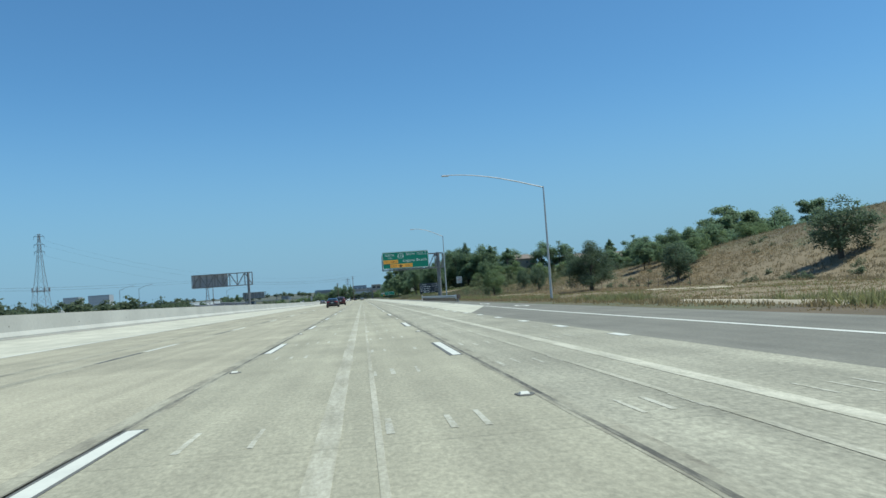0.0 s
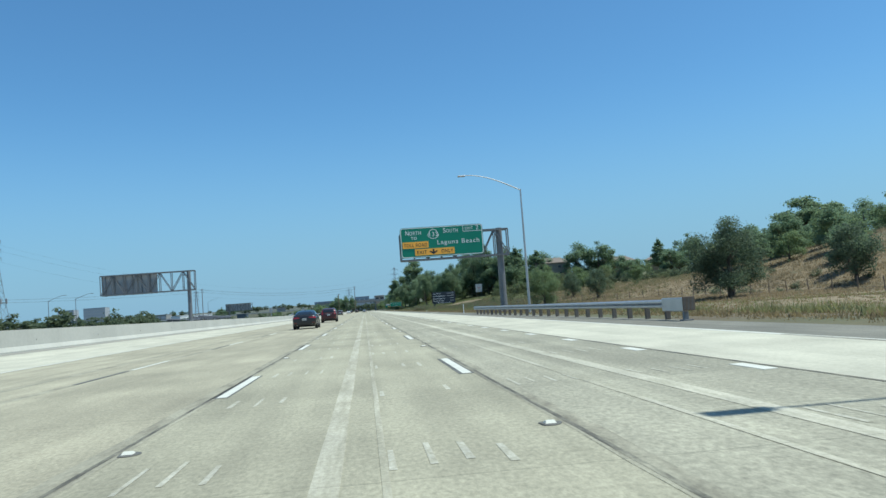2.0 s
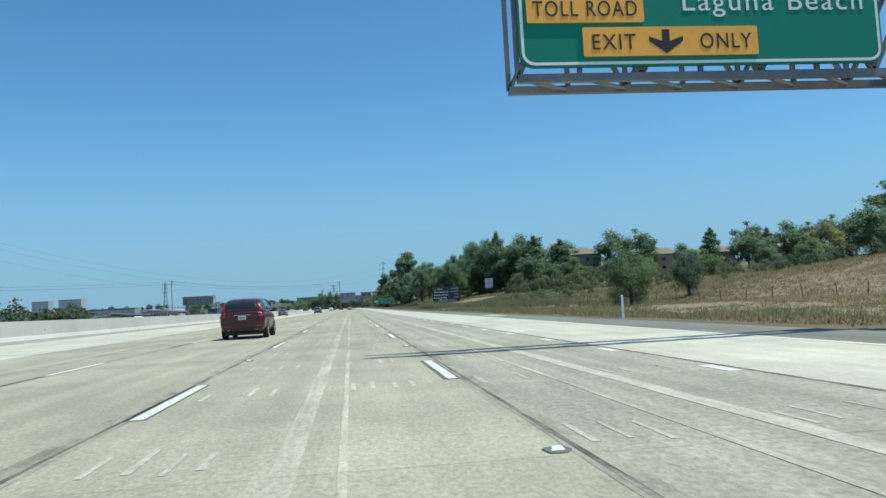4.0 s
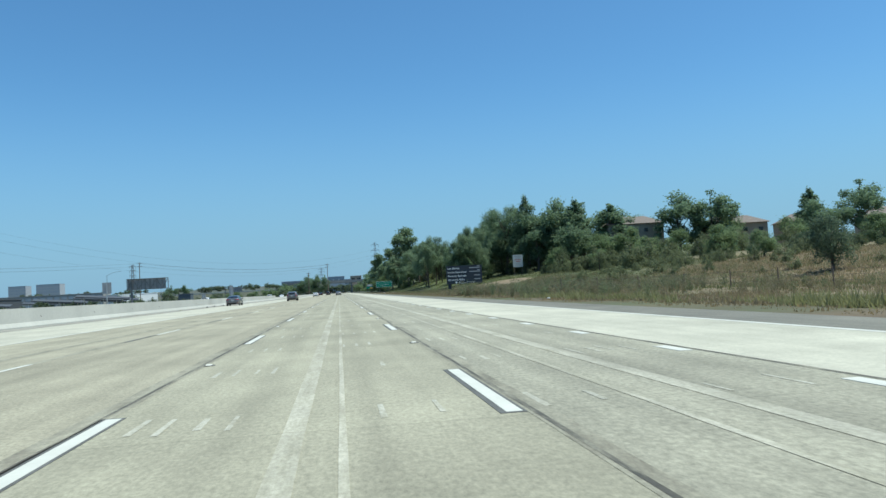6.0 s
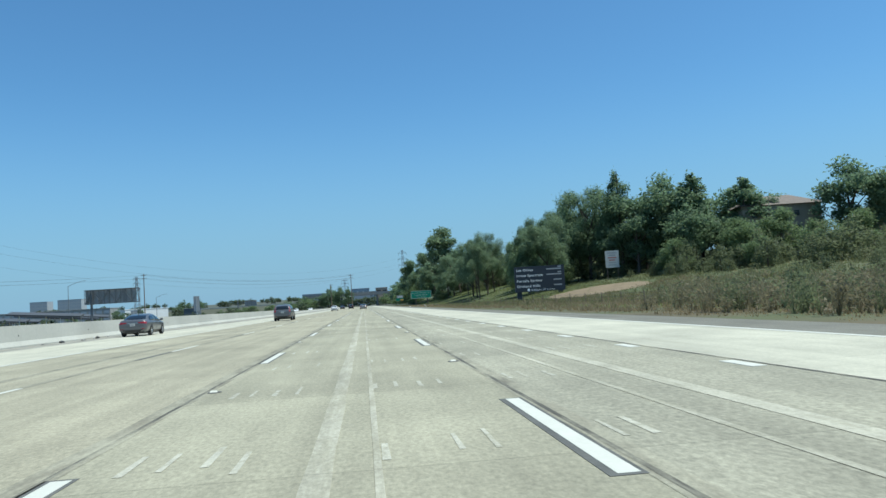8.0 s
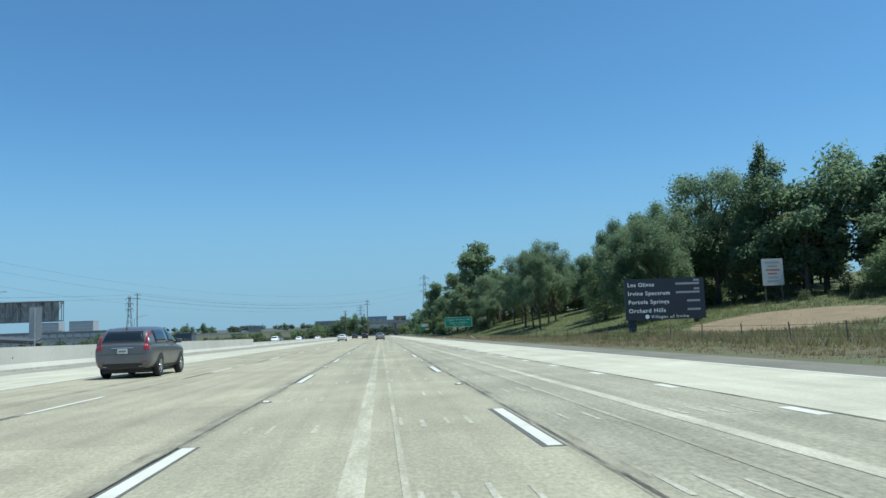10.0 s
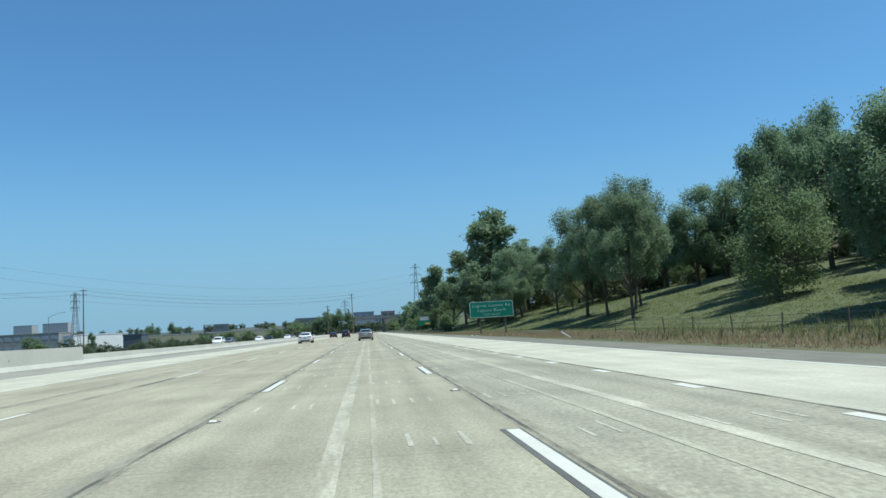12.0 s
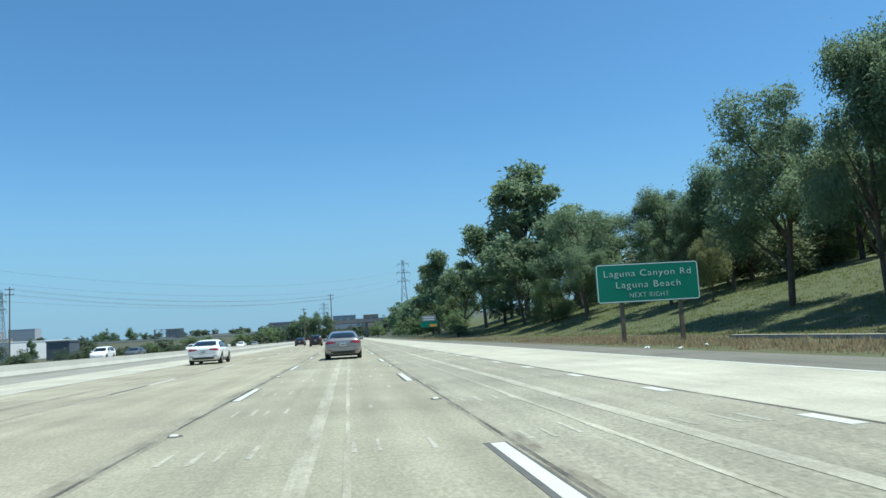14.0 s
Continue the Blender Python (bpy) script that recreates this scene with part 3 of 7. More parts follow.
def ribbon(name, left, right, ys, z, mat, parent=None, label="", n=2, ragged=0.0):
    """A strip of paving between two lines given as tables of y and x (or plain numbers)."""
    le = (lambda y: lerp_table(left, y)) if isinstance(left, list) else (lambda y: left)
    ri = (lambda y: lerp_table(right, y)) if isinstance(right, list) else (lambda y: right)
    verts, faces = [], []
    for y in ys:
        for i in range(n + 1):
            x = le(y) + (ri(y) - le(y)) * i / n
            if ragged:
                x += ragged * noise.noise(Vector((10.0 * i, y * 0.45, le(y))))
            verts.append((x, y, z + camber(x, y)))
    for j in range(len(ys) - 1):
        for i in range(n):
            a = j * (n + 1) + i
            faces.append((a, a + 1, a + n + 2, a + n + 1))
    me = bpy.data.meshes.new(name)
    me.from_pydata(verts, [], faces)
    return mesh_part(name, me, mat, parent, label)


RY = spread([(-80, 500, 10), (500, 1000, 50)])
road = ribbon("road", -1.965, 2.0, RY, 0.0, M_CONC, n=3)
tagged(road, "worn grey concrete freeway lane with dark joints", "road", kind="structure")
tagged(ribbon("road_left_lanes", EDGE_L, -1.965, RY, 0.0, M_CONC_TAN, n=5), "tan worn concrete freeway lanes", "road", kind="structure")
tagged(ribbon("road_right_lane", 2.0, 5.45, RY, 0.0, M_CONC_RIGHT, n=2), "darker grey worn concrete lane", "road", kind="structure")
hov = ribbon("road_median_lane", STRIP_L, EDGE_L, RY, 0.0, M_CONC_NEW, n=3)
tagged(hov, "pale new concrete lane beside the median shoulder", "road", kind="structure")
med_sh = ribbon("road_median_shoulder", BARRIER_X, STRIP_L, RY, 0.0, M_CONC_OLD)
tagged(med_sh, "narrow grey shoulder at the foot of the barrier", "road shoulder", kind="structure")
AUX_Y = [y for y in RY if y > 50]
aux = ribbon("road_exit_lane", 5.45, EDGE_R, [50] + AUX_Y, 0.0, M_CONC_NEW)
tagged(aux, "pale concrete exit lane", "road", kind="structure")
bm = bmesh.new()
for quad in (((5.45, -80), (8.0, -80), (8.1, 36), (5.45, 36)), ((5.45, 36), (8.1, 36), (8.32, 50))):
    bm.faces.new([bm.verts.new((x, y, 0.0)) for x, y in quad])
tagged(part("road_ramp_lane", bm, M_ASPH), "dark asphalt end of the entry lane", "road", kind="structure")
bm = bmesh.new()
bm.faces.new([bm.verts.new((x, y, 0.0)) for x, y in ((5.45, 36), (8.32, 50), (5.45, 50))])
tagged(part("road_exit_wedge", bm, M_CONC_NEW), "pale concrete start of the exit lane", "road", kind="structure")
SHOULDER_R = [(-80, 10.2), (60, 10.8), (120, 11.3), (300, 11.2), (420, 11.9), (1400, 12.2)]
sh = ribbon("road_shoulder", EDGE_R, SHOULDER_R, RY, 0.0, M_ASPH)
tagged(sh, "dark asphalt shoulder with a ragged soil edge", "road shoulder", kind="structure")
opp = ribbon("road_opposite", -46.0, -20.2, RY, 0.02, M_CONC_OLD, n=4)
tagged(opp, "concrete lanes of the opposite carriageway", "road", kind="structure")

# long marks worn into the concrete
WY = spread([(-20, 560, 1.2), (560, 1000, 20)])
ribbon("wear_band", -0.13, 0.06, WY, 0.004, M_BAND_FAINT, road, "pale worn band", ragged=0.02)
ribbon("wear_band", 0.325, 0.385, WY, 0.004, M_BAND_FAINT, road, "pale worn line", ragged=0.008)
ribbon("wear_band", 3.63, 3.86, WY, 0.004, M_BAND, road, "pale worn band", ragged=0.015)
ribbon("wear_band", 3.02, 3.10, WY, 0.004, M_BAND_FAINT, road, "pale worn band", ragged=0.015)
ribbon("joint_line", 1.97, 2.02, WY, 0.004, M_SEAL, road, "dark sealed joint", ragged=0.012)
ribbon("joint_line", 1.93, 2.15, WY, 0.0025, M_SMUDGE, road, "stained joint", ragged=0.05)
ribbon("joint_line", -1.99, -1.94, WY, 0.004, M_SEAL, road, "dark sealed joint", ragged=0.012)
ribbon("joint_line", -2.16, -1.88, WY, 0.0025, M_SMUDGE, road, "stained joint", ragged=0.05)
ribbon("joint_line", -5.92, -5.70, RY, 0.0025, M_SMUDGE, road, "stained joint")
ribbon("joint_line", 5.46, 5.53, [50] + AUX_Y, 0.004, M_SEAL, aux, "dark sealed joint")
ribbon("joint_line", -7.2, -6.95, RY, 0.0025, M_SMUDGE, road, "stained joint")
ribbon("edge_line", [(y, x - 0.09) for y, x in EDGE_R], [(y, x + 0.09) for y, x in EDGE_R], RY, 0.005, M_WHITE, sh, "white edge line")
ribbon("edge_line", [(y, x - 0.10) for y, x in EDGE_L], [(y, x + 0.08) for y, x in EDGE_L], RY, 0.006, M_EDGE, hov, "white edge line")
for cx, cy, hx, hy in ((9.50, 43.5, 0.34, 2.3), (9.55, 57.6, 0.36, 2.5)):
    bm = bmesh.new()          # a long white diamond painted on the shoulder
    ring = [[bm.verts.new((cx + hx * f * px, cy + hy * f * py, 0.006)) for px, py in ((0, -1), (1, 0), (0, 1), (-1, 0))] for f in (1.0, 0.52)]
    for k in range(4):
        bm.faces.new((ring[0][k], ring[0][(k + 1) % 4], ring[1][(k + 1) % 4], ring[1][k]))
    part("survey_mark", bm, M_WHITE, sh, "white painted diamond")
ribbon("concrete_patch", 9.6, 10.6, [168, 173], 0.006, M_CONC_NEW, sh, "pale concrete pad")


def flat_mesh(name, sx, sy, h):
    bm = bmesh.new()
    box(bm, 0, sy / 2, h / 2, sx, sy, h)
    me = bpy.data.meshes.new(name)
    bm.to_mesh(me)
    bm.free()
    return me


def lay(name, me, mat, x, y, parent, z=0.0, label=""):
    ob = mesh_part(name, me, mat, parent, label)
    ob.location = (x, y, z + camber(x, y))
    return ob


DASH, DASH_EDGE = flat_mesh("lane_dash", 0.145, 3.66, 0.006), flat_mesh("dash_border", 0.24, 3.76, 0.003)
THIN, DARK = flat_mesh("lane_dash_thin", 0.115, 3.66, 0.006), flat_mesh("dark_dash", 0.13, 3.66, 0.005)
SHORT = flat_mesh("exit_dash", 0.20, 0.95, 0.006)
line_r = [12.0 + 14.63 * k + {1: -1.0, 2: 1.5, 3: 0.6, 4: 0.6, 5: 0.4}.get(k, 0.0) for k in range(-4, 60)]
line_l = [16.2 + 13.55 * k for k in range(-5, 7)] + [112.2 + 14.6 * k for k in range(0, 52)]
line_ll = [79.8 + 14.63 * k for k in range(-9, 4)] + [208.4 + 14.65 * k for k in range(-5, 44)]
for y in line_r:
    lay("lane_dash", DASH, M_WHITE, 1.83, y, road)
    lay("dash_border", DASH_EDGE, M_BLACKPAINT, 1.815, y - 0.05, road, 0.001)
for y in line_l:
    lay("lane_dash", DASH, M_WHITE, -1.83, y, road)
    lay("dash_border", DASH_EDGE, M_BLACKPAINT, -1.845, y - 0.05, road, 0.001)
for y in line_ll:
    lay("lane_dash", THIN, M_WHITE, -5.78, y, road)
    lay("dark_dash", DARK, M_BLACKPAINT, -5.78, y - 4.0, road)
for k in range(0, 150):
    lay("exit_dash", SHORT, M_WHITE, 5.30, 13.4 + 4.57 * k, road)

# raised reflective markers in the gaps, each on a dark patch of glue
bm = bmesh.new()
rim = [(0.098 * math.cos(a) * (1 + 0.16 * math.sin(3 * a + 1)), 0.135 * math.sin(a) * (1 + 0.14 * math.cos(2 * a))) for a in (math.pi * k / 7 for k in range(14))]
low, high = [[bm.verts.new((x * f, y * f, z)) for x, y in rim] for f, z in ((1.0, 0.004), (0.93, 0.011))]
bm.faces.new(high)
for k in range(14):
    bm.faces.new((low[k], low[(k + 1) % 14], high[(k + 1) % 14], high[k]))
PATCH = bpy.data.meshes.new("glue_patch")
bm.to_mesh(PATCH)
bm.free()
bm = bmesh.new()
vs = box(bm, 0, 0, 0.022, 0.10, 0.10, 0.020)
for v in vs:
    if v.co.z > 0.03:
        v.co.x *= 0.75
        v.co.y *= 0.45
STUD = bpy.data.meshes.new("road_stud")
bm.to_mesh(STUD)
bm.free()
for xs_, line in ((1.83, line_r), (-1.83, line_l)):
    for y in line:
        if y < 640:
            lay("glue_patch", PATCH, M_BLACKPAINT, xs_, y + 9.15, road)
            lay("road_stud", STUD, M_WHITE, xs_, y + 9.15, road)

# slots of the joint repairs: three or four short pale bars in each wheel path at every joint
rng = np.random.default_rng(4)
verts, faces = [], []
for j in range(-8, 130):
    y = 4.57 * j + 0.4
    for base in (-1.15, 0.72, 2.5, 4.25):
        if rng.random() < 0.12:
            continue
        for k in range(4):
            if rng.random() < 0.15:
                continue
            x = base + 0.28 * k - 0.3 + rng.normal(0, 0.02)
            y0, ln, w = y + rng.normal(0, 0.08), 0.62 + rng.random() * 0.35, 0.022 + rng.random() * 0.015
            i = len(verts)
            verts += [(x - w, y0, 0.0035), (x + w, y0, 0.0035), (x + w * 0.8, y0 + ln, 0.0035), (x - w * 0.8, y0 + ln, 0.0035)]
            faces.append((i, i + 1, i + 2, i + 3))
me = bpy.data.meshes.new("repair_slot")
me.from_pydata(verts, [], faces)
tagged(mesh_part("repair_slot", me, M_SLOT, road, "pale grouted slots"), kind="stuff")

# curved tyre marks across the right lanes
for pts in (((5.12, 51.1), (4.05, 46.9), (3.08, 43.2), (2.01, 39.1), (1.51, 37.1)), ((2.34, 43), (1.65, 39.4), (1.24, 36.8)), ((7.99, 69.6), (6.9, 67.0), (5.76, 64.2), (4.53, 60.8)), ((8.2, 66), (8.6, 70), (8.7, 74))):
    verts, faces = [], []
    way = [Vector((*p, 0.0)) for p in pts]
    for k in range(10 * (len(way) - 1) + 1):
        i, u = min(k // 10, len(way) - 2), k / 10 - min(k // 10, len(way) - 2)
        p0, p1, p2, p3 = way[max(i - 1, 0)], way[i], way[i + 1], way[min(i + 2, len(way) - 1)]
        c = 0.5 * (2 * p1 + (p2 - p0) * u + (2 * p0 - 5 * p1 + 4 * p2 - p3) * u * u + (3 * p1 - p0 - 3 * p2 + p3) * u ** 3)
        verts += [(c.x - 0.05, c.y, 0.0055), (c.x + 0.05, c.y, 0.0055)]
        if k:
            n = 2 * k
            faces.append((n - 2, n - 1, n + 1, n))
    me = bpy.data.meshes.new("tyre_mark")
    me.from_pydata(verts, [], faces)
    mesh_part("tyre_mark", me, M_TYREMARK, road, "faint dark tyre mark")

# ---- median barrier ----
PROFILE = [(0.0, 0.0), (0.0, 0.08), (0.18, 0.33), (0.26, 0.86), (0.40, 0.86), (0.48, 0.33), (0.66, 0.08), (0.66, 0.0)]


def barrier(name, y0, y1, step, extra, label, shift=0.0):
    ys_ = spread([(y0, y1, step)])
    bm = bmesh.new()
    rings = []
    for y in ys_:
        x0 = lerp_table(BARRIER_X, y) + shift
        h = extra(y)
        rings.append([bm.verts.new((x0 - px, y, camber(-18.5, y) + (pz if pz < 0.5 else pz + h) - (0.05 if pz == 0 else 0))) for px, pz in PROFILE])
    for a, b in zip(rings, rings[1:]):
        for k in range(len(PROFILE) - 1):
            bm.faces.new((a[k], b[k], b[k + 1], a[k + 1]))
    bm.faces.new(rings[0])
    bm.faces.new(rings[-1][::-1])
    bmesh.ops.recalc_face_normals(bm, faces=bm.faces)
    return tagged(part(name, bm, M_BARRIER), label, "barrier", kind="structure")


b1 = barrier("median_barrier", -80, 411, 8, lambda y: 0.31 + 0.09 * (1 - smoothstep(60, 240, y)), "grey concrete median barrier with weathered streaks")
barrier("median_barrier_far", 411.5, 1000, 12, lambda y: -0.20, "lower tan-grey concrete median barrier", -0.5)
DRAIN = boxed(0, 0, 0, 0.03, 0.10, 0.10, 0.02)
dm = bpy.data.meshes.new("barrier_anchor")
DRAIN.to_mesh(dm)
DRAIN.free()
for k in range(40):
    y = 12 + 10.5 * k
    if y < 405:
        ob = mesh_part("barrier_anchor", dm, M_TRIM, b1)
        ob.location = (lerp_table(BARRIER_X, y) - 0.215, y, camber(-18.5, y) + 0.62)

# ---- overhead exit sign ----
def truss_gantry(th, x0, x1, z0, z1, y, depth, n, mat):
    """Two plane trusses with chords, joined across."""
    for yy in (y, y + depth):
        for z in (z0, z1):
            bm = bmesh.new()
            strut(bm, (x0, yy, z), (x1, yy, z), 0.16)
            part("truss_chord", bm, mat, th)
    step = (x1 - x0) / n
    for k in range(n):
        a, b = x0 + step * k, x0 + step * (k + 1)
        bars = []
        for yy in (y, y + depth):
            bars += [((a, yy, z0), (a, yy, z1), 0.09), (((a, b)[k % 2], yy, z0), ((b, a)[k % 2], yy, z1), 0.09)]
        bars += [((a, y, z1), (b, y + depth, z1), 0.07), ((a, y, z0), (b, y + depth, z0), 0.07)]
        for p, q, w in bars:
            bm = bmesh.new()
            strut(bm, p, q, w)
            part("truss_bar", bm, mat, th)
    for yy in (y, y + depth):
        bm = bmesh.new()
        strut(bm, (x1, yy, z0), (x1, yy, z1), 0.10)
        part("truss_end", bm, mat, th)


sign = thing("overhead_sign", "green overhead exit sign on a grey steel cantilever post", "road sign",
             pose(-0.045, 0.5, 0.072) @ Matrix.Diagonal((1.041, 1, 1.035, 1)))
SY = 133.0
pan = part("panel", slab(4.02, 11.80, 5.52, 8.37, SY, 0.09, 0.28), M_GREEN, sign, "green panel with white border")
part("border_line", rim_frame(4.06, 11.76, 5.56, 8.33, SY - 0.004, 0.06, 0.26), M_SIGNWHITE, pan)
part("exit_tab", rim_frame(9.92, 11.76, 7.72, 8.33, SY - 0.005, 0.045, 0.10), M_SIGNWHITE, pan)
FACE = SY - 0.006
lettering("letter", "N", 4.50, 7.66, FACE, 0.43, M_SIGNWHITE, pan, width=0.30)
lettering("letter", "ORTH", 4.86, 7.66, FACE, 0.34, M_SIGNWHITE, pan, width=1.10)
lettering("letter", "TO", 5.30, 7.22, FACE, 0.26, M_SIGNWHITE, pan, "CENTER")
lettering("letter", "S", 8.04, 7.72, FACE, 0.43, M_SIGNWHITE, pan, width=0.25)
lettering("letter", "OUTH", 8.34, 7.72, FACE, 0.34, M_SIGNWHITE, pan, width=1.10)
lettering("letter", "EXIT", 10.12, 7.88, FACE, 0.27, M_SIGNWHITE, pan, width=0.76)
lettering("letter", "2", 11.16, 7.86, FACE, 0.38, M_SIGNWHITE, pan)
lettering("letter", "Laguna Beach", 7.42, 6.66, FACE, 0.41, M_SIGNWHITE, pan, width=3.95)
part("yellow_panel", slab(4.20, 6.62, 6.42, 7.02, SY - 0.03, 0.03, 0.04), M_YELLOW, pan, "yellow panel")
part("yellow_panel", slab(5.32, 9.02, 5.72, 6.32, SY - 0.03, 0.03, 0.04), M_YELLOW, pan, "yellow panel")
lettering("letter", "TOLL ROAD", 5.41, 6.55, SY - 0.034, 0.32, M_SIGNBLACK, pan, "CENTER", width=2.15)
lettering("letter", "EXIT", 5.95, 5.86, SY - 0.034, 0.32, M_SIGNBLACK, pan, "CENTER", width=0.90)
lettering("letter", "ONLY", 8.32, 5.86, SY - 0.034, 0.32, M_SIGNBLACK, pan, "CENTER", width=1.10)
bm = bmesh.new()
bm.faces.new([bm.verts.new((7.05 + x, SY - 0.034, 6.0 + z)) for x, z in
              ((0.08, 0.26), (-0.08, 0.26), (-0.08, 0.02), (-0.36, 0.12), (-0.36, 0.02), (0, -0.24), (0.36, 0.02), (0.36, 0.12), (0.08, 0.02))])
part("arrow", bm, M_SIGNBLACK, pan, "black arrow pointing down")
# route shield
bm = bmesh.new()
outer = [(7.12 + 0.53 * math.sin(a) * (1.0 if math.cos(a) < 0.2 else 0.86), 7.62 + 0.46 * math.cos(a) * (1.12 if math.cos(a) > 0 else 0.86))
         for a in (2 * math.pi * k / 28 for k in range(28))]
inner = [(7.12 + (x - 7.12) * 0.89, 7.62 + (z - 7.62) * 0.89) for x, z in outer]
vo, vi = [bm.verts.new((x, FACE, z)) for x, z in outer], [bm.verts.new((x, FACE, z)) for x, z in inner]
for k in range(28):
    bm.faces.new((vo[k], vo[(k + 1) % 28], vi[(k + 1) % 28], vi[k]))
part("route_shield", bm, M_SIGNWHITE, pan, "white outlined route shield")
lettering("letter", "133", 7.12, 7.46, FACE, 0.40, M_SIGNWHITE, pan, "CENTER", width=0.78)
truss_gantry(sign, 3.98, 14.2, 5.33, 7.75, SY + 0.14, 0.9, 8, M_STEEL_DARK)
bm = bmesh.new()
tube(bm, [(13.40, SY + 0.55, -0.5), (13.40, SY + 0.55, 7.9)], [0.33, 0.30], 14)
part("post", bm, M_STEEL_DARK, sign, "grey round steel post", smooth=False)
part("base_plate", boxed(13.40, SY + 0.55, 0.0, 1.0, 1.0, 0.12, 0.02), M_STEEL_DARK, sign)

# ---- back of the sign gantries over the opposite lanes ----
def back_gantry(x0, xp, x1, z0, z1, y, post_x, label, truss_x0=None):
    th = thing("sign_gantry", label, "road sign", group="gantries over the opposite lanes")
    bm = slab(x0, xp, z0 - 0.1, z1 + 0.05, y + 0.95, 0.08, 0.1)
    part("panel", bm, M_PANELBACK, th, "grey back of a sign panel")
    k = x0 + 0.5
    while k < xp:
        part("panel_rib", boxed(k, y + 0.9, (z0 + z1) / 2, 0.12, 0.08, z1 - z0 + 0.3, 0.0), M_STEEL_DARK, th)
        k += 1.22
    truss_gantry(th, x0 if truss_x0 is None else truss_x0, x1, z0, z1, y, 0.8, max(4, int((x1 - x0) / 1.6)), M_STEEL_DARK)
    bm = bmesh.new()
    tube(bm, [(post_x, y + 0.4, -1.0), (post_x, y + 0.4, z1 + 0.1)], [0.30, 0.27], 12)
    part("post", bm, M_STEEL_DARK, th)
    return th


back_gantry(-36.2, -28.7, -23.35, 5.8, 8.5, 171.4, -24.2, "back of a sign on a steel truss gantry above the barrier")
back_gantry(-64.0, -52.6, -51.8, 5.3, 8.5, 429.0, -62.6, "long sign back on a steel post beyond the barrier")
back_gantry(-78.1, -70.6, -70.4, 5.5, 9.0, 766.0, -82.4, "distant sign back on a steel frame", -82.8)


# ---- street lamps ----
def street_lamp(name, x, y, z, height, reach, rise, m_label, group, mat=M_STEEL):
    th = thing(name, m_label, "street lamp", group=group)
    bm = bmesh.new()
    tube(bm, [(x, y, z - 0.4), (x, y, height)], [0.115, 0.06], 10)
    part("pole", bm, mat, th)
    bm = bmesh.new()
    pts, rad = [], []
    for k in range(13):
        s = k / 12
        pts.append((x - reach * s, y, height - 0.1 + rise * math.sin(s * math.pi / 2)))
        rad.append(0.055 - 0.02 * s)
    tube(bm, pts, rad, 8)
    part("arm", bm, mat, th, "curved steel arm")
    bm = boxed(x - reach - 0.30, y, height - 0.14 + rise, 0.62, 0.28, 0.13, 0.05)
    part("lamp_head", bm, mat, th, "flat grey lamp head")
    part("base_plate", boxed(x, y, z + 0.02, 0.42, 0.42, 0.08, 0.01), mat, th)
    return th


street_lamp("street_lamp", 16.5, 64.4, land(16.5, 64.4), 9.7, 8.2, 1.48, "tall galvanised street lamp with a long curved arm", "roadside lamps")
street_lamp("street_lamp", 13.6, 120.9, land(13.6, 120.9), 10.1, 4.5, 1.45, "galvanised street lamp behind the guard rail", "roadside lamps")
for x, y, h in ((-79, 264, 9.3), (-74.5, 270, 9.6), (-77, 455, 11.0), (-88, 585, 10.0)):
    th = street_lamp("street_lamp", x, y, land(x, y), h, -4.5, 1.3, "thin grey street lamp beyond the median", "lamps over the opposite lanes", M_STEEL_DARK)

# ---- guard rail ----
rail = thing("guard_rail", "steel beam guard rail on dark wooden posts along the shoulder", "guard rail")
GX = [(80, 10.75), (100, 10.55), (131, 10.3)]
bm = bmesh.new()
WB = [(0.0, 0.42), (-0.08, 0.455), (-0.08, 0.51), (0.0, 0.555), (-0.08, 0.60), (-0.08, 0.655), (0.0, 0.71)]
prev = None
for y in spread([(85.0, 129.6, 2.7)]):
    ring = [bm.verts.new((lerp_table(GX, y) + px, y, pz)) for px, pz in WB]
    if prev:
        for k in range(len(WB) - 1):
            bm.faces.new((prev[k], ring[k], ring[k + 1], prev[k + 1]))
    prev = ring
part("rail", bm, M_STEEL, rail, "corrugated galvanised steel rail")
pm = bpy.data.meshes.new("post")
bm = boxed(0.20, 0, 0.25, 0.17, 0.14, 0.92, 0.01)
box(bm, 0.06, 0, 0.56, 0.11, 0.14, 0.32)
bm.to_mesh(pm)
bm.free()
for k in range(24):
    y = 85.4 + 1.905 * k
    ob = mesh_part("post", pm, M_POST, rail)
    ob.location = (lerp_table(GX, y), y, 0)
part("end_terminal", boxed(10.70, 84.25, 0.53, 0.15, 1.9, 0.46, 0.03), M_STEEL, rail, "galvanised steel end terminal box")
bm = boxed(10.72, 83.45, 0.14, 0.16, 0.16, 0.36, 0.02)
box(bm, 10.70, 83.35, -0.01, 0.34, 0.34, 0.10)
part("terminal_foot", bm, M_STEEL_DARK, rail, "steel foot under the terminal")
em = part("end_marker", boxed(10.76, 83.22, 0.56, 0.42, 0.05, 0.46, 0.015), M_WOOD, rail, "dark striped end marker plate")
for k in range(3):
    bm = bmesh.new()
    o = -0.19 + k * 0.13
    bm.faces.new([bm.verts.new((10.76 + x, 83.192, 0.56 + z)) for x, z in ((o, -0.20), (o + 0.06, -0.20), (o + 0.10, 0.20), (o + 0.04, 0.20))])
    part("stripe", bm, M_POST, em, "faded stripe")

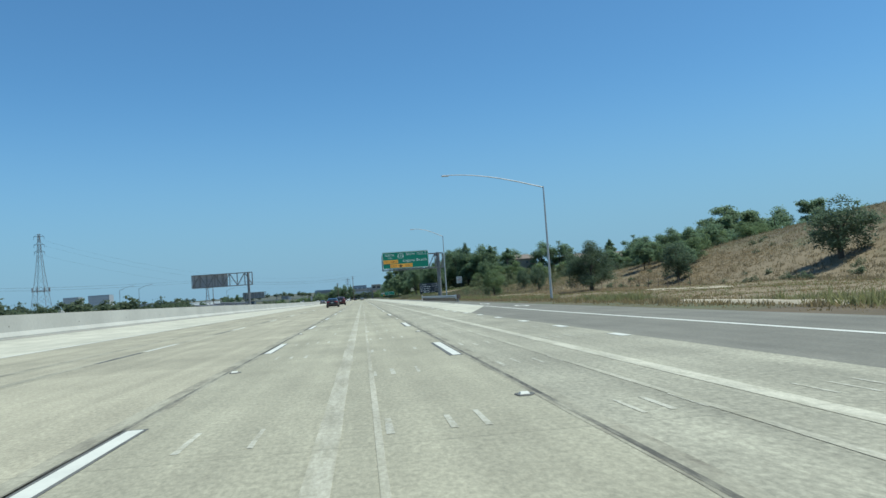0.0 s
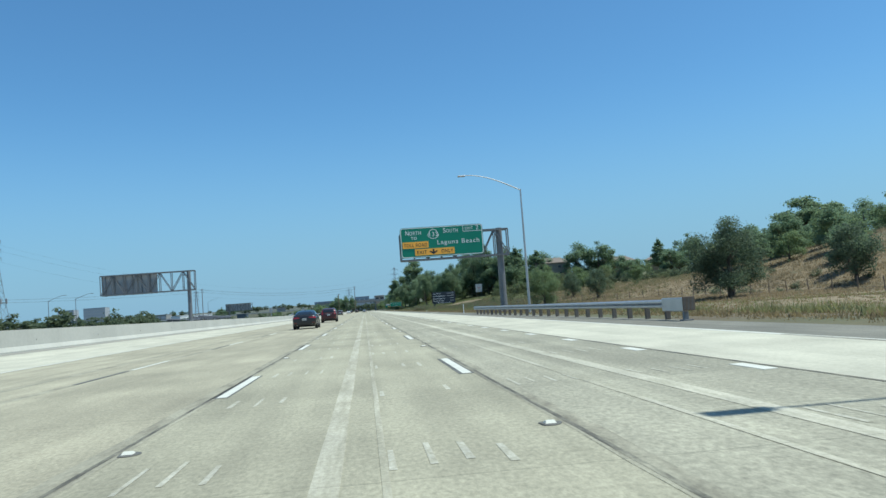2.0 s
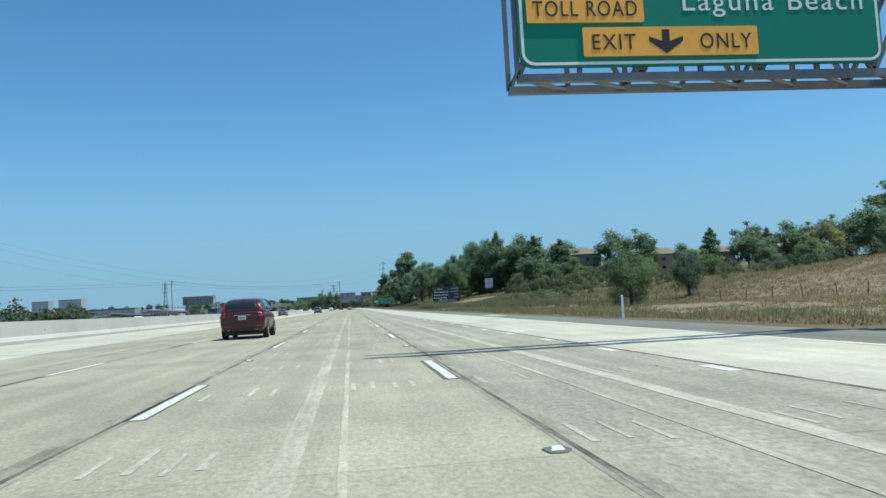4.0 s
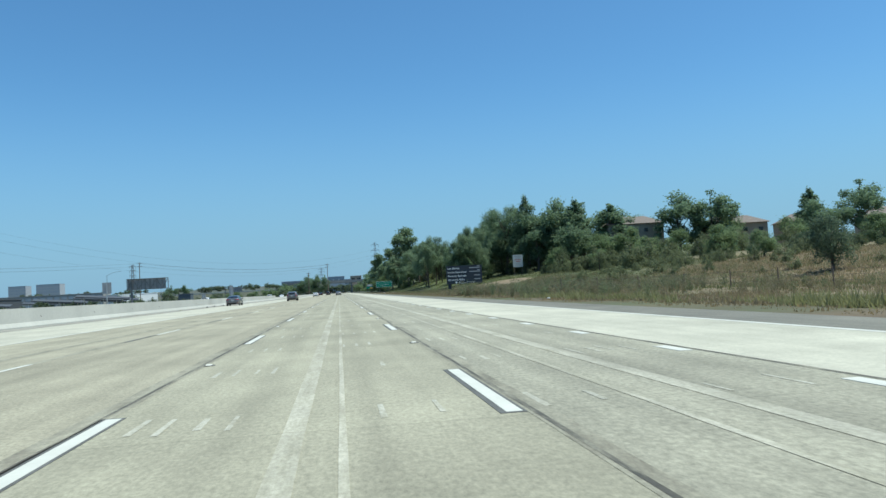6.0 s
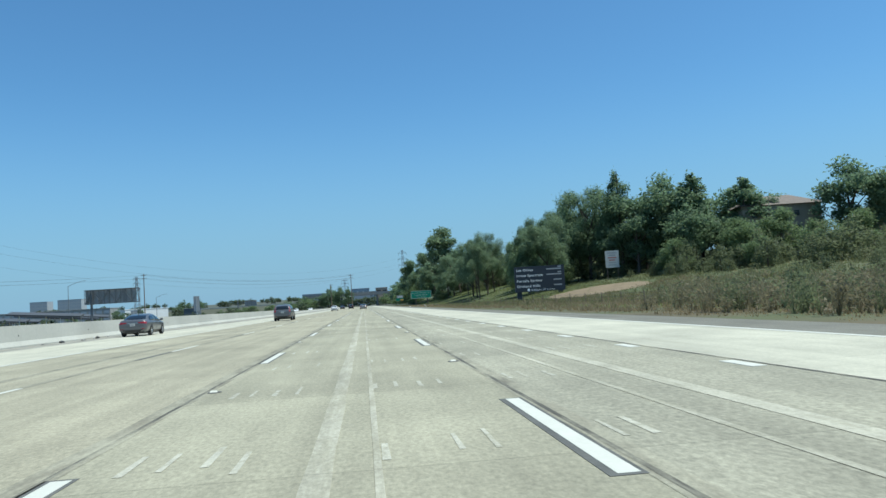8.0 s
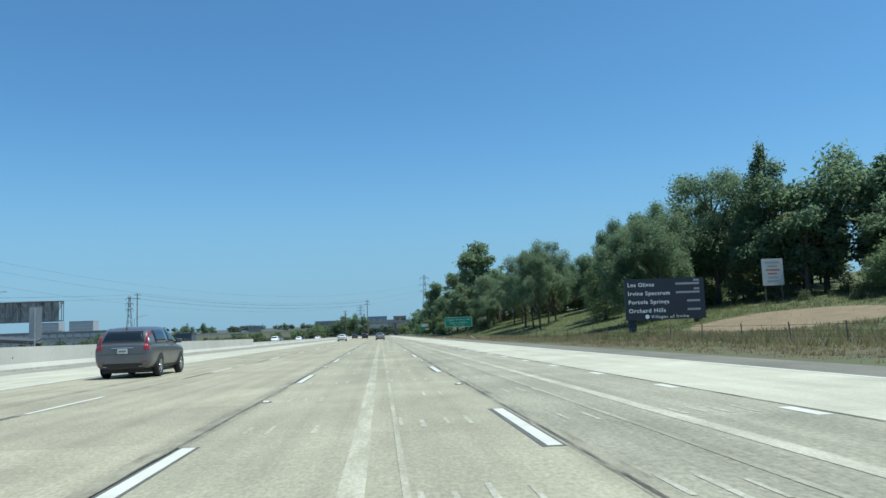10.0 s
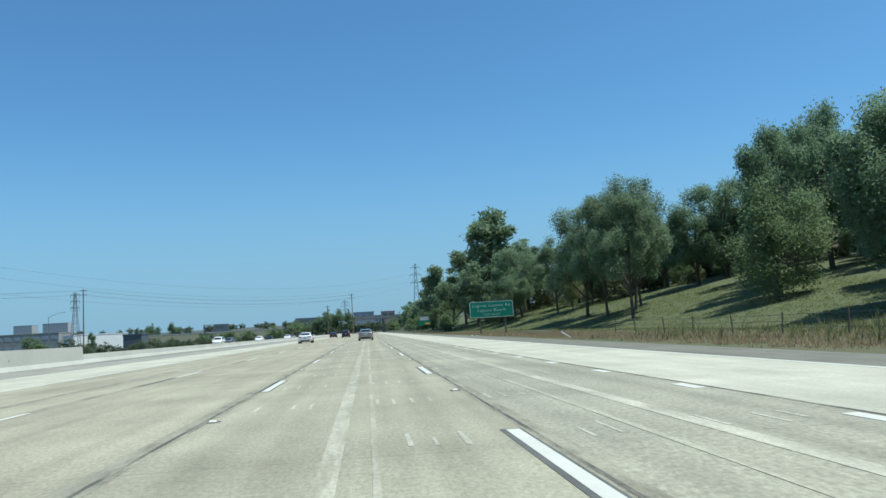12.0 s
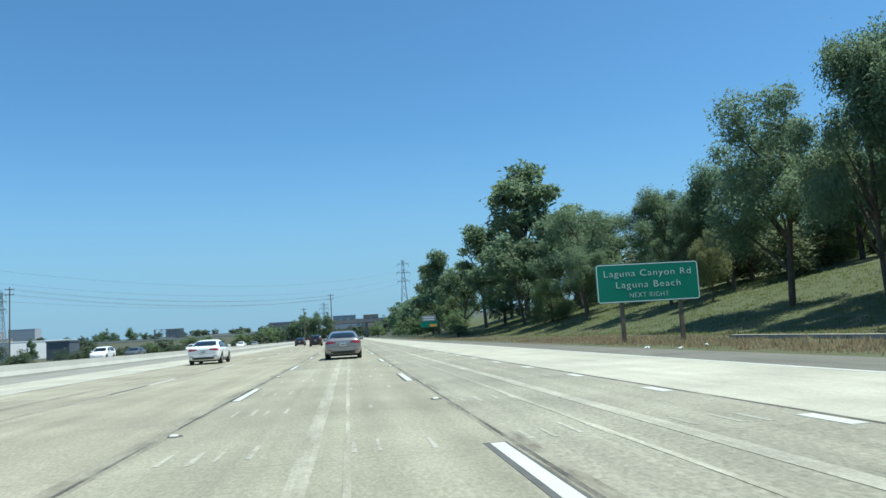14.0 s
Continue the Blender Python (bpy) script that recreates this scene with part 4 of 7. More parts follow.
# ---- green distance sign ----
def green_sign(x0, x1, z0, z1, y, lines, label, posts, turn=0.0):
    cx = (x0 + x1) / 2
    w = x1 - x0
    th = thing("road_sign", label, "road sign", pose(cx, y, 0, 0, 0, turn))
    pn = part("panel", slab(-w / 2, w / 2, z0, z1, 0, 0.06, 0.16), M_GREEN, th, "green panel with white border")
    part("border_line", rim_frame(-w / 2 + 0.03, w / 2 - 0.03, z0 + 0.03, z1 - 0.03, -0.004, 0.045, 0.14), M_SIGNWHITE, pn)
    for text, z, h, wd in lines:
        lettering("letter", text, 0, z, -0.006, h, M_SIGNWHITE, pn, "CENTER", width=wd, bold=-0.008)
    for px in posts:
        gz = land(cx + px, y)
        part("post", boxed(px, 0.16, (z1 + gz - 0.4) / 2, 0.20, 0.18, z1 - gz + 0.4 - 0.2, 0.01), M_WOOD, th, "dark wooden post")
    return th


green_sign(13.47, 19.15, 2.05, 4.12, 457.0, (("Laguna Canyon Rd", 3.43, 0.34, 4.8), ("Laguna Beach", 2.82, 0.34, 3.55), ("NEXT RIGHT", 2.31, 0.25, 2.15)),
           "green guide sign with white letters on two wooden posts", (-1.5, 1.75))
far_sign = thing("road_sign", "small green and yellow lane sign on two posts at the roadside", "road sign", pose(15.2, 560, 0, 0, 0, 0))
fp = part("panel", slab(-1.6, 1.6, 2.0, 3.1, 0, 0.06, 0.1), M_GREEN, far_sign)
part("yellow_panel", slab(0.1, 1.4, 2.12, 2.55, -0.03, 0.02), M_YELLOW, fp)
part("top_panel", slab(-1.3, 1.3, 3.15, 4.2, 0, 0.06, 0.1), M_PANELBACK, far_sign, "grey panel")
for k in range(2):
    part("legend_bar", slab(-1.0, 1.0, 3.3 + 0.4 * k, 3.5 + 0.4 * k, -0.008, 0.006), M_SIGNWHITE, far_sign)
for px in (-1.0, 1.0):
    part("post", boxed(px, 0.12, 1.4, 0.15, 0.12, 3.6), M_WOOD, far_sign)

# ---- navy community sign ----
navy = thing("direction_board", "navy blue community direction board with white place names on dark posts", "sign board",
             pose(1.0, 0, 0.1))
BY = 386.6
bp = part("panel", slab(28.1, 37.8, 1.55, 6.4, BY, 0.25, 0.05), M_NAVY, navy, "navy blue panel")
for i, text in enumerate(("Los Olivos", "Irvine Spectrum", "Portola Springs", "Orchard Hills")):
    z = 5.48 - 1.02 * i
    lettering("letter", text, 28.45, z, BY - 0.006, 0.46, M_SIGNWHITE, bp, width=(3.2, 5.05, 4.9, 4.45)[i], bold=0.012)
    bm = bmesh.new()
    plate(bm, 35.6 if i > 1 else 34.3, 37.2, z + 0.12, z + 0.36, BY - 0.006)
    part("small_legend", bm, M_PANELBACK, bp, "faint small lettering")
    if i < 2:
        bm = bmesh.new()
        plate(bm, 36.5, 37.2, z + 0.52, z + 0.74, BY - 0.006)
        part("small_legend", bm, M_PANELBACK, bp)
lettering("letter", "Villages of Irvine", 31.1, 1.72, BY - 0.006, 0.36, M_SIGNWHITE, bp, width=4.6)
bm = bmesh.new()
bmesh.ops.create_circle(bm, cap_ends=True, segments=16, radius=0.26, matrix=pose(30.65, BY - 0.008, 1.92, 90, 0, 0))
part("emblem", bm, M_SIGNWHITE, bp, "round white emblem")
for x in (28.9, 36.9):
    gz = land(x, BY)
    part("post", boxed(x, BY + 0.35, (1.7 + gz - 0.4) / 2 + 0.6, 0.9, 0.3, 1.7 - gz + 1.6, 0.03), M_NAVY, navy, "dark boxed post")

# ---- white notice sign up the slope ----
notice = thing("notice_sign", "white notice sign on two thin posts up the slope, greyed for shade", "sign board", pose(1.4, 0, 0.25))
npn = part("panel", slab(47.2, 50.0, 5.2, 8.6, 391.4, 0.06, 0.05), M_NOTICE, notice, "white panel greyed for shade")
for k, (a, b) in enumerate(((47.6, 49.6), (47.9, 49.3), (47.7, 49.5), (48.0, 49.2), (47.9, 49.3), (47.8, 49.4))):
    part("legend_bar", slab(a, b, 8.05 - 0.48 * k, 8.25 - 0.48 * k, 391.39, 0.006), M_FADEDRED if k in (2, 3) else M_PANELBACK, npn)
for x in (47.5, 49.7):
    gz = land(x, 391.4)
    part("post", boxed(x, 391.5, (5.4 + gz - 0.4) / 2, 0.10, 0.10, 5.4 - gz + 0.4), M_WOOD, notice)

# ---- leaning delineator, fence ----
de = thing("delineator_post", "white roadside delineator post knocked over to one side", "marker post", pose(14.0, 409.8, land(14, 409.8), 0, -56, 0))
part("blade", boxed(0, 0, 0.42, 0.09, 0.03, 0.86, 0.01), M_SIGNWHITE, de, "white plastic blade")
part("foot", boxed(0, 0, 0.02, 0.2, 0.12, 0.06, 0.01), M_TRIM, de)
for x, y in ((11.9, 150),):
    d2 = thing("delineator_post", "upright white roadside delineator post", "marker post", pose(x, y, land(x, y)))
    part("blade", boxed(0, 0, 0.5, 0.10, 0.03, 1.05, 0.01), M_SIGNWHITE, d2, "white plastic blade")

fence = thing("wire_fence", "old wire fence on leaning wooden posts along the dry field", "fence")
fpm = bpy.data.meshes.new("post")
bm = bmesh.new()
tube(bm, [(0, 0, -0.4), (0.01, 0, 0.8), (0, 0.01, 1.75)], [0.075, 0.07, 0.06], 7)
bm.to_mesh(fpm)
bm.free()
FENCE = [(129, 57.4), (200, 56), (235, 48), (258, 37), (278, 24), (345, 20.5), (400, 19.5), (440, 19.3)]
BRUSH_EDGE = [(200, 57), (264, 55), (300, 50), (345, 42), (380, 40)]
fr = random.Random(3)
tops = []
for k in range(61):
    y = 129 + 4.8 * k
    x = lerp_table(FENCE, y) + fr.uniform(-0.15, 0.15)
    ob = mesh_part("post", fpm, M_WOOD, fence)
    tall, slim = (1.0, 1.0) if y < 275 else (0.6, 0.6)
    ob.matrix_basis = pose(x, y, land(x, y), fr.uniform(-5, 5), fr.uniform(-5, 5), fr.uniform(0, 90)) @ Matrix.Diagonal((slim, slim, tall, 1))
    tops.append((x, y, land(x, y), tall))
for h in (0.5, 1.0, 1.5):
    bm = bmesh.new()
    tube(bm, [(x, y, z + h * tall) for x, y, z, tall in tops], [0.010] * len(tops), 4)
    part("wire", bm, M_WIRE, fence)

# low concrete gutter edge at the foot of the slope
gutter = ribbon("drain_gutter", 19.0, 19.35, spread([(438, 454, 4)]), 0.125, M_CONC_NEW)
tagged(gutter, "low pale concrete drain edge at the foot of the slope", "gutter", kind="structure")
bm = bmesh.new()
for y in spread([(438, 454, 4)])[:-1]:
    box(bm, 19.175, y + 2.0, -0.06, 0.33, 4.0, 0.36)
part("gutter_wall", bm, M_BRIDGE, gutter)


# ---- small sign backs behind the barrier, litter on the verge ----
def sign_back(x, y, w, z0, z1, label):
    th = thing("small_sign", label, "road sign", pose(x, y, 0), "small signs behind the barrier")
    part("panel", slab(-w / 2, w / 2, z0, z1, 0.06, 0.02, 0.04), M_PANELBACK, th, "bare metal back")
    part("post", boxed(0, 0, (z1 - 0.1) / 2, 0.09, 0.09, z1 - 0.1, 0.01), M_STEEL, th, "galvanised post")
    return th


sign_back(-24.4, 268.5, 0.95, 2.3, 3.5, "grey metal back of a small sign behind the barrier")
sign_back(-22.3, 350.0, 0.8, 1.7, 3.75, "narrow grey sign back beyond the barrier")
sign_back(-24.3, 328.0, 0.7, 1.2, 2.05, "small pale sign back behind the barrier")

lr = random.Random(21)
for x, y in ((15.2, 249.7), (13.9, 230.2), (12.5, 445.0), (14.4, 446.9), (12.4, 448.0)):
    bm = bmesh.new()
    bmesh.ops.create_icosphere(bm, subdivisions=2, radius=0.09)
    for v in bm.verts:
        v.co *= 0.65 + 0.7 * lr.random()
        v.co.z *= 0.55
    bmesh.ops.translate(bm, vec=(x, y, land(x, y) + 0.05), verts=bm.verts)
    tagged(part("litter", bm, M_SIGNWHITE), "crumpled white paper litter on the verge", "litter", "litter along the verge")


for k in range(9):          # broken bits of concrete and tyre swept against the barrier
    y = 287 + 2.2 * k + lr.uniform(-0.8, 0.8)
    x = lerp_table(BARRIER_X, y) + lr.uniform(0.15, 0.7)
    bm = bmesh.new()
    bmesh.ops.create_icosphere(bm, subdivisions=1, radius=lr.uniform(0.10, 0.22))
    for v in bm.verts:
        v.co = Vector((v.co.x * 0.7, v.co.y * 1.5, v.co.z * 0.45)) * (0.7 + 0.6 * lr.random())
    bmesh.ops.translate(bm, vec=(x, y, 0.05), verts=bm.verts)
    tagged(part("rubble", bm, M_TRIM if k % 3 == 1 else M_BRIDGE), "piece of tyre rubber lying by the barrier" if k % 3 == 1 else "broken piece of concrete by the barrier", "rubble", "rubble by the barrier")


# ---- trees ----
def leaf_cloud(blobs, count, size, seed, droop=0.0):
    """Many small leaf sprays, thickest towards the outside of each clump and facing mostly outwards and up."""
    rg = np.random.default_rng(seed)
    vol = np.array([b[3] * b[4] * b[5] for b in blobs]) ** (2 / 3)
    pick = rg.choice(len(blobs), count, p=vol / vol.sum())
    bl = np.array(blobs)[pick]
    d = rg.normal(size=(count, 3))
    d /= np.linalg.norm(d, axis=1)[:, None]
    r = rg.random(count) ** 0.42
    r *= 1 + np.where(rg.random(count) < 0.16, 0.34, 0.12) * rg.normal(size=count)
    c = bl[:, :3] + d * bl[:, 3:6] * r[:, None]
    face = d * 0.5 + rg.normal(size=(count, 3)) * 0.6
    face[:, 2] += 0.4
    face /= np.linalg.norm(face, axis=1)[:, None]
    u = rg.normal(size=(count, 3))
    u[:, 2] -= droop * 2
    u -= face * (u * face).sum(axis=1)[:, None]
    u /= np.linalg.norm(u, axis=1)[:, None]
    w = np.cross(face, u)
    s = size * (0.55 + 0.9 * rg.random(count))[:, None]
    ln, wd = u * s * (1.0 + droop), w * s * (0.75 - 0.25 * droop)
    v = np.stack([c - ln, c + ln * 0.55 + wd, c + ln - wd * 0.7], axis=1).reshape(-1, 3)
    me = bpy.data.meshes.new("crown")
    n = count
    me.vertices.add(n * 3)
    me.vertices.foreach_set("co", v.astype(np.float32).ravel())
    me.loops.add(n * 3)
    me.loops.foreach_set("vertex_index", np.arange(n * 3, dtype=np.int32))
    me.polygons.add(n)
    me.polygons.foreach_set("loop_start", np.arange(0, n * 3, 3, dtype=np.int32))
    me.update(calc_edges=True)
    return me


def make_tree(name, style, seed, label, category="tree"):
    """One tree of about 10 m at the origin: trunk with limbs, and a crown of clumps."""
    rg = random.Random(seed)
    blobs, limbs = [], []
    bm = bmesh.new()
    if style == "bush":
        for k in range(24):
            a, rr = rg.uniform(0, 6.28), 2.9 * math.sqrt(rg.random())
            zc = rg.uniform(0.9, 8.4 - rr * rr * 0.42)
            blobs.append((rr * math.cos(a), rr * math.sin(a), zc, rg.uniform(1.0, 1.7), rg.uniform(1.0, 1.7), rg.uniform(0.9, 1.5)))
        trunk, count, size, mat, droop = [(0, 0, -0.6), (0.1, 0, 2), (0, 0.1, 5)], 20000, 0.094, M_LEAF3, 0.0
        rad = [0.28, 0.22, 0.1]
    elif style == "oak":
        for k in range(36):
            a, rr = rg.uniform(0, 6.28), 3.0 * math.sqrt(rg.random())
            zc = rg.uniform(0.9 + 0.25 * rr, 8.6 - rr * rr * 0.36)
            blobs.append((rr * math.cos(a), rr * math.sin(a), zc, rg.uniform(1.0, 1.5), rg.uniform(1.0, 1.5), rg.uniform(0.8, 1.3)))
        trunk, count, size, mat, droop = [(0, 0, -0.6), (0.1, 0, 2), (0, 0.1, 5)], 30000, 0.088, M_OAK, 0.0
        rad = [0.34, 0.26, 0.1]
    elif style == "scrub":
        for k in range(26):
            a, rr = rg.uniform(0, 6.28), 3.3 * math.sqrt(rg.random())
            zc = rg.uniform(0.5, 8.0 - rr * rg.uniform(0.6, 1.8))
            s = rg.uniform(0.7, 1.5)
            blobs.append((rr * math.cos(a), rr * math.sin(a), zc, s, s, s * rg.uniform(0.8, 1.7)))
        trunk, count, size, mat, droop = [(0, 0, -0.6), (0.1, 0, 2), (0, 0.1, 5)], 1500, 0.27, M_SCRUB, 0.0
        rad = [0.2, 0.15, 0.06]
    elif style == "pine":
        for k in range(17):
            zc = 2.6 + 7.2 * k / 16
            wide = 2.3 * (1 - ((k / 16) ** 1.6) * 0.78)
            a = rg.uniform(0, 6.28)
            blobs.append((wide * 0.55 * math.cos(a), wide * 0.55 * math.sin(a), zc, wide * 0.62, wide * 0.62, rg.uniform(0.55, 0.95)))
        trunk, count, size, mat, droop = [(0, 0, -0.6), (0.05, 0, 4), (0, 0, 9.6)], 18000, 0.092, M_LEAF2, 0.0
        rad = [0.18, 0.13, 0.04]
    elif style == "euc":
        for k in range(29):
            zc = rg.uniform(3.0, 9.2)
            wide = 2.1 * math.sin(min(1.0, (zc - 2.0) / 3.0) * 1.57) * (1.15 - 0.06 * zc)
            a, rr = rg.uniform(0, 6.28), wide * rg.uniform(0.35, 1.3)
            s = rg.uniform(0.55, 1.1)
            blobs.append((rr * math.cos(a), rr * math.sin(a), zc, s, s, s * rg.uniform(0.65, 0.95)))
        trunk, count, size, mat, droop = [(0, 0, -0.6), (0.15, 0.05, 3), (-0.1, 0, 6.5), (0, 0.1, 9.2)], 22000, 0.084, M_LEAF, 0.15
        rad = [0.17, 0.13, 0.08, 0.03]
    elif style == "pepper":
        for k in range(34):
            a, rr = rg.uniform(0, 6.28), 3.1 * math.sqrt(rg.random())
            zc = rg.uniform(3.0, 9.2 - rr * 0.75)
            s = rg.uniform(0.5, 1.2)
            blobs.append((rr * math.cos(a), rr * math.sin(a), zc, s, s, s * rg.uniform(0.75, 1.1)))
        lean = rg.uniform(-0.6, 0.6)
        trunk, count, size, mat, droop = [(-lean, 0, -0.6), (0, 0.1, 2.4), (lean, 0, 5.0), (lean, 0.2, 7.5)], 32000, 0.067, M_LEAF, 0.3
        rad = [0.15, 0.12, 0.08, 0.03]
    else:  # round broad crown
        for k in range(33):
            a, rr = rg.uniform(0, 6.28), 2.9 * math.sqrt(rg.random())
            zc = rg.uniform(2.2, 9.0 - rr * 0.9)
            s = rg.uniform(0.6, 1.35)
            blobs.append((rr * math.cos(a), rr * math.sin(a), zc, s, s, s * rg.uniform(0.7, 1.0)))
        trunk, count, size, mat, droop = [(0, 0, -0.6), (0.1, -0.05, 2.2), (0, 0.1, 5.5), (0.1, 0, 8)], 31000, 0.084, M_LEAF2 if style == "round" else M_LEAFDRY, 0.1
        rad = [0.19, 0.15, 0.09, 0.03]
    k = 9.7 / max(b[2] + 0.9 * b[5] for b in blobs)
    blobs = [(b[0], b[1], b[2] * k, b[3], b[4], b[5] * k) for b in blobs]
    if seed % 10 >= 8:
        count, size = 600, 0.46
    elif seed % 10 >= 4:
        count, size = 7000, 0.155
    elif seed % 10 >= 2 and style != "scrub":
        count, size = 1500, 0.30
    tube(bm, trunk, rad, 8)
    for b in blobs[::3]:
        z0 = max(1.4, b[2] - 1.8 - 0.4 * math.hypot(b[0], b[1]))
        tube(bm, [(0.03, 0, z0), (b[0] * 0.5, b[1] * 0.5, (z0 + b[2]) / 2 + 0.1), (b[0], b[1], b[2])], [0.085, 0.055, 0.02], 5)
    th = thing(name, label, category)
    part("trunk", bm, M_BARK, th, "rough brown trunk with limbs")
    mesh_part("crown", leaf_cloud(blobs, count, size, seed + 50, droop), mat, th, "many small leaf clumps")
    return th


LABELS = {"bush": "dense green bushy tree with foliage down to the dry ground", "pine": "tall dark green pine on the slope",
          "euc": "tall open eucalyptus with separate dark clumps", "pepper": "drooping grey-green tree with a leaning bare trunk on the bank",
          "round": "broad dark green tree on the embankment", "dry": "greyish green tree with thin foliage",
          "oak": "dense dark green oak standing in dry straw", "scrub": "olive green scrub"}
PROTO = {}
used = set()


def plant(style, variant, x, y, height, wide, group):
    key = (style, variant)
    if key not in PROTO:
        PROTO[key] = make_tree("tree", style, 10 * sum(map(ord, style)) + variant, LABELS[style])
    k = height / 10.0
    m = pose(x, y, land(x, y), 0, 0, (x * 37.0 + y * 71.0) % 360) @ Matrix.Diagonal((k * wide, k * wide, k, 1))
    if key not in used:
        used.add(key)
        ob = PROTO[key]
        ob.matrix_basis = m
    else:
        ob = copy_thing(PROTO[key], Matrix.Identity(4))
        ob.matrix_basis = m
    return tagged(ob, LABELS[style], "tree", group)


def plant_all(group, trees):
    for style, var, x, y, h, w in trees:
        near = x > 0 and ((400 < y < 530 and x < 57) or (y < 230 and x < 60))
        plant(style, var if near or var > 1 else var + 4, x, y, h, w, group)


# dry field and the hill behind it
plant_all("trees in the dry field", [
    ("oak", 0, 47.6, 155, 10.8, 1.3), ("bush", 1, 38, 219, 8.8, 1.1), ("oak", 1, 56, 262, 7.0, 0.95), ("oak", 1, 56.3, 241, 8.0, 0.9), ("round", 1, 78, 205, 8.0, 1.3),
    ("oak", 1, 68.4, 160, 9.0, 1.1), ("round", 1, 88, 212, 9.5, 1.3), ("bush", 0, 82, 200, 6, 1.4),
    ("oak", 0, 76, 114, 10.5, 1.5), ("bush", 0, 98, 228, 7.5, 1.3), ("euc", 0, 163, 323, 24, 1.45),
    ("pine", 1, 178, 332, 22, 1.3), ("round", 0, 146, 318, 15, 1.4), ("round", 1, 192, 340, 23, 1.3), ("round", 0, 170, 330, 16, 1.3)])
plant_all("trees in the dry field", [
    ("euc", 1, 208, 332, 25, 1.3), ("round", 0, 228, 330, 23, 1.4), ("pine", 0, 247, 322, 22, 1.4), ("round", 1, 130, 305, 12, 1.5),
    ("round", 1, 180, 300, 14, 1.4), ("round", 0, 210, 290, 14, 1.4), ("dry", 1, 114, 292, 10, 1.5), ("round", 0, 102, 302, 10, 1.5),
    ("bush", 0, 120, 258, 8, 1.4), ("round", 1, 88, 310, 9, 1.5), ("round", 0, 154, 262, 10, 1.4), ("bush", 1, 78, 330, 7, 1.5),
    ("pine", 1, 122, 330, 12, 1.4), ("round", 0, 138, 335, 13, 1.4), ("bush", 1, 100, 275, 6, 1.5), ("bush", 0, 70, 300, 5, 1.5)])
plant_all("trees in the dry field", [
    ("bush", 1, 84, 290, 5.5, 1.5), ("round", 0, 96, 250, 10, 1.4), ("round", 1, 107, 262, 10.5, 1.4), ("round", 0, 119, 276, 11, 1.4),
    ("round", 1, 130, 287, 12, 1.4), ("round", 0, 143, 297, 13, 1.4), ("euc", 1, 156, 315, 19, 1.3), ("round", 1, 151, 306, 13, 1.5)])
plant_all("trees in the dry field", [
    ("round", 0, 74, 170, 7.5, 1.3), ("bush", 1, 80, 178, 6.5, 1.4), ("round", 1, 86, 190, 8.0, 1.3), ("bush", 0, 92, 202, 7.5, 1.4),
    ("round", 0, 101, 214, 8.5, 1.4), ("bush", 1, 109, 227, 8.0, 1.4), ("round", 1, 84, 217, 8.5, 1.4),
    ("round", 1, 117, 241, 9.5, 1.4), ("bush", 0, 112, 212, 6.0, 1.5), ("bush", 0, 124, 226, 6.5, 1.5), ("euc", 0, 152, 318, 19, 1.5), ("euc", 1, 173, 326, 21, 1.4), ("round", 1, 165, 317, 15, 1.6), ("round", 0, 184, 324, 18, 1.5)])
# row along the top of the embankment
plant_all("trees on the embankment", [
    ("pine", 0, 56.2, 403, 23.5, 1.0), ("round", 0, 51, 410, 21.4, 1.1), ("round", 1, 61, 398, 20.9, 1.1), ("pine", 1, 66.7, 390, 19.3, 1.35),
    ("round", 0, 70, 394, 18.7, 1.2), ("round", 1, 57, 396, 15.0, 1.2), ("pine", 0, 74.4, 384, 17.1, 1.45), ("round", 1, 79, 390, 16.1, 1.3),
    ("round", 1, 89.6, 374, 17.7, 1.2), ("round", 0, 98, 372, 17.1, 1.2), ("bush", 1, 104, 376, 10.7, 1.2), ("round", 0, 63, 384, 12.8, 1.3),
    ("pine", 1, 122, 366, 15.0, 1.3), ("round", 0, 132, 360, 16.1, 1.3), ("round", 1, 142, 352, 15.0, 1.3), ("bush", 0, 85, 366, 7.5, 1.4)])
plant_all("trees on the embankment", [
    ("bush", 1, 68, 374, 8.6, 1.4), ("round", 0, 156, 350, 16.1, 1.3), ("dry", 0, 63, 407, 16.1, 1.2), ("bush", 0, 76, 362, 6.4, 1.5),
    ("bush", 1, 94, 354, 6.4, 1.5), ("bush", 1, 76, 374, 9.6, 1.3), ("bush", 0, 58, 380, 7.0, 1.4), ("bush", 0, 110, 355, 7.5, 1.5),
    ("bush", 1, 60, 352, 4.8, 1.6), ("bush", 1, 45, 411, 7.6, 1.3)])
# trees above the planted bank
plant_all("trees on the embankment", [
    ("round", 1, 53, 441, 20.4, 0.85), ("round", 0, 60, 432, 17.0, 1.1), ("round", 0, 54, 450, 18.7, 0.9), ("round", 1, 62.5, 460, 17.0, 0.9),
    ("round", 0, 51, 417, 16.6, 0.95), ("round", 0, 56, 473, 16.1, 1.2), ("round", 1, 61, 481, 14.4, 1.0), ("round", 0, 54, 492, 13.6, 1.3),
    ("bush", 1, 46, 500, 8.5, 1.4), ("round", 1, 50, 470, 12.8, 1.1), ("pepper", 0, 35.2, 455.5, 18.0, 0.85), ("pepper", 1, 32.5, 460.3, 17.8, 0.75),
    ("pepper", 0, 33.2, 471, 17.0, 1.05), ("dry", 0, 35.6, 489, 7.5, 0.8), ("round", 0, 45, 436, 17.8, 0.75), ("pepper", 1, 35, 498, 13.5, 1.0)])
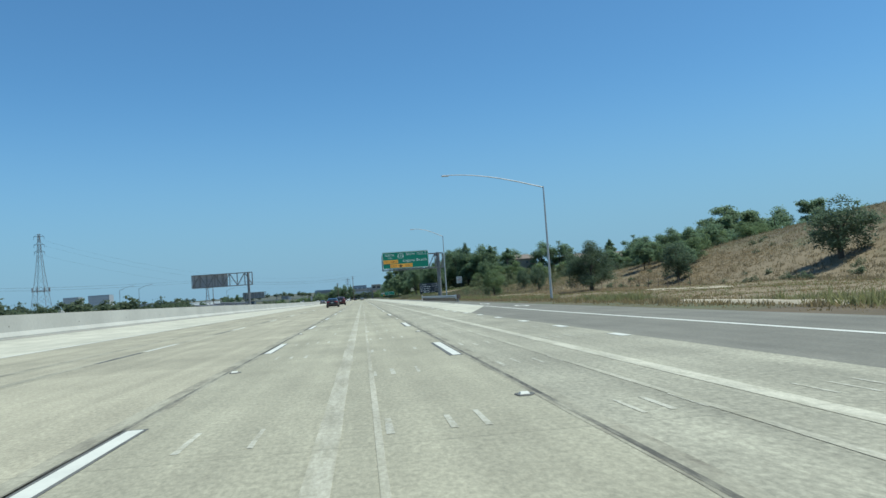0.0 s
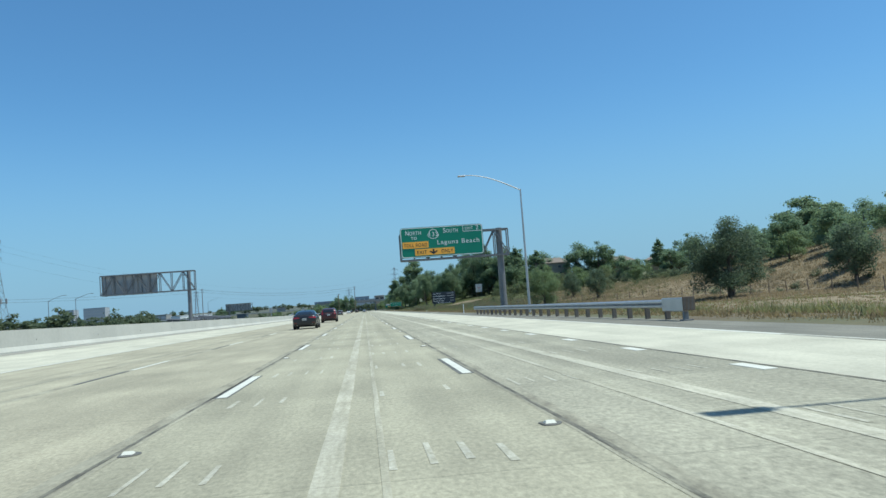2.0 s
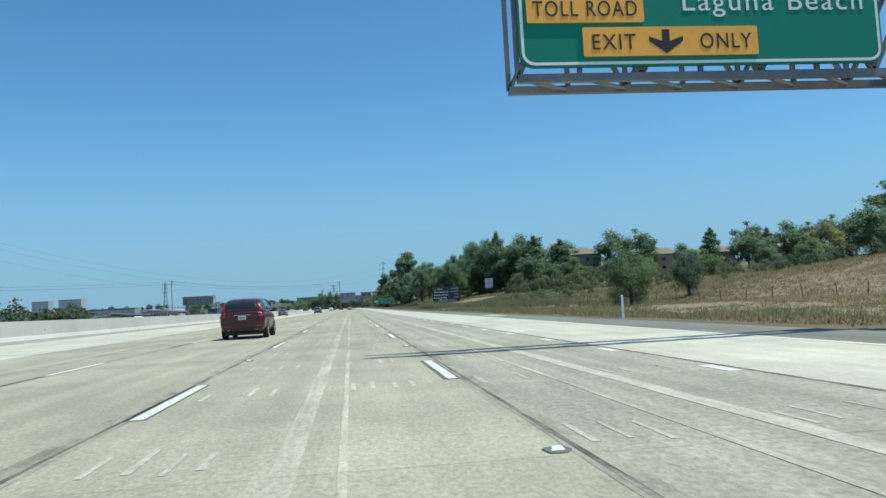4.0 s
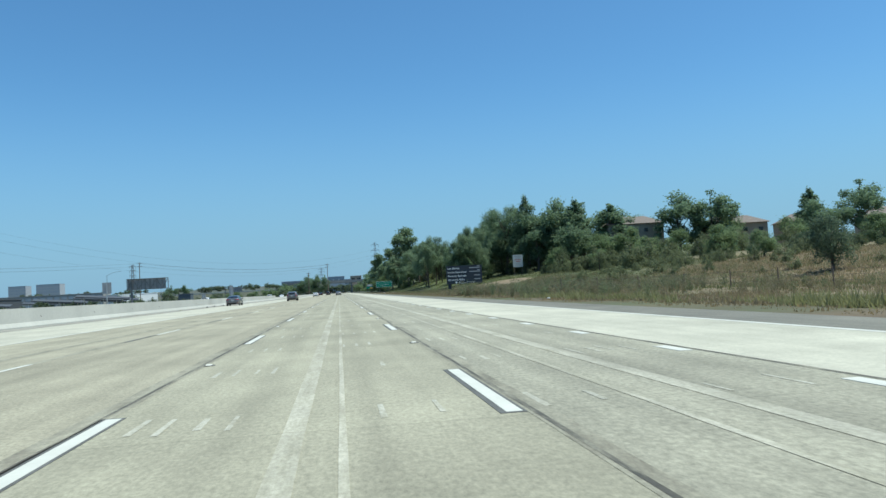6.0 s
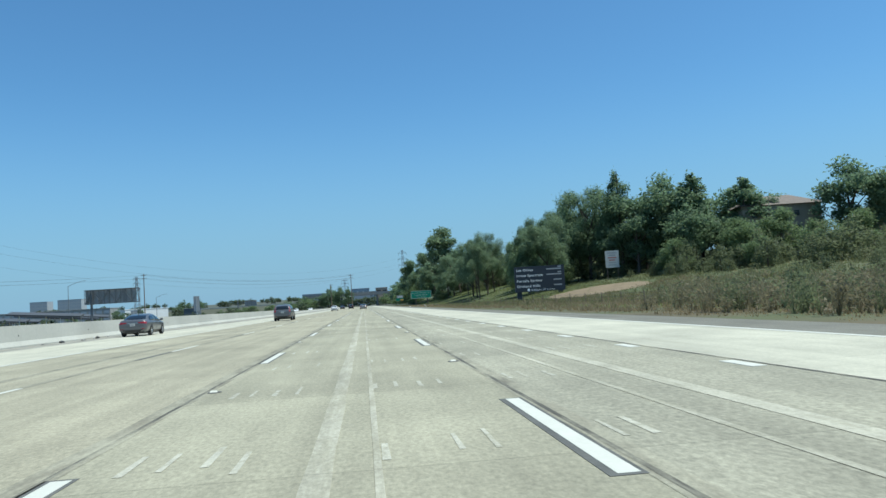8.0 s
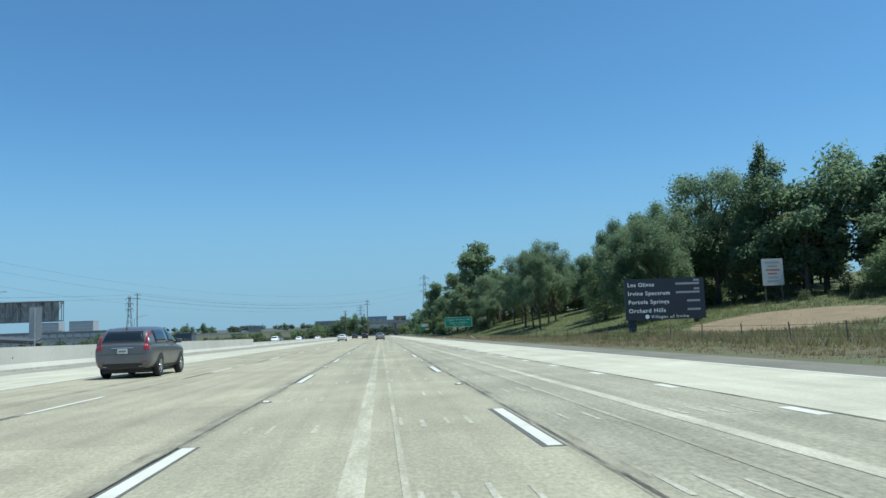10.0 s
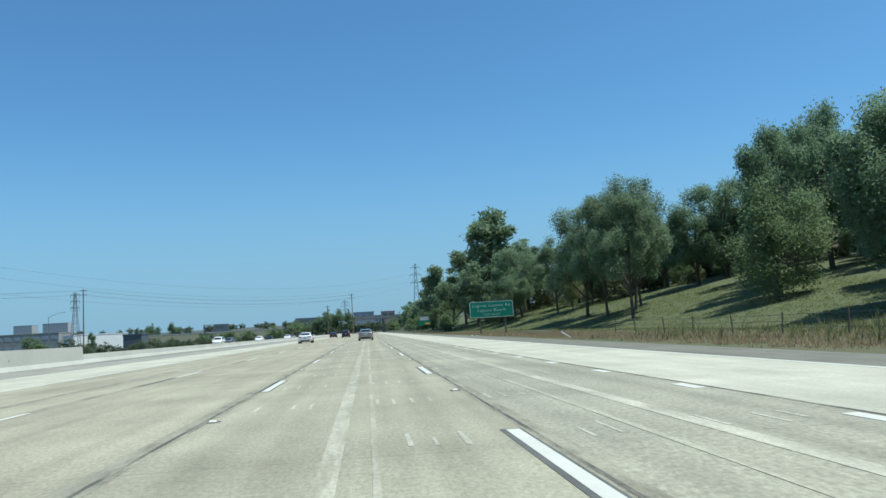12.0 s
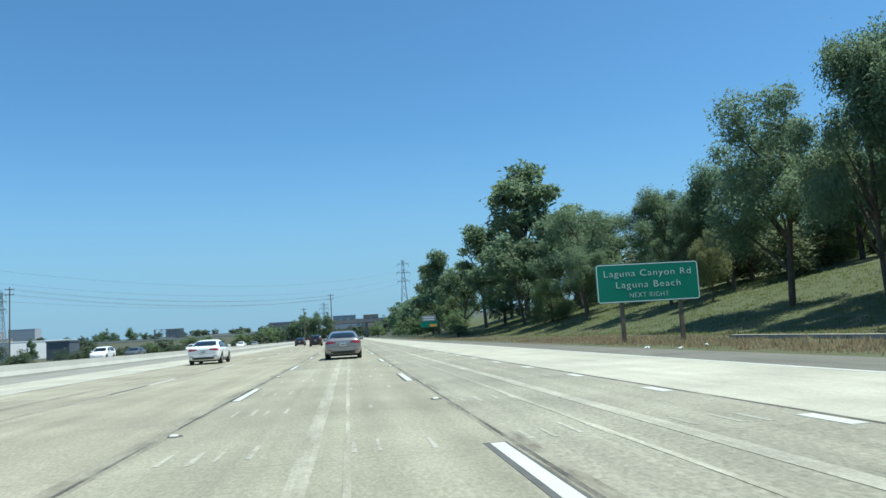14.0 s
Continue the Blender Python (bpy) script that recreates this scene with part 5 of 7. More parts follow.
plant_all("trees on the embankment", [
    ("pepper", 0, 33, 521, 15.5, 1.35), ("round", 1, 44, 515, 13.6, 1.3), ("pepper", 0, 30, 512, 10, 1.1), ("bush", 1, 50, 530, 10.2, 1.4),
    ("bush", 0, 30, 528, 7, 1.4)])
# tall stand where the bank meets the road
plant_all("trees on the embankment", [
    ("euc", 0, 32, 552, 29.0, 1.2), ("euc", 1, 27, 566, 21, 1.05), ("pepper", 0, 37, 538, 17.5, 1.2), ("pepper", 1, 28, 540, 15.5, 1.2),
    ("round", 0, 41, 552, 19, 1.3), ("bush", 0, 29, 558, 9, 1.4), ("euc", 0, 22.3, 606, 21, 0.9), ("pepper", 1, 26, 585, 16, 1.2),
    ("euc", 1, 23, 625, 17, 1.1), ("round", 0, 29, 612, 16, 1.3), ("round", 1, 34, 575, 18, 1.3), ("bush", 1, 25, 598, 9, 1.4),
    ("round", 2, 26, 650, 15, 1.4), ("round", 3, 29, 678, 16, 1.4), ("round", 2, 25, 706, 14, 1.5), ("round", 3, 30, 740, 16, 1.5)])
plant_all("trees on the embankment", [
    ("round", 2, 26, 780, 15, 1.5), ("round", 3, 29, 820, 15, 1.6), ("round", 2, 31, 870, 15, 1.6), ("bush", 2, 22, 645, 7, 1.5),
    ("bush", 3, 22, 700, 7, 1.6), ("round", 2, 36, 920, 15, 1.7), ("bush", 2, 20, 935, 11, 1.4), ("round", 3, 26, 948, 14, 1.3)])
# low bushes along the foot of the bank, and bushes closing the gaps under the crowns
plant_all("trees on the embankment", [("bush", 2 + k % 2, 20.5 + (k * 7) % 5, 560 + 17 * k, 3.6 + (k * 5) % 4, 1.6) for k in range(12)])
plant_all("trees on the embankment", [("bush", 0, 62, 508, 9, 1.5), ("bush", 1, 70, 522, 9, 1.5), ("bush", 0, 58, 499, 7, 1.4), ("bush", 0, 58.5, 479, 3.4, 1.5), ("bush", 1, 56, 488, 4.0, 1.6), ("bush", 0, 55, 497, 4.5, 1.6), ("bush", 1, 61, 471, 2.6, 1.5), ("bush", 1, 66, 455, 5, 1.5), ("bush", 0, 63, 444, 7, 1.5)])
# low crowns over the planted bank, and the wood behind its crest
plant_all("trees on the embankment", [
    ("pepper", 1, 31.2, 446.2, 15.9, 0.85), ("pepper", 0, 37.7, 462, 15.0, 0.85), ("bush", 1, 38.5, 427, 11.5, 1.2),
    ("round", 0, 35.8, 405, 13.5, 1.0), ("pepper", 0, 39.8, 404, 16.0, 1.0), ("round", 1, 41, 495, 14, 1.0)])
plant_all("trees on the embankment", [(("round", "bush")[k % 2], k // 2 % 2, 67 + 3 * (k % 3), 412 + 9.0 * k, 11 + k % 3, 1.5) for k in range(13) if k not in (7, 8, 9)])
# far side of the freeway
plant_all("trees beyond the median", [
    ("bush", 3, -46, 945, 11, 1.6), ("round", 2, -52, 948, 13, 1.4), ("bush", 2, -24, 940, 6, 1.2), ("round", 1, -176, 880, 12.0, 0.75), ("round", 0, -168, 962, 13.0, 0.8),
    ("round", 0, -163, 972, 18.0, 1.05), ("round", 1, -156, 1011, 18.5, 1.0), ("bush", 0, -160, 960, 8, 2.2), ("bush", 1, -150, 985, 7, 2.2), ("bush", 2, -80, 690, 4.5, 2.0), ("bush", 3, -76, 730, 4.5, 2.0),
    ("bush", 2, -112, 640, 6, 1.6), ("bush", 3, -128, 600, 6, 1.6), ("round", 3, -136, 690, 9, 1.1), ("bush", 2, -70, 710, 4, 1.9),
    ("bush", 3, -62, 770, 6, 2.0), ("bush", 2, -56, 840, 8, 2.0), ("bush", 3, -48, 890, 10, 2.0), ("round", 0, -30, 985, 21.5, 1.0)])
plant_all("trees beyond the median", [
    ("round", 1, -37, 946, 15, 1.1), ("round", 1, -22.5, 944, 20, 0.95), ("round", 0, -13, 946, 19.5, 0.75), ("round", 0, -29.5, 940, 17, 0.9), ("bush", 2, -66, 930, 10, 2.2),
    ("bush", 3, -90, 880, 8, 2.2)])


def grove(name, label, items, mat):
    """Far trees and bushes that nobody could count, as one mesh of leaf clumps and short trunks."""
    tri, bark, vs = [], [], []
    n = 0
    for style, var, x, y, h, w in items:
        key = (style, var)
        if key not in PROTO:
            PROTO[key] = make_tree("tree", style, 10 * sum(map(ord, style)) + var, LABELS[style])
        crown = [c for c in PROTO[key].children if c.name.startswith("crown")][0].data
        co = np.empty(len(crown.vertices) * 3, np.float32)
        crown.vertices.foreach_get("co", co)
        co = co.reshape(-1, 3) * np.array((h / 10 * w, h / 10 * w, h / 10), np.float32)
        a = x * 37.0 + y
        ca, sa = math.cos(a), math.sin(a)
        z = land(x, y) - 0.3
        vs.append(np.stack([x + ca * co[:, 0] - sa * co[:, 1], y + sa * co[:, 0] + ca * co[:, 1], z + co[:, 2]], axis=1))
        tri += np.arange(n, n + len(co)).reshape(-1, 3).tolist()
        n += len(co)
        r = 0.02 * h
        vs.append(np.array([(x + r * p, y + r * q, z + e) for e in (0, h * 0.5) for p, q in ((1, 0), (0, 1), (-1, 0), (0, -1))], np.float32))
        bark += [(n + k, n + (k + 1) % 4, n + 4 + (k + 1) % 4, n + 4 + k) for k in range(4)]
        n += 8
    me = bpy.data.meshes.new(name)
    me.from_pydata(np.concatenate(vs).tolist(), [], tri + bark)
    me.materials.append(mat)
    me.materials.append(M_BARK)
    me.polygons.foreach_set("material_index", [0] * len(tri) + [1] * len(bark))
    return tagged(new(name, me), label, "trees", kind="stuff")


tr = random.Random(12)
shrubs = []
for k in range(150):          # shrubs scattered over the lower slope below the houses
    y = tr.uniform(262, 398)
    x = lerp_table(BANK_FOOT, y) + 6 + 50 * tr.random() ** 0.8
    if y > 330 and x < 52:       # open ground before the boards
        x += 26
    shrubs.append(("scrub", k % 3, x, y, tr.uniform(1.2, 3.0), tr.uniform(0.9, 1.6)))
grove("slope_shrubs", "olive green shrubs scattered over the slope below the houses", shrubs, M_SCRUB)
shrubs = []
for k in range(40):          # thicket under the trees before the houses
    y = 332 + 1.7 * k + tr.uniform(-2, 2)
    shrubs.append(("scrub", k % 3, lerp_table(BANK_FOOT, y) + 24 + 42 * tr.random(), y, tr.uniform(3.5, 6.5), tr.uniform(0.9, 1.3)))
for k in range(34):          # undergrowth along the crest behind the trees
    y = 402 + 5.0 * k + tr.uniform(-2, 2)
    shrubs.append((("bush", "bush", "dry")[k % 3], 2 + k % 2, lerp_table(BANK_FOOT, y) + tr.uniform(30, 46), y, tr.uniform(6.0, 10.0) * (0.35 if 450 < y < 500 else 1.0), tr.uniform(1.2, 1.7)))
for k in range(30):          # and a second row of it lower down
    y = 404 + 5.8 * k + tr.uniform(-2, 2)
    if not 425 < y < 490:
        shrubs.append(("bush", 2 + k % 2, lerp_table(BANK_FOOT, y) + tr.uniform(19, 31), y, tr.uniform(3.0, 6.5), tr.uniform(1.3, 1.9)))
for k in range(26):          # low growth on the far side of the crest
    shrubs.append(("scrub", k % 3, 58 + 0.8 * k + tr.uniform(-2, 2), tr.uniform(494, 524), tr.uniform(2.4, 4.0), tr.uniform(1.2, 1.6)))
grove("undergrowth", "dark green undergrowth along the crest behind the trees", shrubs, M_SCRUB)
far = []
for k in range(44):
    far.append((("bush", "round")[k % 2], 8 + k % 2, -46 - 390 * tr.random(), tr.uniform(820, 1050), tr.uniform(5.0, 10.0), tr.uniform(1.6, 2.4)))
for k in range(22):          # growth beyond the bridge, where the freeway bends out of sight
    far.append((("bush", "round")[k % 2], 8 + k % 2, -52 + 4.2 * k + tr.uniform(-1, 1), tr.uniform(1020, 1045), tr.uniform(8.0, 11.0), 1.5))
for k in range(90):          # trees dotted over the far ridge
    y = tr.uniform(1300, 1750)
    far.append(("round", 8 + k % 2, -60 - 640 * tr.random(), y, tr.uniform(6.0, 12.0), tr.uniform(1.2, 2.2)))
for k in range(34):          # scrub at the foot of the ramp to the overpass
    far.append((("bush", "round")[k % 3 == 2], 8 + k % 2, -46 - 5.4 * k + tr.uniform(-2, 2), tr.uniform(905, 928), tr.uniform(2.2, 5.0), tr.uniform(1.4, 2.2)))
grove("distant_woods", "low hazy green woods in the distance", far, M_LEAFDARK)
edge = []
for k in range(60):
    edge.append((("bush", "scrub")[k % 2], 2 + k % 2, -54 - tr.uniform(0, 26), 470 + 6 * k + tr.uniform(-4, 4), tr.uniform(1.8, 3.4), tr.uniform(1.6, 2.4)))
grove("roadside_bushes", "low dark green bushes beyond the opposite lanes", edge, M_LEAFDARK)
shrubs = []
for k in range(70):          # hedge of scrub where the straw ends, below the houses
    y = tr.uniform(205, 325)
    shrubs.append(("scrub", k % 3, lerp_table(STRAW_EDGE, y) + 34 * tr.random() ** 1.5, y, tr.uniform(1.6, 4.2), tr.uniform(1.0, 1.7)))
for k in range(46):          # low shrubs on the dry hill, thickest at its foot
    shrubs.append(("scrub", k % 3, 63 + 55 * tr.random() ** 2.2, tr.uniform(92, 200), tr.uniform(0.7, 1.8), tr.uniform(1.3, 2.2)))
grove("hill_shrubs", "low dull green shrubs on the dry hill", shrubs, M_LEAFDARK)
ragged = []
for k in range(92):
    y = 120 + 4.25 * k + tr.uniform(-3, 3)
    ragged.append((("round", "bush", "round", "dry")[k % 4], 8 + k % 2, -72 - tr.uniform(0, 34), y, tr.uniform(6.0, 9.8) * (0.45 if y > 370 else 0.9), tr.uniform(1.2, 1.7)))
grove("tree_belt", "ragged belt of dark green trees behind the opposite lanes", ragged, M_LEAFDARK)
for key in [k for k in PROTO if k not in used]:
    for ob in list(PROTO[key].children) + [PROTO[key]]:
        bpy.data.objects.remove(ob)


# ---- grass and weeds ----
def tufts(name, count, place, height, mat, seed, label, blades=5, spread_out=0.16, wide=0.022):
    """Clumps of grass blades that fan out from the places given."""
    rg = np.random.default_rng(seed)
    roots = np.array([(x, y, land(x, y) - 0.04) for x, y in (place(rg) for _ in range(count))])
    c = np.repeat(roots, blades, axis=0)
    n = len(c)
    h = np.repeat(height * (0.45 + 0.9 * rg.random(count) ** 2), blades) * (0.6 + 0.55 * rg.random(n))
    a = rg.random(n) * 2 * math.pi
    lean = h * (0.2 + 0.75 * rg.random(n))
    off = rg.normal(0, spread_out, (n, 2))
    c[:, :2] += off
    w = wide * (1 + 1.3 * rg.random(n))
    ca, sa = np.cos(a), np.sin(a)
    zero = np.zeros(n)
    v = np.stack([c + np.stack([-sa * w, ca * w, zero], 1), c + np.stack([sa * w, -ca * w, zero], 1),
                  c + np.stack([ca * lean, sa * lean, h], 1)], axis=1).reshape(-1, 3)
    me = bpy.data.meshes.new(name)
    me.vertices.add(n * 3)
    me.vertices.foreach_set("co", v.astype(np.float32).ravel())
    me.loops.add(n * 3)
    me.loops.foreach_set("vertex_index", np.arange(n * 3, dtype=np.int32))
    me.polygons.add(n)
    me.polygons.foreach_set("loop_start", np.arange(0, n * 3, 3, dtype=np.int32))
    me.update(calc_edges=True)
    return tagged(mesh_part(name, me, mat), label, "grass", kind="stuff")


def verge(rg):
    y = 5 + 585 * rg.random()
    return lerp_table(SHOULDER_R, y) + 1.2 + abs(rg.normal(0, 7.0)), y


def field(rg):
    return 16 + 50 * rg.random(), 60 + 330 * rg.random()


def bank(rg):
    return 22 + 26 * rg.random(), 380 + 190 * rg.random()


def straw_field(rg):
    return 13 + 46 * rg.random() ** 1.5, 8 + 182 * rg.random()


def weed_strip(rg):
    """Knots of tall weeds, thickest a few metres off the shoulder."""
    while True:
        y = 8 + 232 * rg.random()
        x = lerp_table(SHOULDER_R, y) + 3.2 + abs(rg.normal(0, 4.5))
        if noise.noise(Vector((x * 0.3, y * 0.12, 5.0))) > 0.14:
            return x, y


def straw_hill(rg):
    y = 140 + 165 * rg.random()
    x0 = lerp_table([(140, 40), (215, 46), (305, 52)], y)
    return x0 + (lerp_table(STRAW_EDGE, y) - x0) * rg.random(), y


def hill(rg):
    y = 85 + 200 * rg.random()
    return lerp_table([(85, 60), (190, 68), (215, 84)], y) + 70 * rg.random() ** 1.3, y


def slope(rg):
    while True:
        y = 225 + 180 * rg.random()
        x = lerp_table(BANK_FOOT, y) - 14 + 60 * rg.random() ** 0.85
        if ((x - 40) / 9) ** 2 + ((y - 370) / 15) ** 2 > 1:
            return x, y


def tall_brush(rg):
    """The belt of dry brush between the verge and the fence below the houses."""
    while True:
        y = 205 + 175 * rg.random()
        x = lerp_table(SHOULDER_R, y) + 7.5 + (lerp_table(BRUSH_EDGE, y) - lerp_table(SHOULDER_R, y)) * rg.random()
        if noise.noise(Vector((x * 0.14, y * 0.07, 9.0))) > -0.15 and ((x - 40) / 9) ** 2 + ((y - 370) / 15) ** 2 > 1:
            return x, y


def bank_foot(rg):
    """Thick along the gutter, thinning out up the slope."""
    y = 375 + 105 * rg.random()
    return lerp_table(SHOULDER_R, y) + 1.6 + abs(rg.normal(0, 4.2)), y


def barrier_foot(rg):
    while True:
        y = 180 + 200 * rg.random()
        if noise.noise(Vector((0.0, y * 0.09, 2.0))) > 0.12:
            return lerp_table(BARRIER_X, y) + 0.08 + 0.25 * rg.random() ** 2, y


def low_verge(rg):
    y = 150 + 330 * rg.random()
    return lerp_table(SHOULDER_R, y) + 2.6 + abs(rg.normal(0, 3.2)), y


tufts("dry_grass", 16000, verge, 0.13, M_DRYGRASS, 1, "dry straw-coloured grass along the shoulder", 6)
tufts("dry_grass_field", 9000, field, 0.20, M_DRYGRASS, 2, "tall dry weeds over the field and lower slope", 6)
tufts("weeds", 9000, field, 0.24, M_GREENGRASS, 3, "green weeds among the dry grass", 6)
tufts("straw_grass", 12000, straw_field, 0.24, M_DRYGRASS, 8, "pale straw-coloured dead grass over the flat field", 7)
tufts("tall_weeds", 2600, weed_strip, 0.48, M_WEED, 11, "knots of tall yellow-green weeds in the dry field", 16, 0.22, 0.018)
tufts("hill_straw", 15000, straw_hill, 0.42, M_STRAW, 14, "golden dead grass over the foot of the hill", 7, 0.3, 0.03)
tufts("hill_scrub", 11000, hill, 0.55, M_DRYBRUSH, 12, "low brown scrub over the dry hill", 7, 0.35, 0.04)
tufts("slope_brush", 11000, slope, 0.58, M_BRUSH, 6, "dense olive green brush over the lower slope", 7, 0.25)
tufts("tall_brush", 5200, tall_brush, 0.48, M_DRYBRUSH, 13, "tall brown brush at the foot of the slope", 15, 0.30, 0.015)


def thicket(name, count, place, height, mat, seed, label, stems=13, leaves=170):
    """Loose twiggy shrubs: stems that fan out from one root, each with small leaves along it."""
    rg = np.random.default_rng(seed)
    vs = []
    for _ in range(count):
        x, y = place(rg)
        root = np.array((x, y, land(x, y) - 0.05))
        tall = height * (0.55 + 0.75 * rg.random())
        a = rg.random(stems) * 2 * math.pi
        lean = tall * (0.10 + 0.42 * rg.random(stems))
        tip = np.stack([np.cos(a) * lean, np.sin(a) * lean, tall * (0.6 + 0.4 * rg.random(stems))], 1)
        side = np.stack([-np.sin(a), np.cos(a), np.zeros(stems)], 1) * 0.016
        vs.append(np.stack([root - side, root + side, root + tip], axis=1).reshape(-1, 3))
        k = rg.integers(0, stems, leaves)
        c = root + tip[k] * (0.25 + 0.75 * rg.random(leaves) ** 0.8)[:, None] + rg.normal(0, 0.13, (leaves, 3))
        s = 0.038 * (0.5 + rg.random(leaves))[:, None]
        vs.append(np.stack([c + rg.normal(size=(leaves, 3)) * s, c + rg.normal(size=(leaves, 3)) * s, c + rg.normal(size=(leaves, 3)) * s], axis=1).reshape(-1, 3))
    v = np.concatenate(vs)
    me = bpy.data.meshes.new(name)
    me.from_pydata(v.tolist(), [], np.arange(len(v)).reshape(-1, 3).tolist())
    return tagged(mesh_part(name, me, mat), label, "shrubs", kind="stuff")


def thicket_belt(rg):
    while True:
        y = 236 + 98 * rg.random()
        x = lerp_table(SHOULDER_R, y) + 2.6 + 32 * rg.random() ** 1.2
        clump = noise.noise(Vector((x * 0.22, y * 0.13, 4.0))) + 0.25 * smoothstep(240, 268, y)
        if x < lerp_table(BRUSH_EDGE, y) and y < 286 + 2.2 * (x - 17) and clump > 0.1 + 0.3 * rg.random():
            return x, y


thicket("brown_thicket", 330, thicket_belt, 1.35, M_TWIG, 15, "brown twiggy brush at the foot of the slope")
thicket("green_thicket", 210, thicket_belt, 1.5, M_SCRUB, 16, "olive green twiggy shrubs among the brush")
tufts("dry_brush", 4200, low_verge, 0.20, M_DRYBRUSH, 7, "tan dry weeds along the verge", 7)
tufts("golden_grass", 3000, bank_foot, 0.26, M_STRAW, 17, "golden dead grass at the foot of the planted slope", 9, 0.25, 0.012)
tufts("barrier_weeds", 260, barrier_foot, 0.16, M_WEED, 18, "small dry weeds at the foot of the barrier", 6, 0.1, 0.012)
tufts("bank_grass", 26000, bank, 0.20, M_GREENGRASS, 4, "short green grass on the planted slope", 6)


# ---- houses on the hill ----
def house(x, y, w, d, h, turn, label, wall_mat=M_STUCCO, wall_label="tan stucco wall"):
    th = thing("house", label, "house", pose(x, y, land(x, y) - 0.3, 0, 0, turn), "houses on the hill")
    wall = part("wall", boxed(0, 0, h / 2, w, d, h), wall_mat, th, wall_label)
    bm = bmesh.new()
    o, rh = 0.7, 0.2 * d
    a = [bm.verts.new(p) for p in ((-w / 2 - o, -d / 2 - o, h), (w / 2 + o, -d / 2 - o, h), (w / 2 + o, d / 2 + o, h), (-w / 2 - o, d / 2 + o, h))]
    r0, r1 = bm.verts.new((-w / 2 + d * 0.3, 0, h + rh)), bm.verts.new((w / 2 - d * 0.3, 0, h + rh))
    for f in ((a[0], a[1], r1, r0), (a[1], a[2], r1), (a[2], a[3], r0, r1), (a[3], a[0], r0), (a[3], a[2], a[1], a[0])):
        bm.faces.new(f)
    part("roof", bm, M_ROOF, th, "brown tiled hip roof")
    for k in range(int(w // 4)):
        for z in (h - 4.6, h - 1.8):
            if z > 0.8:
                win = part("window", boxed(-w / 2 + 2.2 + 4 * k, -d / 2 - 0.03, z, 1.3, 0.12, 1.2, 0.02), M_STUCCO, wall, "window frame")
                part("pane", boxed(-w / 2 + 2.2 + 4 * k, -d / 2 - 0.07, z, 1.1, 0.08, 1.0), M_WINDOW, win)
    return th


house(82, 388, 15, 12, 10.0, -8, "tan two-storey house with a brown roof among trees")
house(108, 381, 16, 12, 7.2, -14, "tan two-storey house with a hip roof on the hilltop")
house(128, 378, 14, 12, 6.5, -20, "tan house with a brown roof behind trees")
house(150, 372, 16, 12, 6.5, -20, "tan house on the ridge behind trees")
house(73, 487, 20, 12, 7.0, -58, "reddish-brown walled house above the bank", M_REDWALL, "reddish-brown wall")


# ---- power line towers and poles ----
def lattice_tower(x, y, top, w, arms, label):
    z0 = land(x, y) - 0.5
    th = thing("transmission_tower", label, "power pylon", pose(x, y, z0), "transmission towers")
    H = top - z0
    bm = bmesh.new()
    n = 9
    prev = None
    for k in range(n + 1):
        s = k / n
        r = w / 2 * (1 - s) ** 1.4 + 0.45
        ring = [(r * a, r * b, H * s) for a, b in ((1, 1), (-1, 1), (-1, -1), (1, -1))]
        if prev:
            for i in range(4):
                strut(bm, prev[i], ring[i], 0.17)
                strut(bm, prev[i], ring[(i + 1) % 4], 0.08)
                strut(bm, prev[(i + 1) % 4], ring[i], 0.08)
        prev = ring
    part("mast", bm, M_STEEL_DARK, th, "steel lattice mast")
    for s, wd in arms:
        bm = bmesh.new()
        strut(bm, (-wd, 0, H * s), (wd, 0, H * s), 0.24)
        strut(bm, (-wd, 0, H * s), (0, 0, H * s + 1.8), 0.12)
        strut(bm, (wd, 0, H * s), (0, 0, H * s + 1.8), 0.12)
        for e in (-wd, wd):
            strut(bm, (e, 0, H * s), (e, 0, H * s - 1.8), 0.14)
        part("cross_arm", bm, M_STEEL_DARK, th)
    return th


lattice_tower(33.3, 863.0, 43.5, 5.2, ((0.70, 3.5), (0.82, 3.8), (0.94, 3.3)), "grey steel transmission tower above the trees")
mast = lattice_tower(-190.7, 486.0, 53.4, 10.5, ((0.80, 3.0), (0.88, 3.0), (0.97, 3.0)), "tall tapering lattice tower with antennas low on its legs")
for k in range(8):          # panel antennas on a platform round the legs
    a = 2 * math.pi * k / 8
    part("antenna", boxed(5.0 * math.cos(a), 5.0 * math.sin(a), 21.0, 0.7, 0.7, 2.6, 0.05), M_PANELBACK, mast, "grey panel antenna")
bm = bmesh.new()
for k in range(8):
    a, b = 2 * math.pi * k / 8, 2 * math.pi * (k + 1) / 8
    strut(bm, (5.0 * math.cos(a), 5.0 * math.sin(a), 20.2), (5.0 * math.cos(b), 5.0 * math.sin(b), 20.2), 0.2)
    strut(bm, (0, 0, 20.2), (5.0 * math.cos(a), 5.0 * math.sin(a), 20.2), 0.15)
part("antenna_platform", bm, M_STEEL_DARK, mast)
lattice_tower(-150, 778, 29.5, 4.0, ((0.75, 2.2), (0.86, 2.2), (0.96, 2.2)), "slim grey lattice tower beyond the barrier")
lattice_tower(-18, 1040, 29, 4.0, ((0.72, 3.5), (0.84, 3.8), (0.95, 3.2)), "distant grey steel transmission tower")


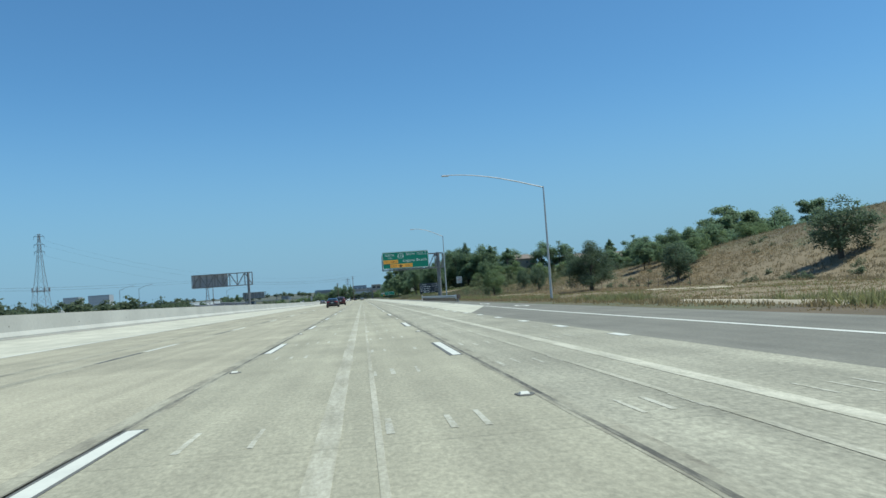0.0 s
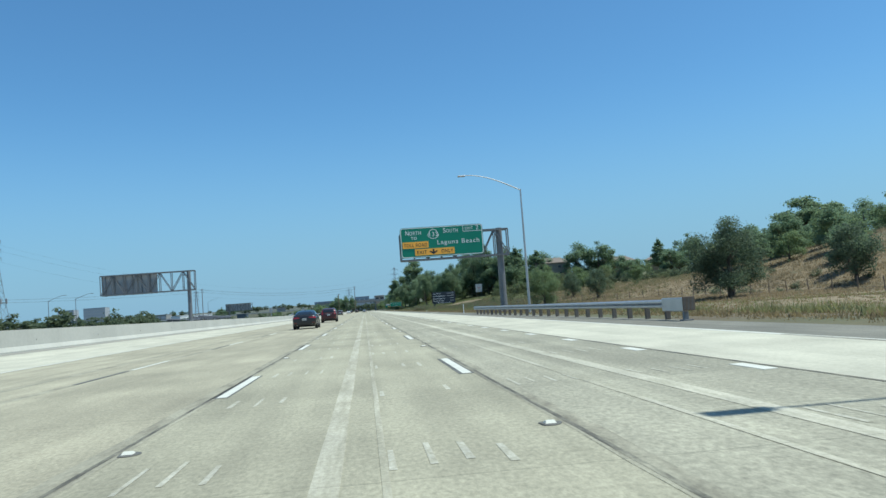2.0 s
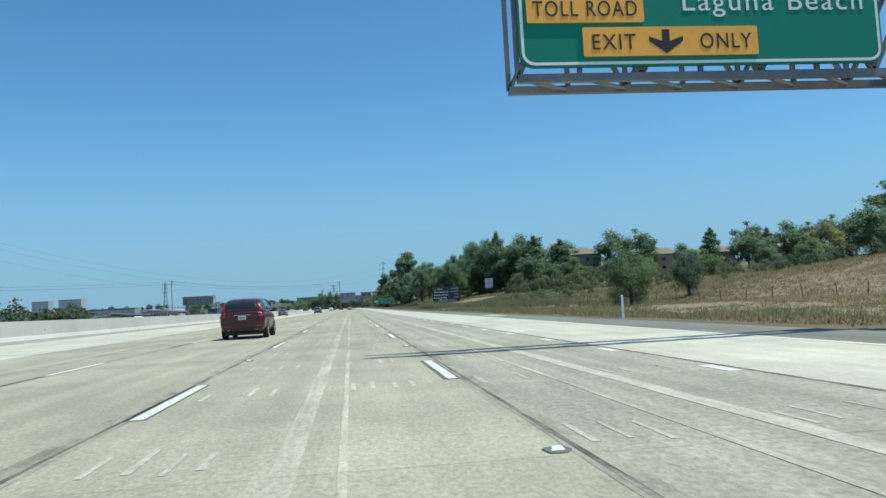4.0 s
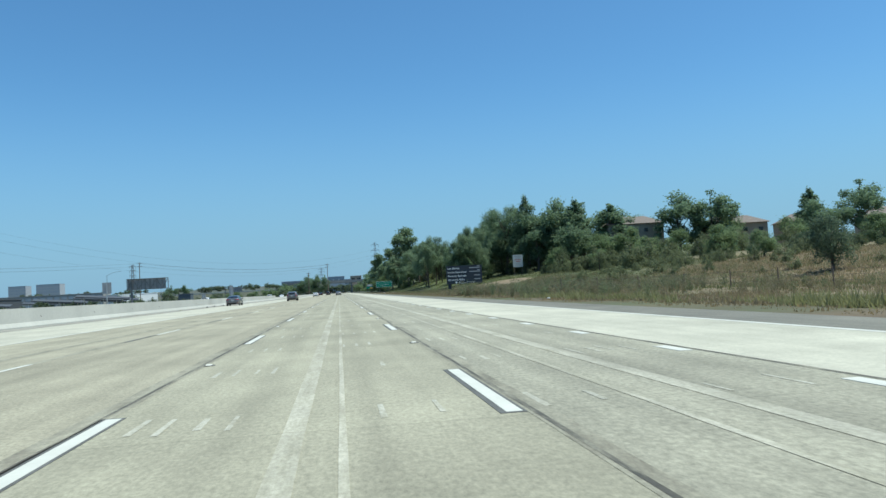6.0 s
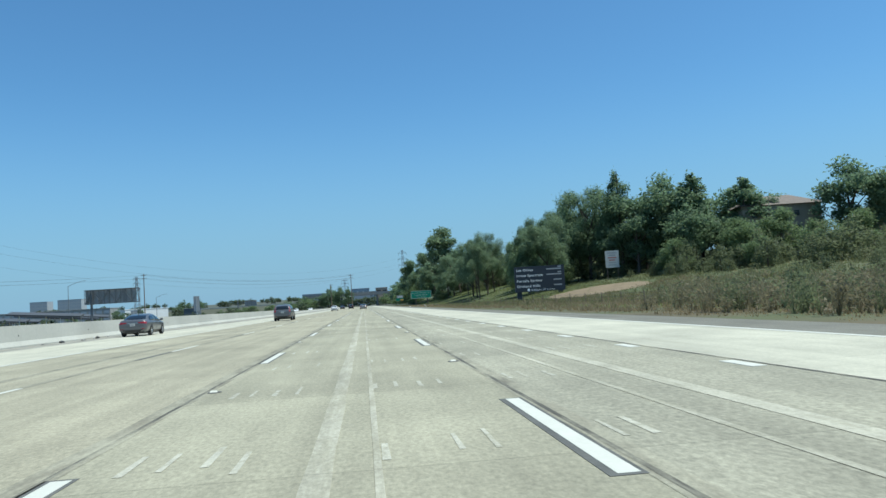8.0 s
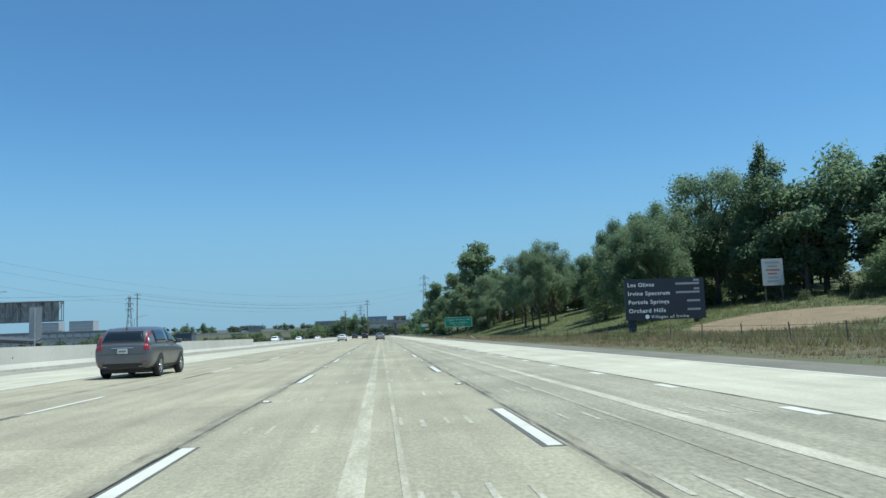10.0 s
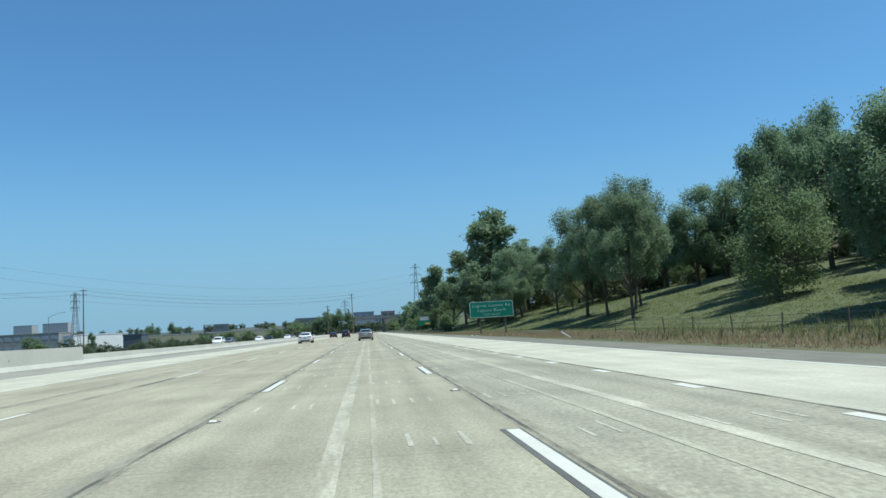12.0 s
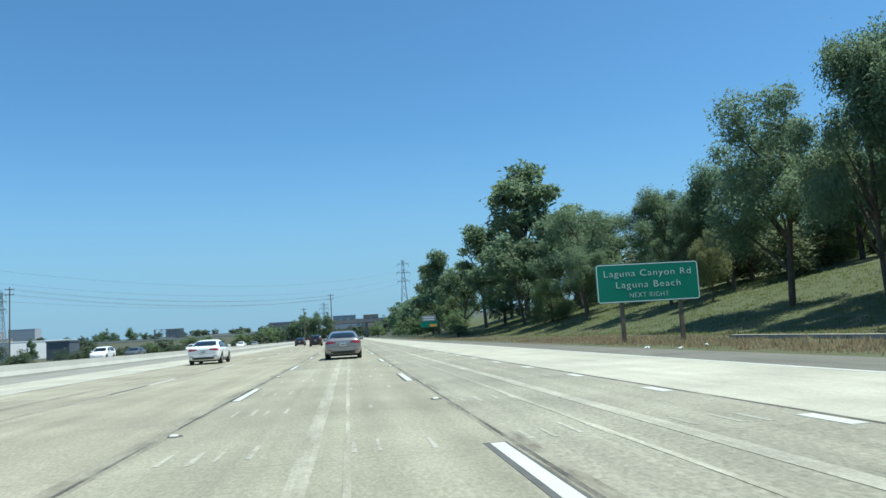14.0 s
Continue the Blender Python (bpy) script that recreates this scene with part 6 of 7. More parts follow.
def wood_pole(x, y, top, label, arms=2):
    z0 = land(x, y) - 0.6
    th = thing("utility_pole", label, "utility pole", pose(x, y, z0), "utility poles")
    bm = bmesh.new()
    tube(bm, [(0, 0, 0), (0, 0, top - z0)], [0.36, 0.24], 8)
    part("pole", bm, M_WOOD, th, "brown wooden pole")
    for k in range(arms):
        part("cross_arm", boxed(0, 0, top - z0 - 1.0 - 2.2 * k, 3.6, 0.26, 0.28), M_WOOD, th)
        for e in (-1.6, 0, 1.6):
            part("insulator", boxed(e, 0, top - z0 - 0.7 - 2.2 * k, 0.16, 0.16, 0.4, 0.03), M_STEEL_DARK, th)
    return th


wood_pole(-143.1, 770.0, 30.9, "tall brown utility pole with cross arms")
wood_pole(-9.3, 893.0, 27.7, "tall utility pole ahead beside the freeway")
wood_pole(-28.0, 935.0, 21.7, "shorter utility pole among trees", 1)
for dz, dx in ((-1.0, 1.6), (-1.0, -1.6), (-3.2, 1.6), (-3.2, -1.6)):
    bm = bmesh.new()
    a, b = Vector((-143.1 + dx, 770.0, 30.9 + dz)), Vector((-9.3 + dx, 893.0, 27.7 + dz))
    c = Vector((-420.0 + dx, 640.0, 40.0 + dz))
    for p, q in ((a, b), (c, a)):
        pts = [p.lerp(q, k / 14) - Vector((0, 0, 4.5 * 4 * (k / 14) * (1 - k / 14))) for k in range(15)]
        tube(bm, pts, [0.036] * 15, 4)
    tagged(part("power_line", bm, M_WIRE), "thin dark power line between tall poles", "cable", "power lines")
for dz, dx in ((0.0, 0.0), (-4.0, 3.0), (-8.0, -3.0)):
    bm = bmesh.new()
    p, q = Vector((-190.7 + dx, 486.0, 50.0 + dz)), Vector((33.3 + dx, 863.0, 37.5 + dz))
    tube(bm, [p.lerp(q, k / 18) - Vector((0, 0, 80.0 * (k / 18) * (1 - k / 18))) for k in range(19)], [0.022] * 19, 4)
    tagged(part("power_line", bm, M_WIRE), "thin dark high-voltage line between lattice towers", "cable", "power lines")


# ---- buildings beyond the median ----
def block(name, x, y, w, d, h, mat, label, rows=0, turn=0.0, win=M_WINDOW, base=None):
    z0 = land(x, y) - 0.3 if base is None else base
    th = thing(name, label, "building", pose(x, y, z0, 0, 0, turn), "buildings beyond the freeway")
    wall = part("wall", boxed(0, 0, h / 2, w, d, h, 0.05), mat, th)
    part("parapet", boxed(0, 0, h + 0.2, w + 0.4, d + 0.4, 0.5, 0.05), mat, th)
    for r in range(rows):
        z = h * (r + 0.55) / rows
        n = max(2, int(w / 6))
        for k in range(n):
            px = -w / 2 + w * (k + 0.5) / n
            wn_ = part("window", boxed(px, -d / 2 - 0.02, z, w / n * 0.72, 0.12, h / rows * 0.42), M_TRIM if win == M_WINDOW else win, wall)
            part("pane", boxed(px, -d / 2 - 0.06, z, w / n * 0.66, 0.08, h / rows * 0.36), win, wn_)
    return th


block("office_building", -250, 640, 34, 20, 9, M_BLD, "low beige office block behind trees", 2)
block("office_building", -190, 545, 36, 24, 5.6, M_BRIDGE, "low beige office building by the car park", 2)
block("office_building", -205, 600, 42, 24, 7.0, M_BLD, "pale flat-roofed office building", 2)
block("office_building", -640, 1250, 60, 40, 46, M_BLD_DARK, "distant blue-grey office tower", 6)
block("warehouse", -182, 903.6, 35, 24, 10.2, M_WHITEWALL, "long white warehouse wall", 0, 35)
block("office_building", -264, 932, 104, 24, 13.2, M_BRIDGE, "long low grey office block with bands of dark windows", 2, win=M_BLD_DARK)
# haze is put into the colours: pale walls, windows close in tone
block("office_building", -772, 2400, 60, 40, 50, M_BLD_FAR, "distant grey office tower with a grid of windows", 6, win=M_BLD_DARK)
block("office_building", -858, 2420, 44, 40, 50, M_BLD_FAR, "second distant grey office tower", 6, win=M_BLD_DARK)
block("office_building", -330, 700, 40, 24, 14, M_BLD, "pale office block far off", 3)
block("warehouse", -98.6, 704, 7.6, 10, 6.3, M_SHED, "dark blue-grey boxy shed", 0)
block("warehouse", -120, 455, 24, 20, 5.5, M_CANOPY, "dark roofed shed by the car park", 0)

for x, y in ((-66, 412), (-73, 432), (-82, 424), (-88, 446), (-75, 458), (-95, 464), (-84, 478), (-103, 484), (-92, 500), (-116, 506), (-98, 412), (-126, 480)):
    cp = thing("carport", "dark sloped carport roof on thin white posts", "carport", pose(x, y, land(x, y), 0, 0, 12), "carports in the car park")
    bm = boxed(0, 0, 0, 14, 5.2, 0.3)
    bmesh.ops.transform(bm, matrix=pose(0, 0, 3.7, 6, 5, 0), verts=bm.verts)
    part("roof", bm, M_CANOPY, cp, "dark sloped roof")
    for e in (-5, 0, 5):
        part("post", boxed(e, 0, 1.75 - 0.044 * e, 0.16, 0.16, 3.8 - 0.088 * e), M_SIGNWHITE, cp)

# ---- overpass and buildings ahead ----
ov = thing("overpass", "long grey road overpass crossing the freeway ahead", "bridge")
# the dark concrete of deck, parapets and piers has shade painted in
part("deck", boxed(-9, 960, 11.0, 88, 14, 1.7, 0.1), M_DECK, ov, "concrete deck")
part("parapet", boxed(-9, 953.2, 12.4, 88, 0.35, 1.1), M_DECK, ov)
part("parapet", boxed(-9, 966.8, 12.4, 88, 0.35, 1.1), M_DECK, ov)
for x in (-19.5, 13):
    part("pier", boxed(x, 960, 5.0, 1.6, 9, 11.2, 0.2), M_DECK, ov, "concrete pier")
part("railing", boxed(-9, 953.2, 13.2, 88, 0.08, 0.08), M_STEEL_DARK, ov)
block("office_building", -2.4, 1090, 19, 20, 19.0, M_BLD_DARK, "low blue-grey building beyond the overpass", 2, win=M_GLASSWALL, base=0)
block("office_building", 11.2, 1094, 8, 18, 15.4, M_BLD_DARK, "lower blue-grey wing beyond the overpass", 2, win=M_GLASSWALL, base=0)
block("office_building", -50, 1060, 24, 22, 15.6, M_BLD_DARK, "blue-grey flat building beyond the overpass", 2, win=M_GLASSWALL, base=0)
# block with windows added where a tan hill slope shows between the trees
block("office_building", 21, 1120, 13, 18, 19.4, M_STUCCO, "tan block in place of a hill slope, half hidden by trees", 2, base=0)


def approach_ramp(x_in, x_out, z_in, z_out):
    """An earth bank that climbs to the end of the bridge, with sloping sides."""
    bm = bmesh.new()
    rings = []
    for k in range(13):
        f = k / 12
        x, z = x_in + (x_out - x_in) * f, z_in + (z_out - z_in) * f * f * (3 - 2 * f)
        wob = 0.5 * noise.noise(Vector((x * 0.05, 3.0, 0.0)))
        rings.append([bm.verts.new(p) for p in ((x, 946 - 1.9 * z, -1.5), (x, 952, z + wob * 0.3), (x, 968, z), (x, 974 + 1.9 * z, -1.5))])
    for p, q in zip(rings, rings[1:]):
        for i in range(3):
            bm.faces.new((p[i], p[i + 1], q[i + 1], q[i]))
    bm.faces.new(rings[0])
    bm.faces.new(rings[-1][::-1])
    bmesh.ops.recalc_face_normals(bm, faces=bm.faces)
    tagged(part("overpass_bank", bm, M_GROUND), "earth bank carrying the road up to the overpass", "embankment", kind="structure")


approach_ramp(-53, -330, 6.3, 6.3)
approach_ramp(35, 150, 10.2, 6.0)
rp = part("ramp_parapet", boxed(-191, 951.6, 6.75, 276, 0.35, 1.1), M_BARRIER)
tagged(rp, "long pale concrete parapet along the road bank", "parapet", kind="structure")


# ---- vehicles ----
def wheel(parent, x, y, r, outer):
    """A tyre with a five-spoke rim; outer is the side that looks out."""
    bm = bmesh.new()
    prof = [(-0.10, 0.62), (-0.11, 0.86), (-0.085, 0.985), (0.0, 1.0), (0.085, 0.985), (0.11, 0.86), (0.10, 0.62)]
    n, rings = 24, []
    for k in range(n):
        a = 2 * math.pi * k / n
        rings.append([bm.verts.new((px, math.cos(a) * r * pr, math.sin(a) * r * pr)) for px, pr in prof])
    for k in range(n):
        a, b = rings[k], rings[(k + 1) % n]
        for i in range(len(prof) - 1):
            bm.faces.new((a[i], a[i + 1], b[i + 1], b[i]))
    ty = part("wheel", bm, M_RUBBER, parent, "black tyre", smooth=True)
    ty.location = (x, y, r)
    bm = bmesh.new()
    bmesh.ops.create_cone(bm, cap_ends=True, segments=20, radius1=r * 0.16, radius2=r * 0.13, depth=0.06, matrix=pose(outer * 0.08, 0, 0, 0, 90, 0))
    for k in range(5):
        a = 2 * math.pi * k / 5
        box(bm, outer * 0.075, 0, r * 0.36, 0.03, r * 0.20, r * 0.52, Matrix.Rotation(a, 4, "X"))
    ring = bmesh.ops.create_circle(bm, segments=24, radius=r * 0.64, matrix=pose(outer * 0.095, 0, 0, 0, 90, 0))["verts"]
    ring2 = bmesh.ops.create_circle(bm, segments=24, radius=r * 0.55, matrix=pose(outer * 0.07, 0, 0, 0, 90, 0))["verts"]
    for k in range(24):
        bm.faces.new((ring[k], ring[(k + 1) % 24], ring2[(k + 1) % 24], ring2[k]))
    part("rim", bm, M_RIM, ty, "silver alloy rim")
    bm = bmesh.new()
    bmesh.ops.create_circle(bm, cap_ends=True, segments=20, radius=r * 0.63, matrix=pose(outer * 0.03, 0, 0, 0, 90, 0))
    part("brake_disc", bm, M_TRIM, ty)


from mathutils.bvhtree import BVHTree

M_PAINT_BLACK = car_paint("black_paint", (0.008, 0.009, 0.012))
M_PAINT_SILVER = car_paint("silver_paint", (0.31, 0.305, 0.295), 0.55)
M_PAINT_GREY = car_paint("grey_paint", (0.13, 0.135, 0.145), 0.4)
M_PAINT_WHITE = car_paint("white_paint", (0.78, 0.78, 0.77))
M_PAINT_RED = car_paint("dark_red_paint", (0.05, 0.008, 0.012), 0.2)

SEDAN = dict(L=4.78, W=1.84, H=1.45, wheel=0.335, axle=(-1.38, 1.42), belt=0.93,
             body=((-2.41, .70, .42, .74, .86), (-2.39, .80, .33, .80, .95), (-2.33, .875, .27, .86, 1.04), (-2.2, .91, .24, .89, 1.075), (-1.95, .93, .22, .91, 1.08), (-1.5, .94, .20, .92, 1.05),
                   (-.8, .94, .18, .92, .99), (0, .94, .18, .91, .96), (.8, .94, .18, .90, .96), (1.35, .935, .19, .88, .97), (1.9, .91, .21, .82, .88), (2.2, .84, .25, .72, .77), (2.38, .66, .34, .58, .62)),
             cabin=((-2.02, .80, .76, 1.03), (-1.55, .85, .70, 1.24), (-1.05, .87, .645, 1.40), (-.45, .88, .62, 1.455), (.15, .88, .62, 1.46), (.55, .87, .64, 1.38), (1.0, .86, .70, 1.16), (1.42, .84, .76, .95)),
             rear=((-1.93, .70), (-1.12, .56), "down"), front=((1.32, .70), (.62, .56), "down"), side=((-1.42, -.18), (-.10, .92)))
SUV = dict(L=4.6, W=1.84, H=1.68, wheel=0.36, axle=(-1.32, 1.36), belt=1.08,
           body=((-2.33, .72, .46, .84, 1.02), (-2.31, .82, .38, .94, 1.08), (-2.25, .89, .32, 1.02, 1.12), (-2.1, .92, .29, 1.05, 1.13), (-1.8, .935, .27, 1.06, 1.13), (-1.3, .94, .26, 1.06, 1.12),
                 (-.6, .94, .25, 1.05, 1.11), (0, .94, .25, 1.04, 1.10), (.8, .94, .25, 1.02, 1.08), (1.3, .93, .26, 1.0, 1.09), (1.85, .90, .28, .94, 1.02), (2.12, .83, .32, .84, .90), (2.30, .66, .42, .66, .70)),
           cabin=((-2.27, .84, .78, 1.10), (-2.20, .87, .74, 1.32), (-2.02, .88, .70, 1.56), (-1.6, .89, .68, 1.66), (-.6, .89, .68, 1.69), (.1, .89, .68, 1.68), (.5, .88, .70, 1.56), (.9, .87, .74, 1.30), (1.25, .85, .78, 1.08)),
           rear=((1.17, .66), (1.52, .56), "ahead"), front=((1.16, .70), (.52, .60), "down"), side=((-1.75, -.30), (-.22, .78)))


def loft_shell(rings_half):
    """A closed, mirrored shell through half sections, rounded by subdivision, as plain mesh data."""
    bm = bmesh.new()
    rings = []
    for y, half in rings_half:
        rings.append([bm.verts.new((x, y, z)) for x, z in half] + [bm.verts.new((-x, y, z)) for x, z in half[-2:0:-1]])
    n = len(rings[0])
    for a, b in zip(rings, rings[1:]):
        for k in range(n):
            bm.faces.new((a[k], a[(k + 1) % n], b[(k + 1) % n], b[k]))
    bm.faces.new(rings[0])
    bm.faces.new(rings[-1][::-1])
    bmesh.ops.recalc_face_normals(bm, faces=bm.faces)
    me = bpy.data.meshes.new("shell")
    bm.to_mesh(me)
    bm.free()
    tmp = bpy.data.objects.new("shell", me)
    scene.collection.objects.link(tmp)
    sub = tmp.modifiers.new("round", "SUBSURF")
    sub.levels = sub.render_levels = 2
    dg = bpy.context.evaluated_depsgraph_get()
    out = bpy.data.meshes.new_from_object(tmp.evaluated_get(dg))
    bpy.data.objects.remove(tmp)
    return out


def fitted(tree, rows_, way, lift=0.009, thick=0.03):
    """A panel that follows a shell: rows of points are cast along way onto it and lifted a little."""
    way = Vector(way).normalized()
    bm = bmesh.new()
    top, low = [], []
    for row in rows_:
        a, b = [], []
        for p in row:
            hit, nor, _, _ = tree.ray_cast(Vector(p) - way * 6, way)
            if hit is None:
                hit, nor, _, _ = tree.find_nearest(Vector(p))
            nor = nor if nor.dot(way) < 0 else -nor
            a.append(bm.verts.new(hit + nor * lift))
            b.append(bm.verts.new(hit - nor * thick))
        top.append(a)
        low.append(b)
    nr, nc = len(top), len(top[0])
    for i in range(nr - 1):
        for j in range(nc - 1):
            bm.faces.new((top[i][j], top[i][j + 1], top[i + 1][j + 1], top[i + 1][j]))
    edge = [(0, j) for j in range(nc)] + [(i, nc - 1) for i in range(1, nr)] + [(nr - 1, j) for j in range(nc - 2, -1, -1)] + [(i, 0) for i in range(nr - 2, 0, -1)]
    for (i, j), (k, m_) in zip(edge, edge[1:] + edge[:1]):
        bm.faces.new((top[i][j], low[i][j], low[k][m_], top[k][m_]))
    bmesh.ops.recalc_face_normals(bm, faces=bm.faces)
    return bm


def car(name, shape, paint, label, m, lamp="wedge", group="cars on the freeway", spoiler=False, brake=M_LAMP_RED):
    th = thing(name, label, "car", m, group)
    body_rings = []
    for y, w, zb, zs, zt in shape["body"]:
        body_rings.append((y, [(0, zb), (w * 0.70, zb), (w * 0.93, zb + 0.05), (w, (zb + zs) / 2), (w * 0.995, zs - 0.05), (w * 0.96, zs), (w * 0.86, zt), (w * 0.5, zt + 0.012), (0, zt + 0.02)]))
    bme = loft_shell(body_rings)
    cab_rings = []
    for y, wb, wt, zr in shape["cabin"]:
        zb = shape["belt"]
        cab_rings.append((y, [(0, zb - 0.1), (wb, zb - 0.1), (wb, zb), ((wb + wt) / 2 + 0.035, (zb + zr) / 2), (wt, zr - 0.035), (wt * 0.82, zr - 0.005), (wt * 0.45, zr + 0.008), (0, zr + 0.01)]))
    cme = loft_shell(cab_rings)
    both = BVHTree.FromPolygons([v.co.copy() for v in bme.vertices], [p.vertices[:] for p in bme.polygons])
    ctree = BVHTree.FromPolygons([v.co.copy() for v in cme.vertices], [p.vertices[:] for p in cme.polygons])
    mesh_part("body", bme, paint, th, "painted body shell", smooth=True)
    mesh_part("cabin", cme, paint, th, "roof and pillars", smooth=True)

    def strip(a, b, n):
        return [a + (b - a) * k / n for k in range(n + 1)]

    def glass(name_, rows_, way, lab):
        part(name_, fitted(ctree, rows_, way, 0.006, 0.02), M_GLASS_CAR, th, lab, smooth=True)

    (p0, w0), (p1, w1), kind = shape["rear"]
    if kind == "down":
        glass("rear_window", [[(x * (w0 + (w1 - w0) * k / 6), p0 + (p1 - p0) * k / 6, 1.2) for x in strip(-1, 1, 10)] for k in range(7)], (0, 0, -1), "dark sloping rear window")
    else:
        glass("rear_window", [[(x * (w0 + (w1 - w0) * k / 5), -2.2, p0 + (p1 - p0) * k / 5) for x in strip(-1, 1, 10)] for k in range(6)], (0, 1, 0), "dark upright rear window")
    (p0, w0), (p1, w1), _ = shape["front"]
    glass("windscreen", [[(x * (w0 + (w1 - w0) * k / 6), p0 + (p1 - p0) * k / 6, 1.2) for x in strip(-1, 1, 10)] for k in range(7)], (0, 0, -1), "windscreen")

    def roof(y):
        return lerp_table([(c[0], c[3]) for c in shape["cabin"]], y)

    for s in (1, -1):
        for ya, yb in shape["side"]:
            rows_ = []
            for k in range(5):
                f = k / 4
                rows_.append([(s, y, shape["belt"] + 0.05 + max(0.02, roof(y) - 0.11 - shape["belt"] - 0.05) * f) for y in strip(ya, yb, 6)])
            glass("side_window", rows_, (-s, 0, 0), "dark side window")
    yb, _, zb, _, zt = shape["body"][1]
    zl = zt - 0.07
    for s in (1, -1):
        if lamp == "tall":
            rows_ = [[(s * (0.66 + 0.17 * u), -2, zl - 0.10 + (0.50 - 0.04 * u) * v) for u in strip(0, 1, 4)] for v in strip(0, 1, 8)]
            tl = fitted(both, rows_[:5], (0, 1, 0), 0.012)
            part("tail_lamp", tl, M_LAMP_RED, th, "tall red tail lamp")
            part("tail_lamp", fitted(ctree, [[(s * (0.70 + 0.06 * u), -2, 1.12 + 0.36 * v) for u in strip(0, 1, 3)] for v in strip(0, 1, 6)], (0, 1, 0), 0.012), M_LAMP_RED, th, "tall red tail lamp")
        else:
            rows_ = [[(s * (0.36 + 0.50 * u), -2, zl - 0.035 - 0.055 * u + (0.07 + 0.085 * u) * v) for u in strip(0, 1, 8)] for v in strip(0, 1, 3)]
            part("tail_lamp", fitted(both, rows_, (0, 1, 0), 0.012), brake if s > 0 else M_LAMP_RED, th, "red wedge-shaped tail lamp")
        cy = shape["cabin"][-1][0] - 0.52
        part("mirror", boxed(s * 1.01, cy, shape["belt"] + 0.09, 0.20, 0.11, 0.15, 0.04, 3), paint, th, "door mirror")
        part("mirror_arm", boxed(s * 0.90, cy + 0.02, shape["belt"] + 0.05, 0.12, 0.06, 0.05, 0.015), M_TRIM, th)
        zh = shape["belt"] - 0.09
        for ya in (-0.78, 0.30):
            part("door_handle", fitted(both, [[(s, ya + 0.20 * u, zh + 0.032 * v) for u in (0, 0.5, 1)] for v in (0, 1)], (-s, 0, 0), 0.025), M_RIM if paint != M_PAINT_BLACK else M_TRIM, th)
        for ya in (-1.12, -0.12, 0.95):
            part("door_gap", fitted(both, [[(s, ya + 0.012 * u, 0.34 + (zh - 0.34) * v) for u in (0, 1)] for v in strip(0, 1, 6)], (-s, 0, 0), 0.002, 0.01), M_TRIM, th)
        part("sill", fitted(both, [[(s, -0.95 + 1.95 * u, zb - 0.05 + 0.07 * v) for u in strip(0, 1, 6)] for v in (0, 1)], (-s, 0, 0), 0.012), M_TRIM, th)
        for ya in shape["axle"]:
            wheel(th, s * (shape["W"] / 2 - 0.085), ya, shape["wheel"], s)
            n = 22
            ro = shape["wheel"] + 0.065
            rows_ = []
            for rr in (0.0, 0.5, 1.0):
                rows_.append([(s, ya + ro * rr * math.cos(a), max(0.20, shape["wheel"] + 0.01 + ro * rr * math.sin(a))) for a in (math.pi * k / n for k in range(n + 1))])
            part("wheel_arch", fitted(both, rows_, (-s, 0, 0), 0.004, 0.02), M_TRIM, th, "dark wheel arch")
    part("rear_valance", fitted(both, [[(x, -2, zb - 0.02 + 0.13 * v) for x in strip(-0.62, 0.62, 8)] for v in strip(0, 1, 3)], (0, 1, 0), 0.010), M_TRIM, th, "dark lower bumper")
    zp = zl - 0.13
    pl = part("number_plate", fitted(both, [[(x, -2, zp - 0.075 + 0.15 * v) for x in (-0.155, 0, 0.155)] for v in (0, 0.5, 1)], (0, 1, 0), 0.016), M_PLATE, th, "pale number plate with a plain bar")
    part("plate_bar", fitted(both, [[(x, -2, zp - 0.03 + 0.06 * v) for x in (-0.12, 0.12)] for v in (0, 1)], (0, 1, 0), 0.020, 0.0), M_STEEL_DARK, pl)
    part("trim_strip", fitted(both, [[(x, -2, zl - 0.035 + 0.022 * v) for x in strip(-0.34, 0.34, 4)] for v in (0, 1)], (0, 1, 0), 0.016), M_TRIM if paint == M_PAINT_BLACK else M_RIM, th, "trim strip above the plate")
    part("bumper_gap", fitted(both, [[(x, -2, zl - 0.235 + 0.014 * v) for x in strip(-0.83, 0.83, 14)] for v in (0, 1)], (0, 1, 0), 0.002, 0.01), M_TRIM, th)
    part("boot_gap", fitted(both, [[(x, -2.26, 1.2 + 0 * v) if v else (x, -2.272, 1.2) for x in strip(-0.72, 0.72, 8)] for v in (0, 1)], (0, 0, -1), 0.002, 0.01), M_TRIM, th)
    for s in (1, -1):
        part("reflector", fitted(both, [[(s * (0.56 + 0.20 * u), -2, zb + 0.14 + 0.035 * v) for u in strip(0, 1, 3)] for v in (0, 1)], (0, 1, 0), 0.008), M_LAMP_RED if paint != M_PAINT_WHITE else M_TRIM, th)
        part("exhaust", boxed(s * 0.55, yb + 0.06, zb + 0.02, 0.12, 0.12, 0.05, 0.015), M_RIM, th)
    part("underbody", boxed(0, 0, 0.25, 1.5, shape["L"] - 0.7, 0.16), M_TRIM, th, "dark underbody")
    part("antenna_fin", boxed(0, shape["cabin"][2][0] + 0.15, roof(shape["cabin"][2][0] + 0.15) + 0.03, 0.03, 0.15, 0.07, 0.01), paint, th)
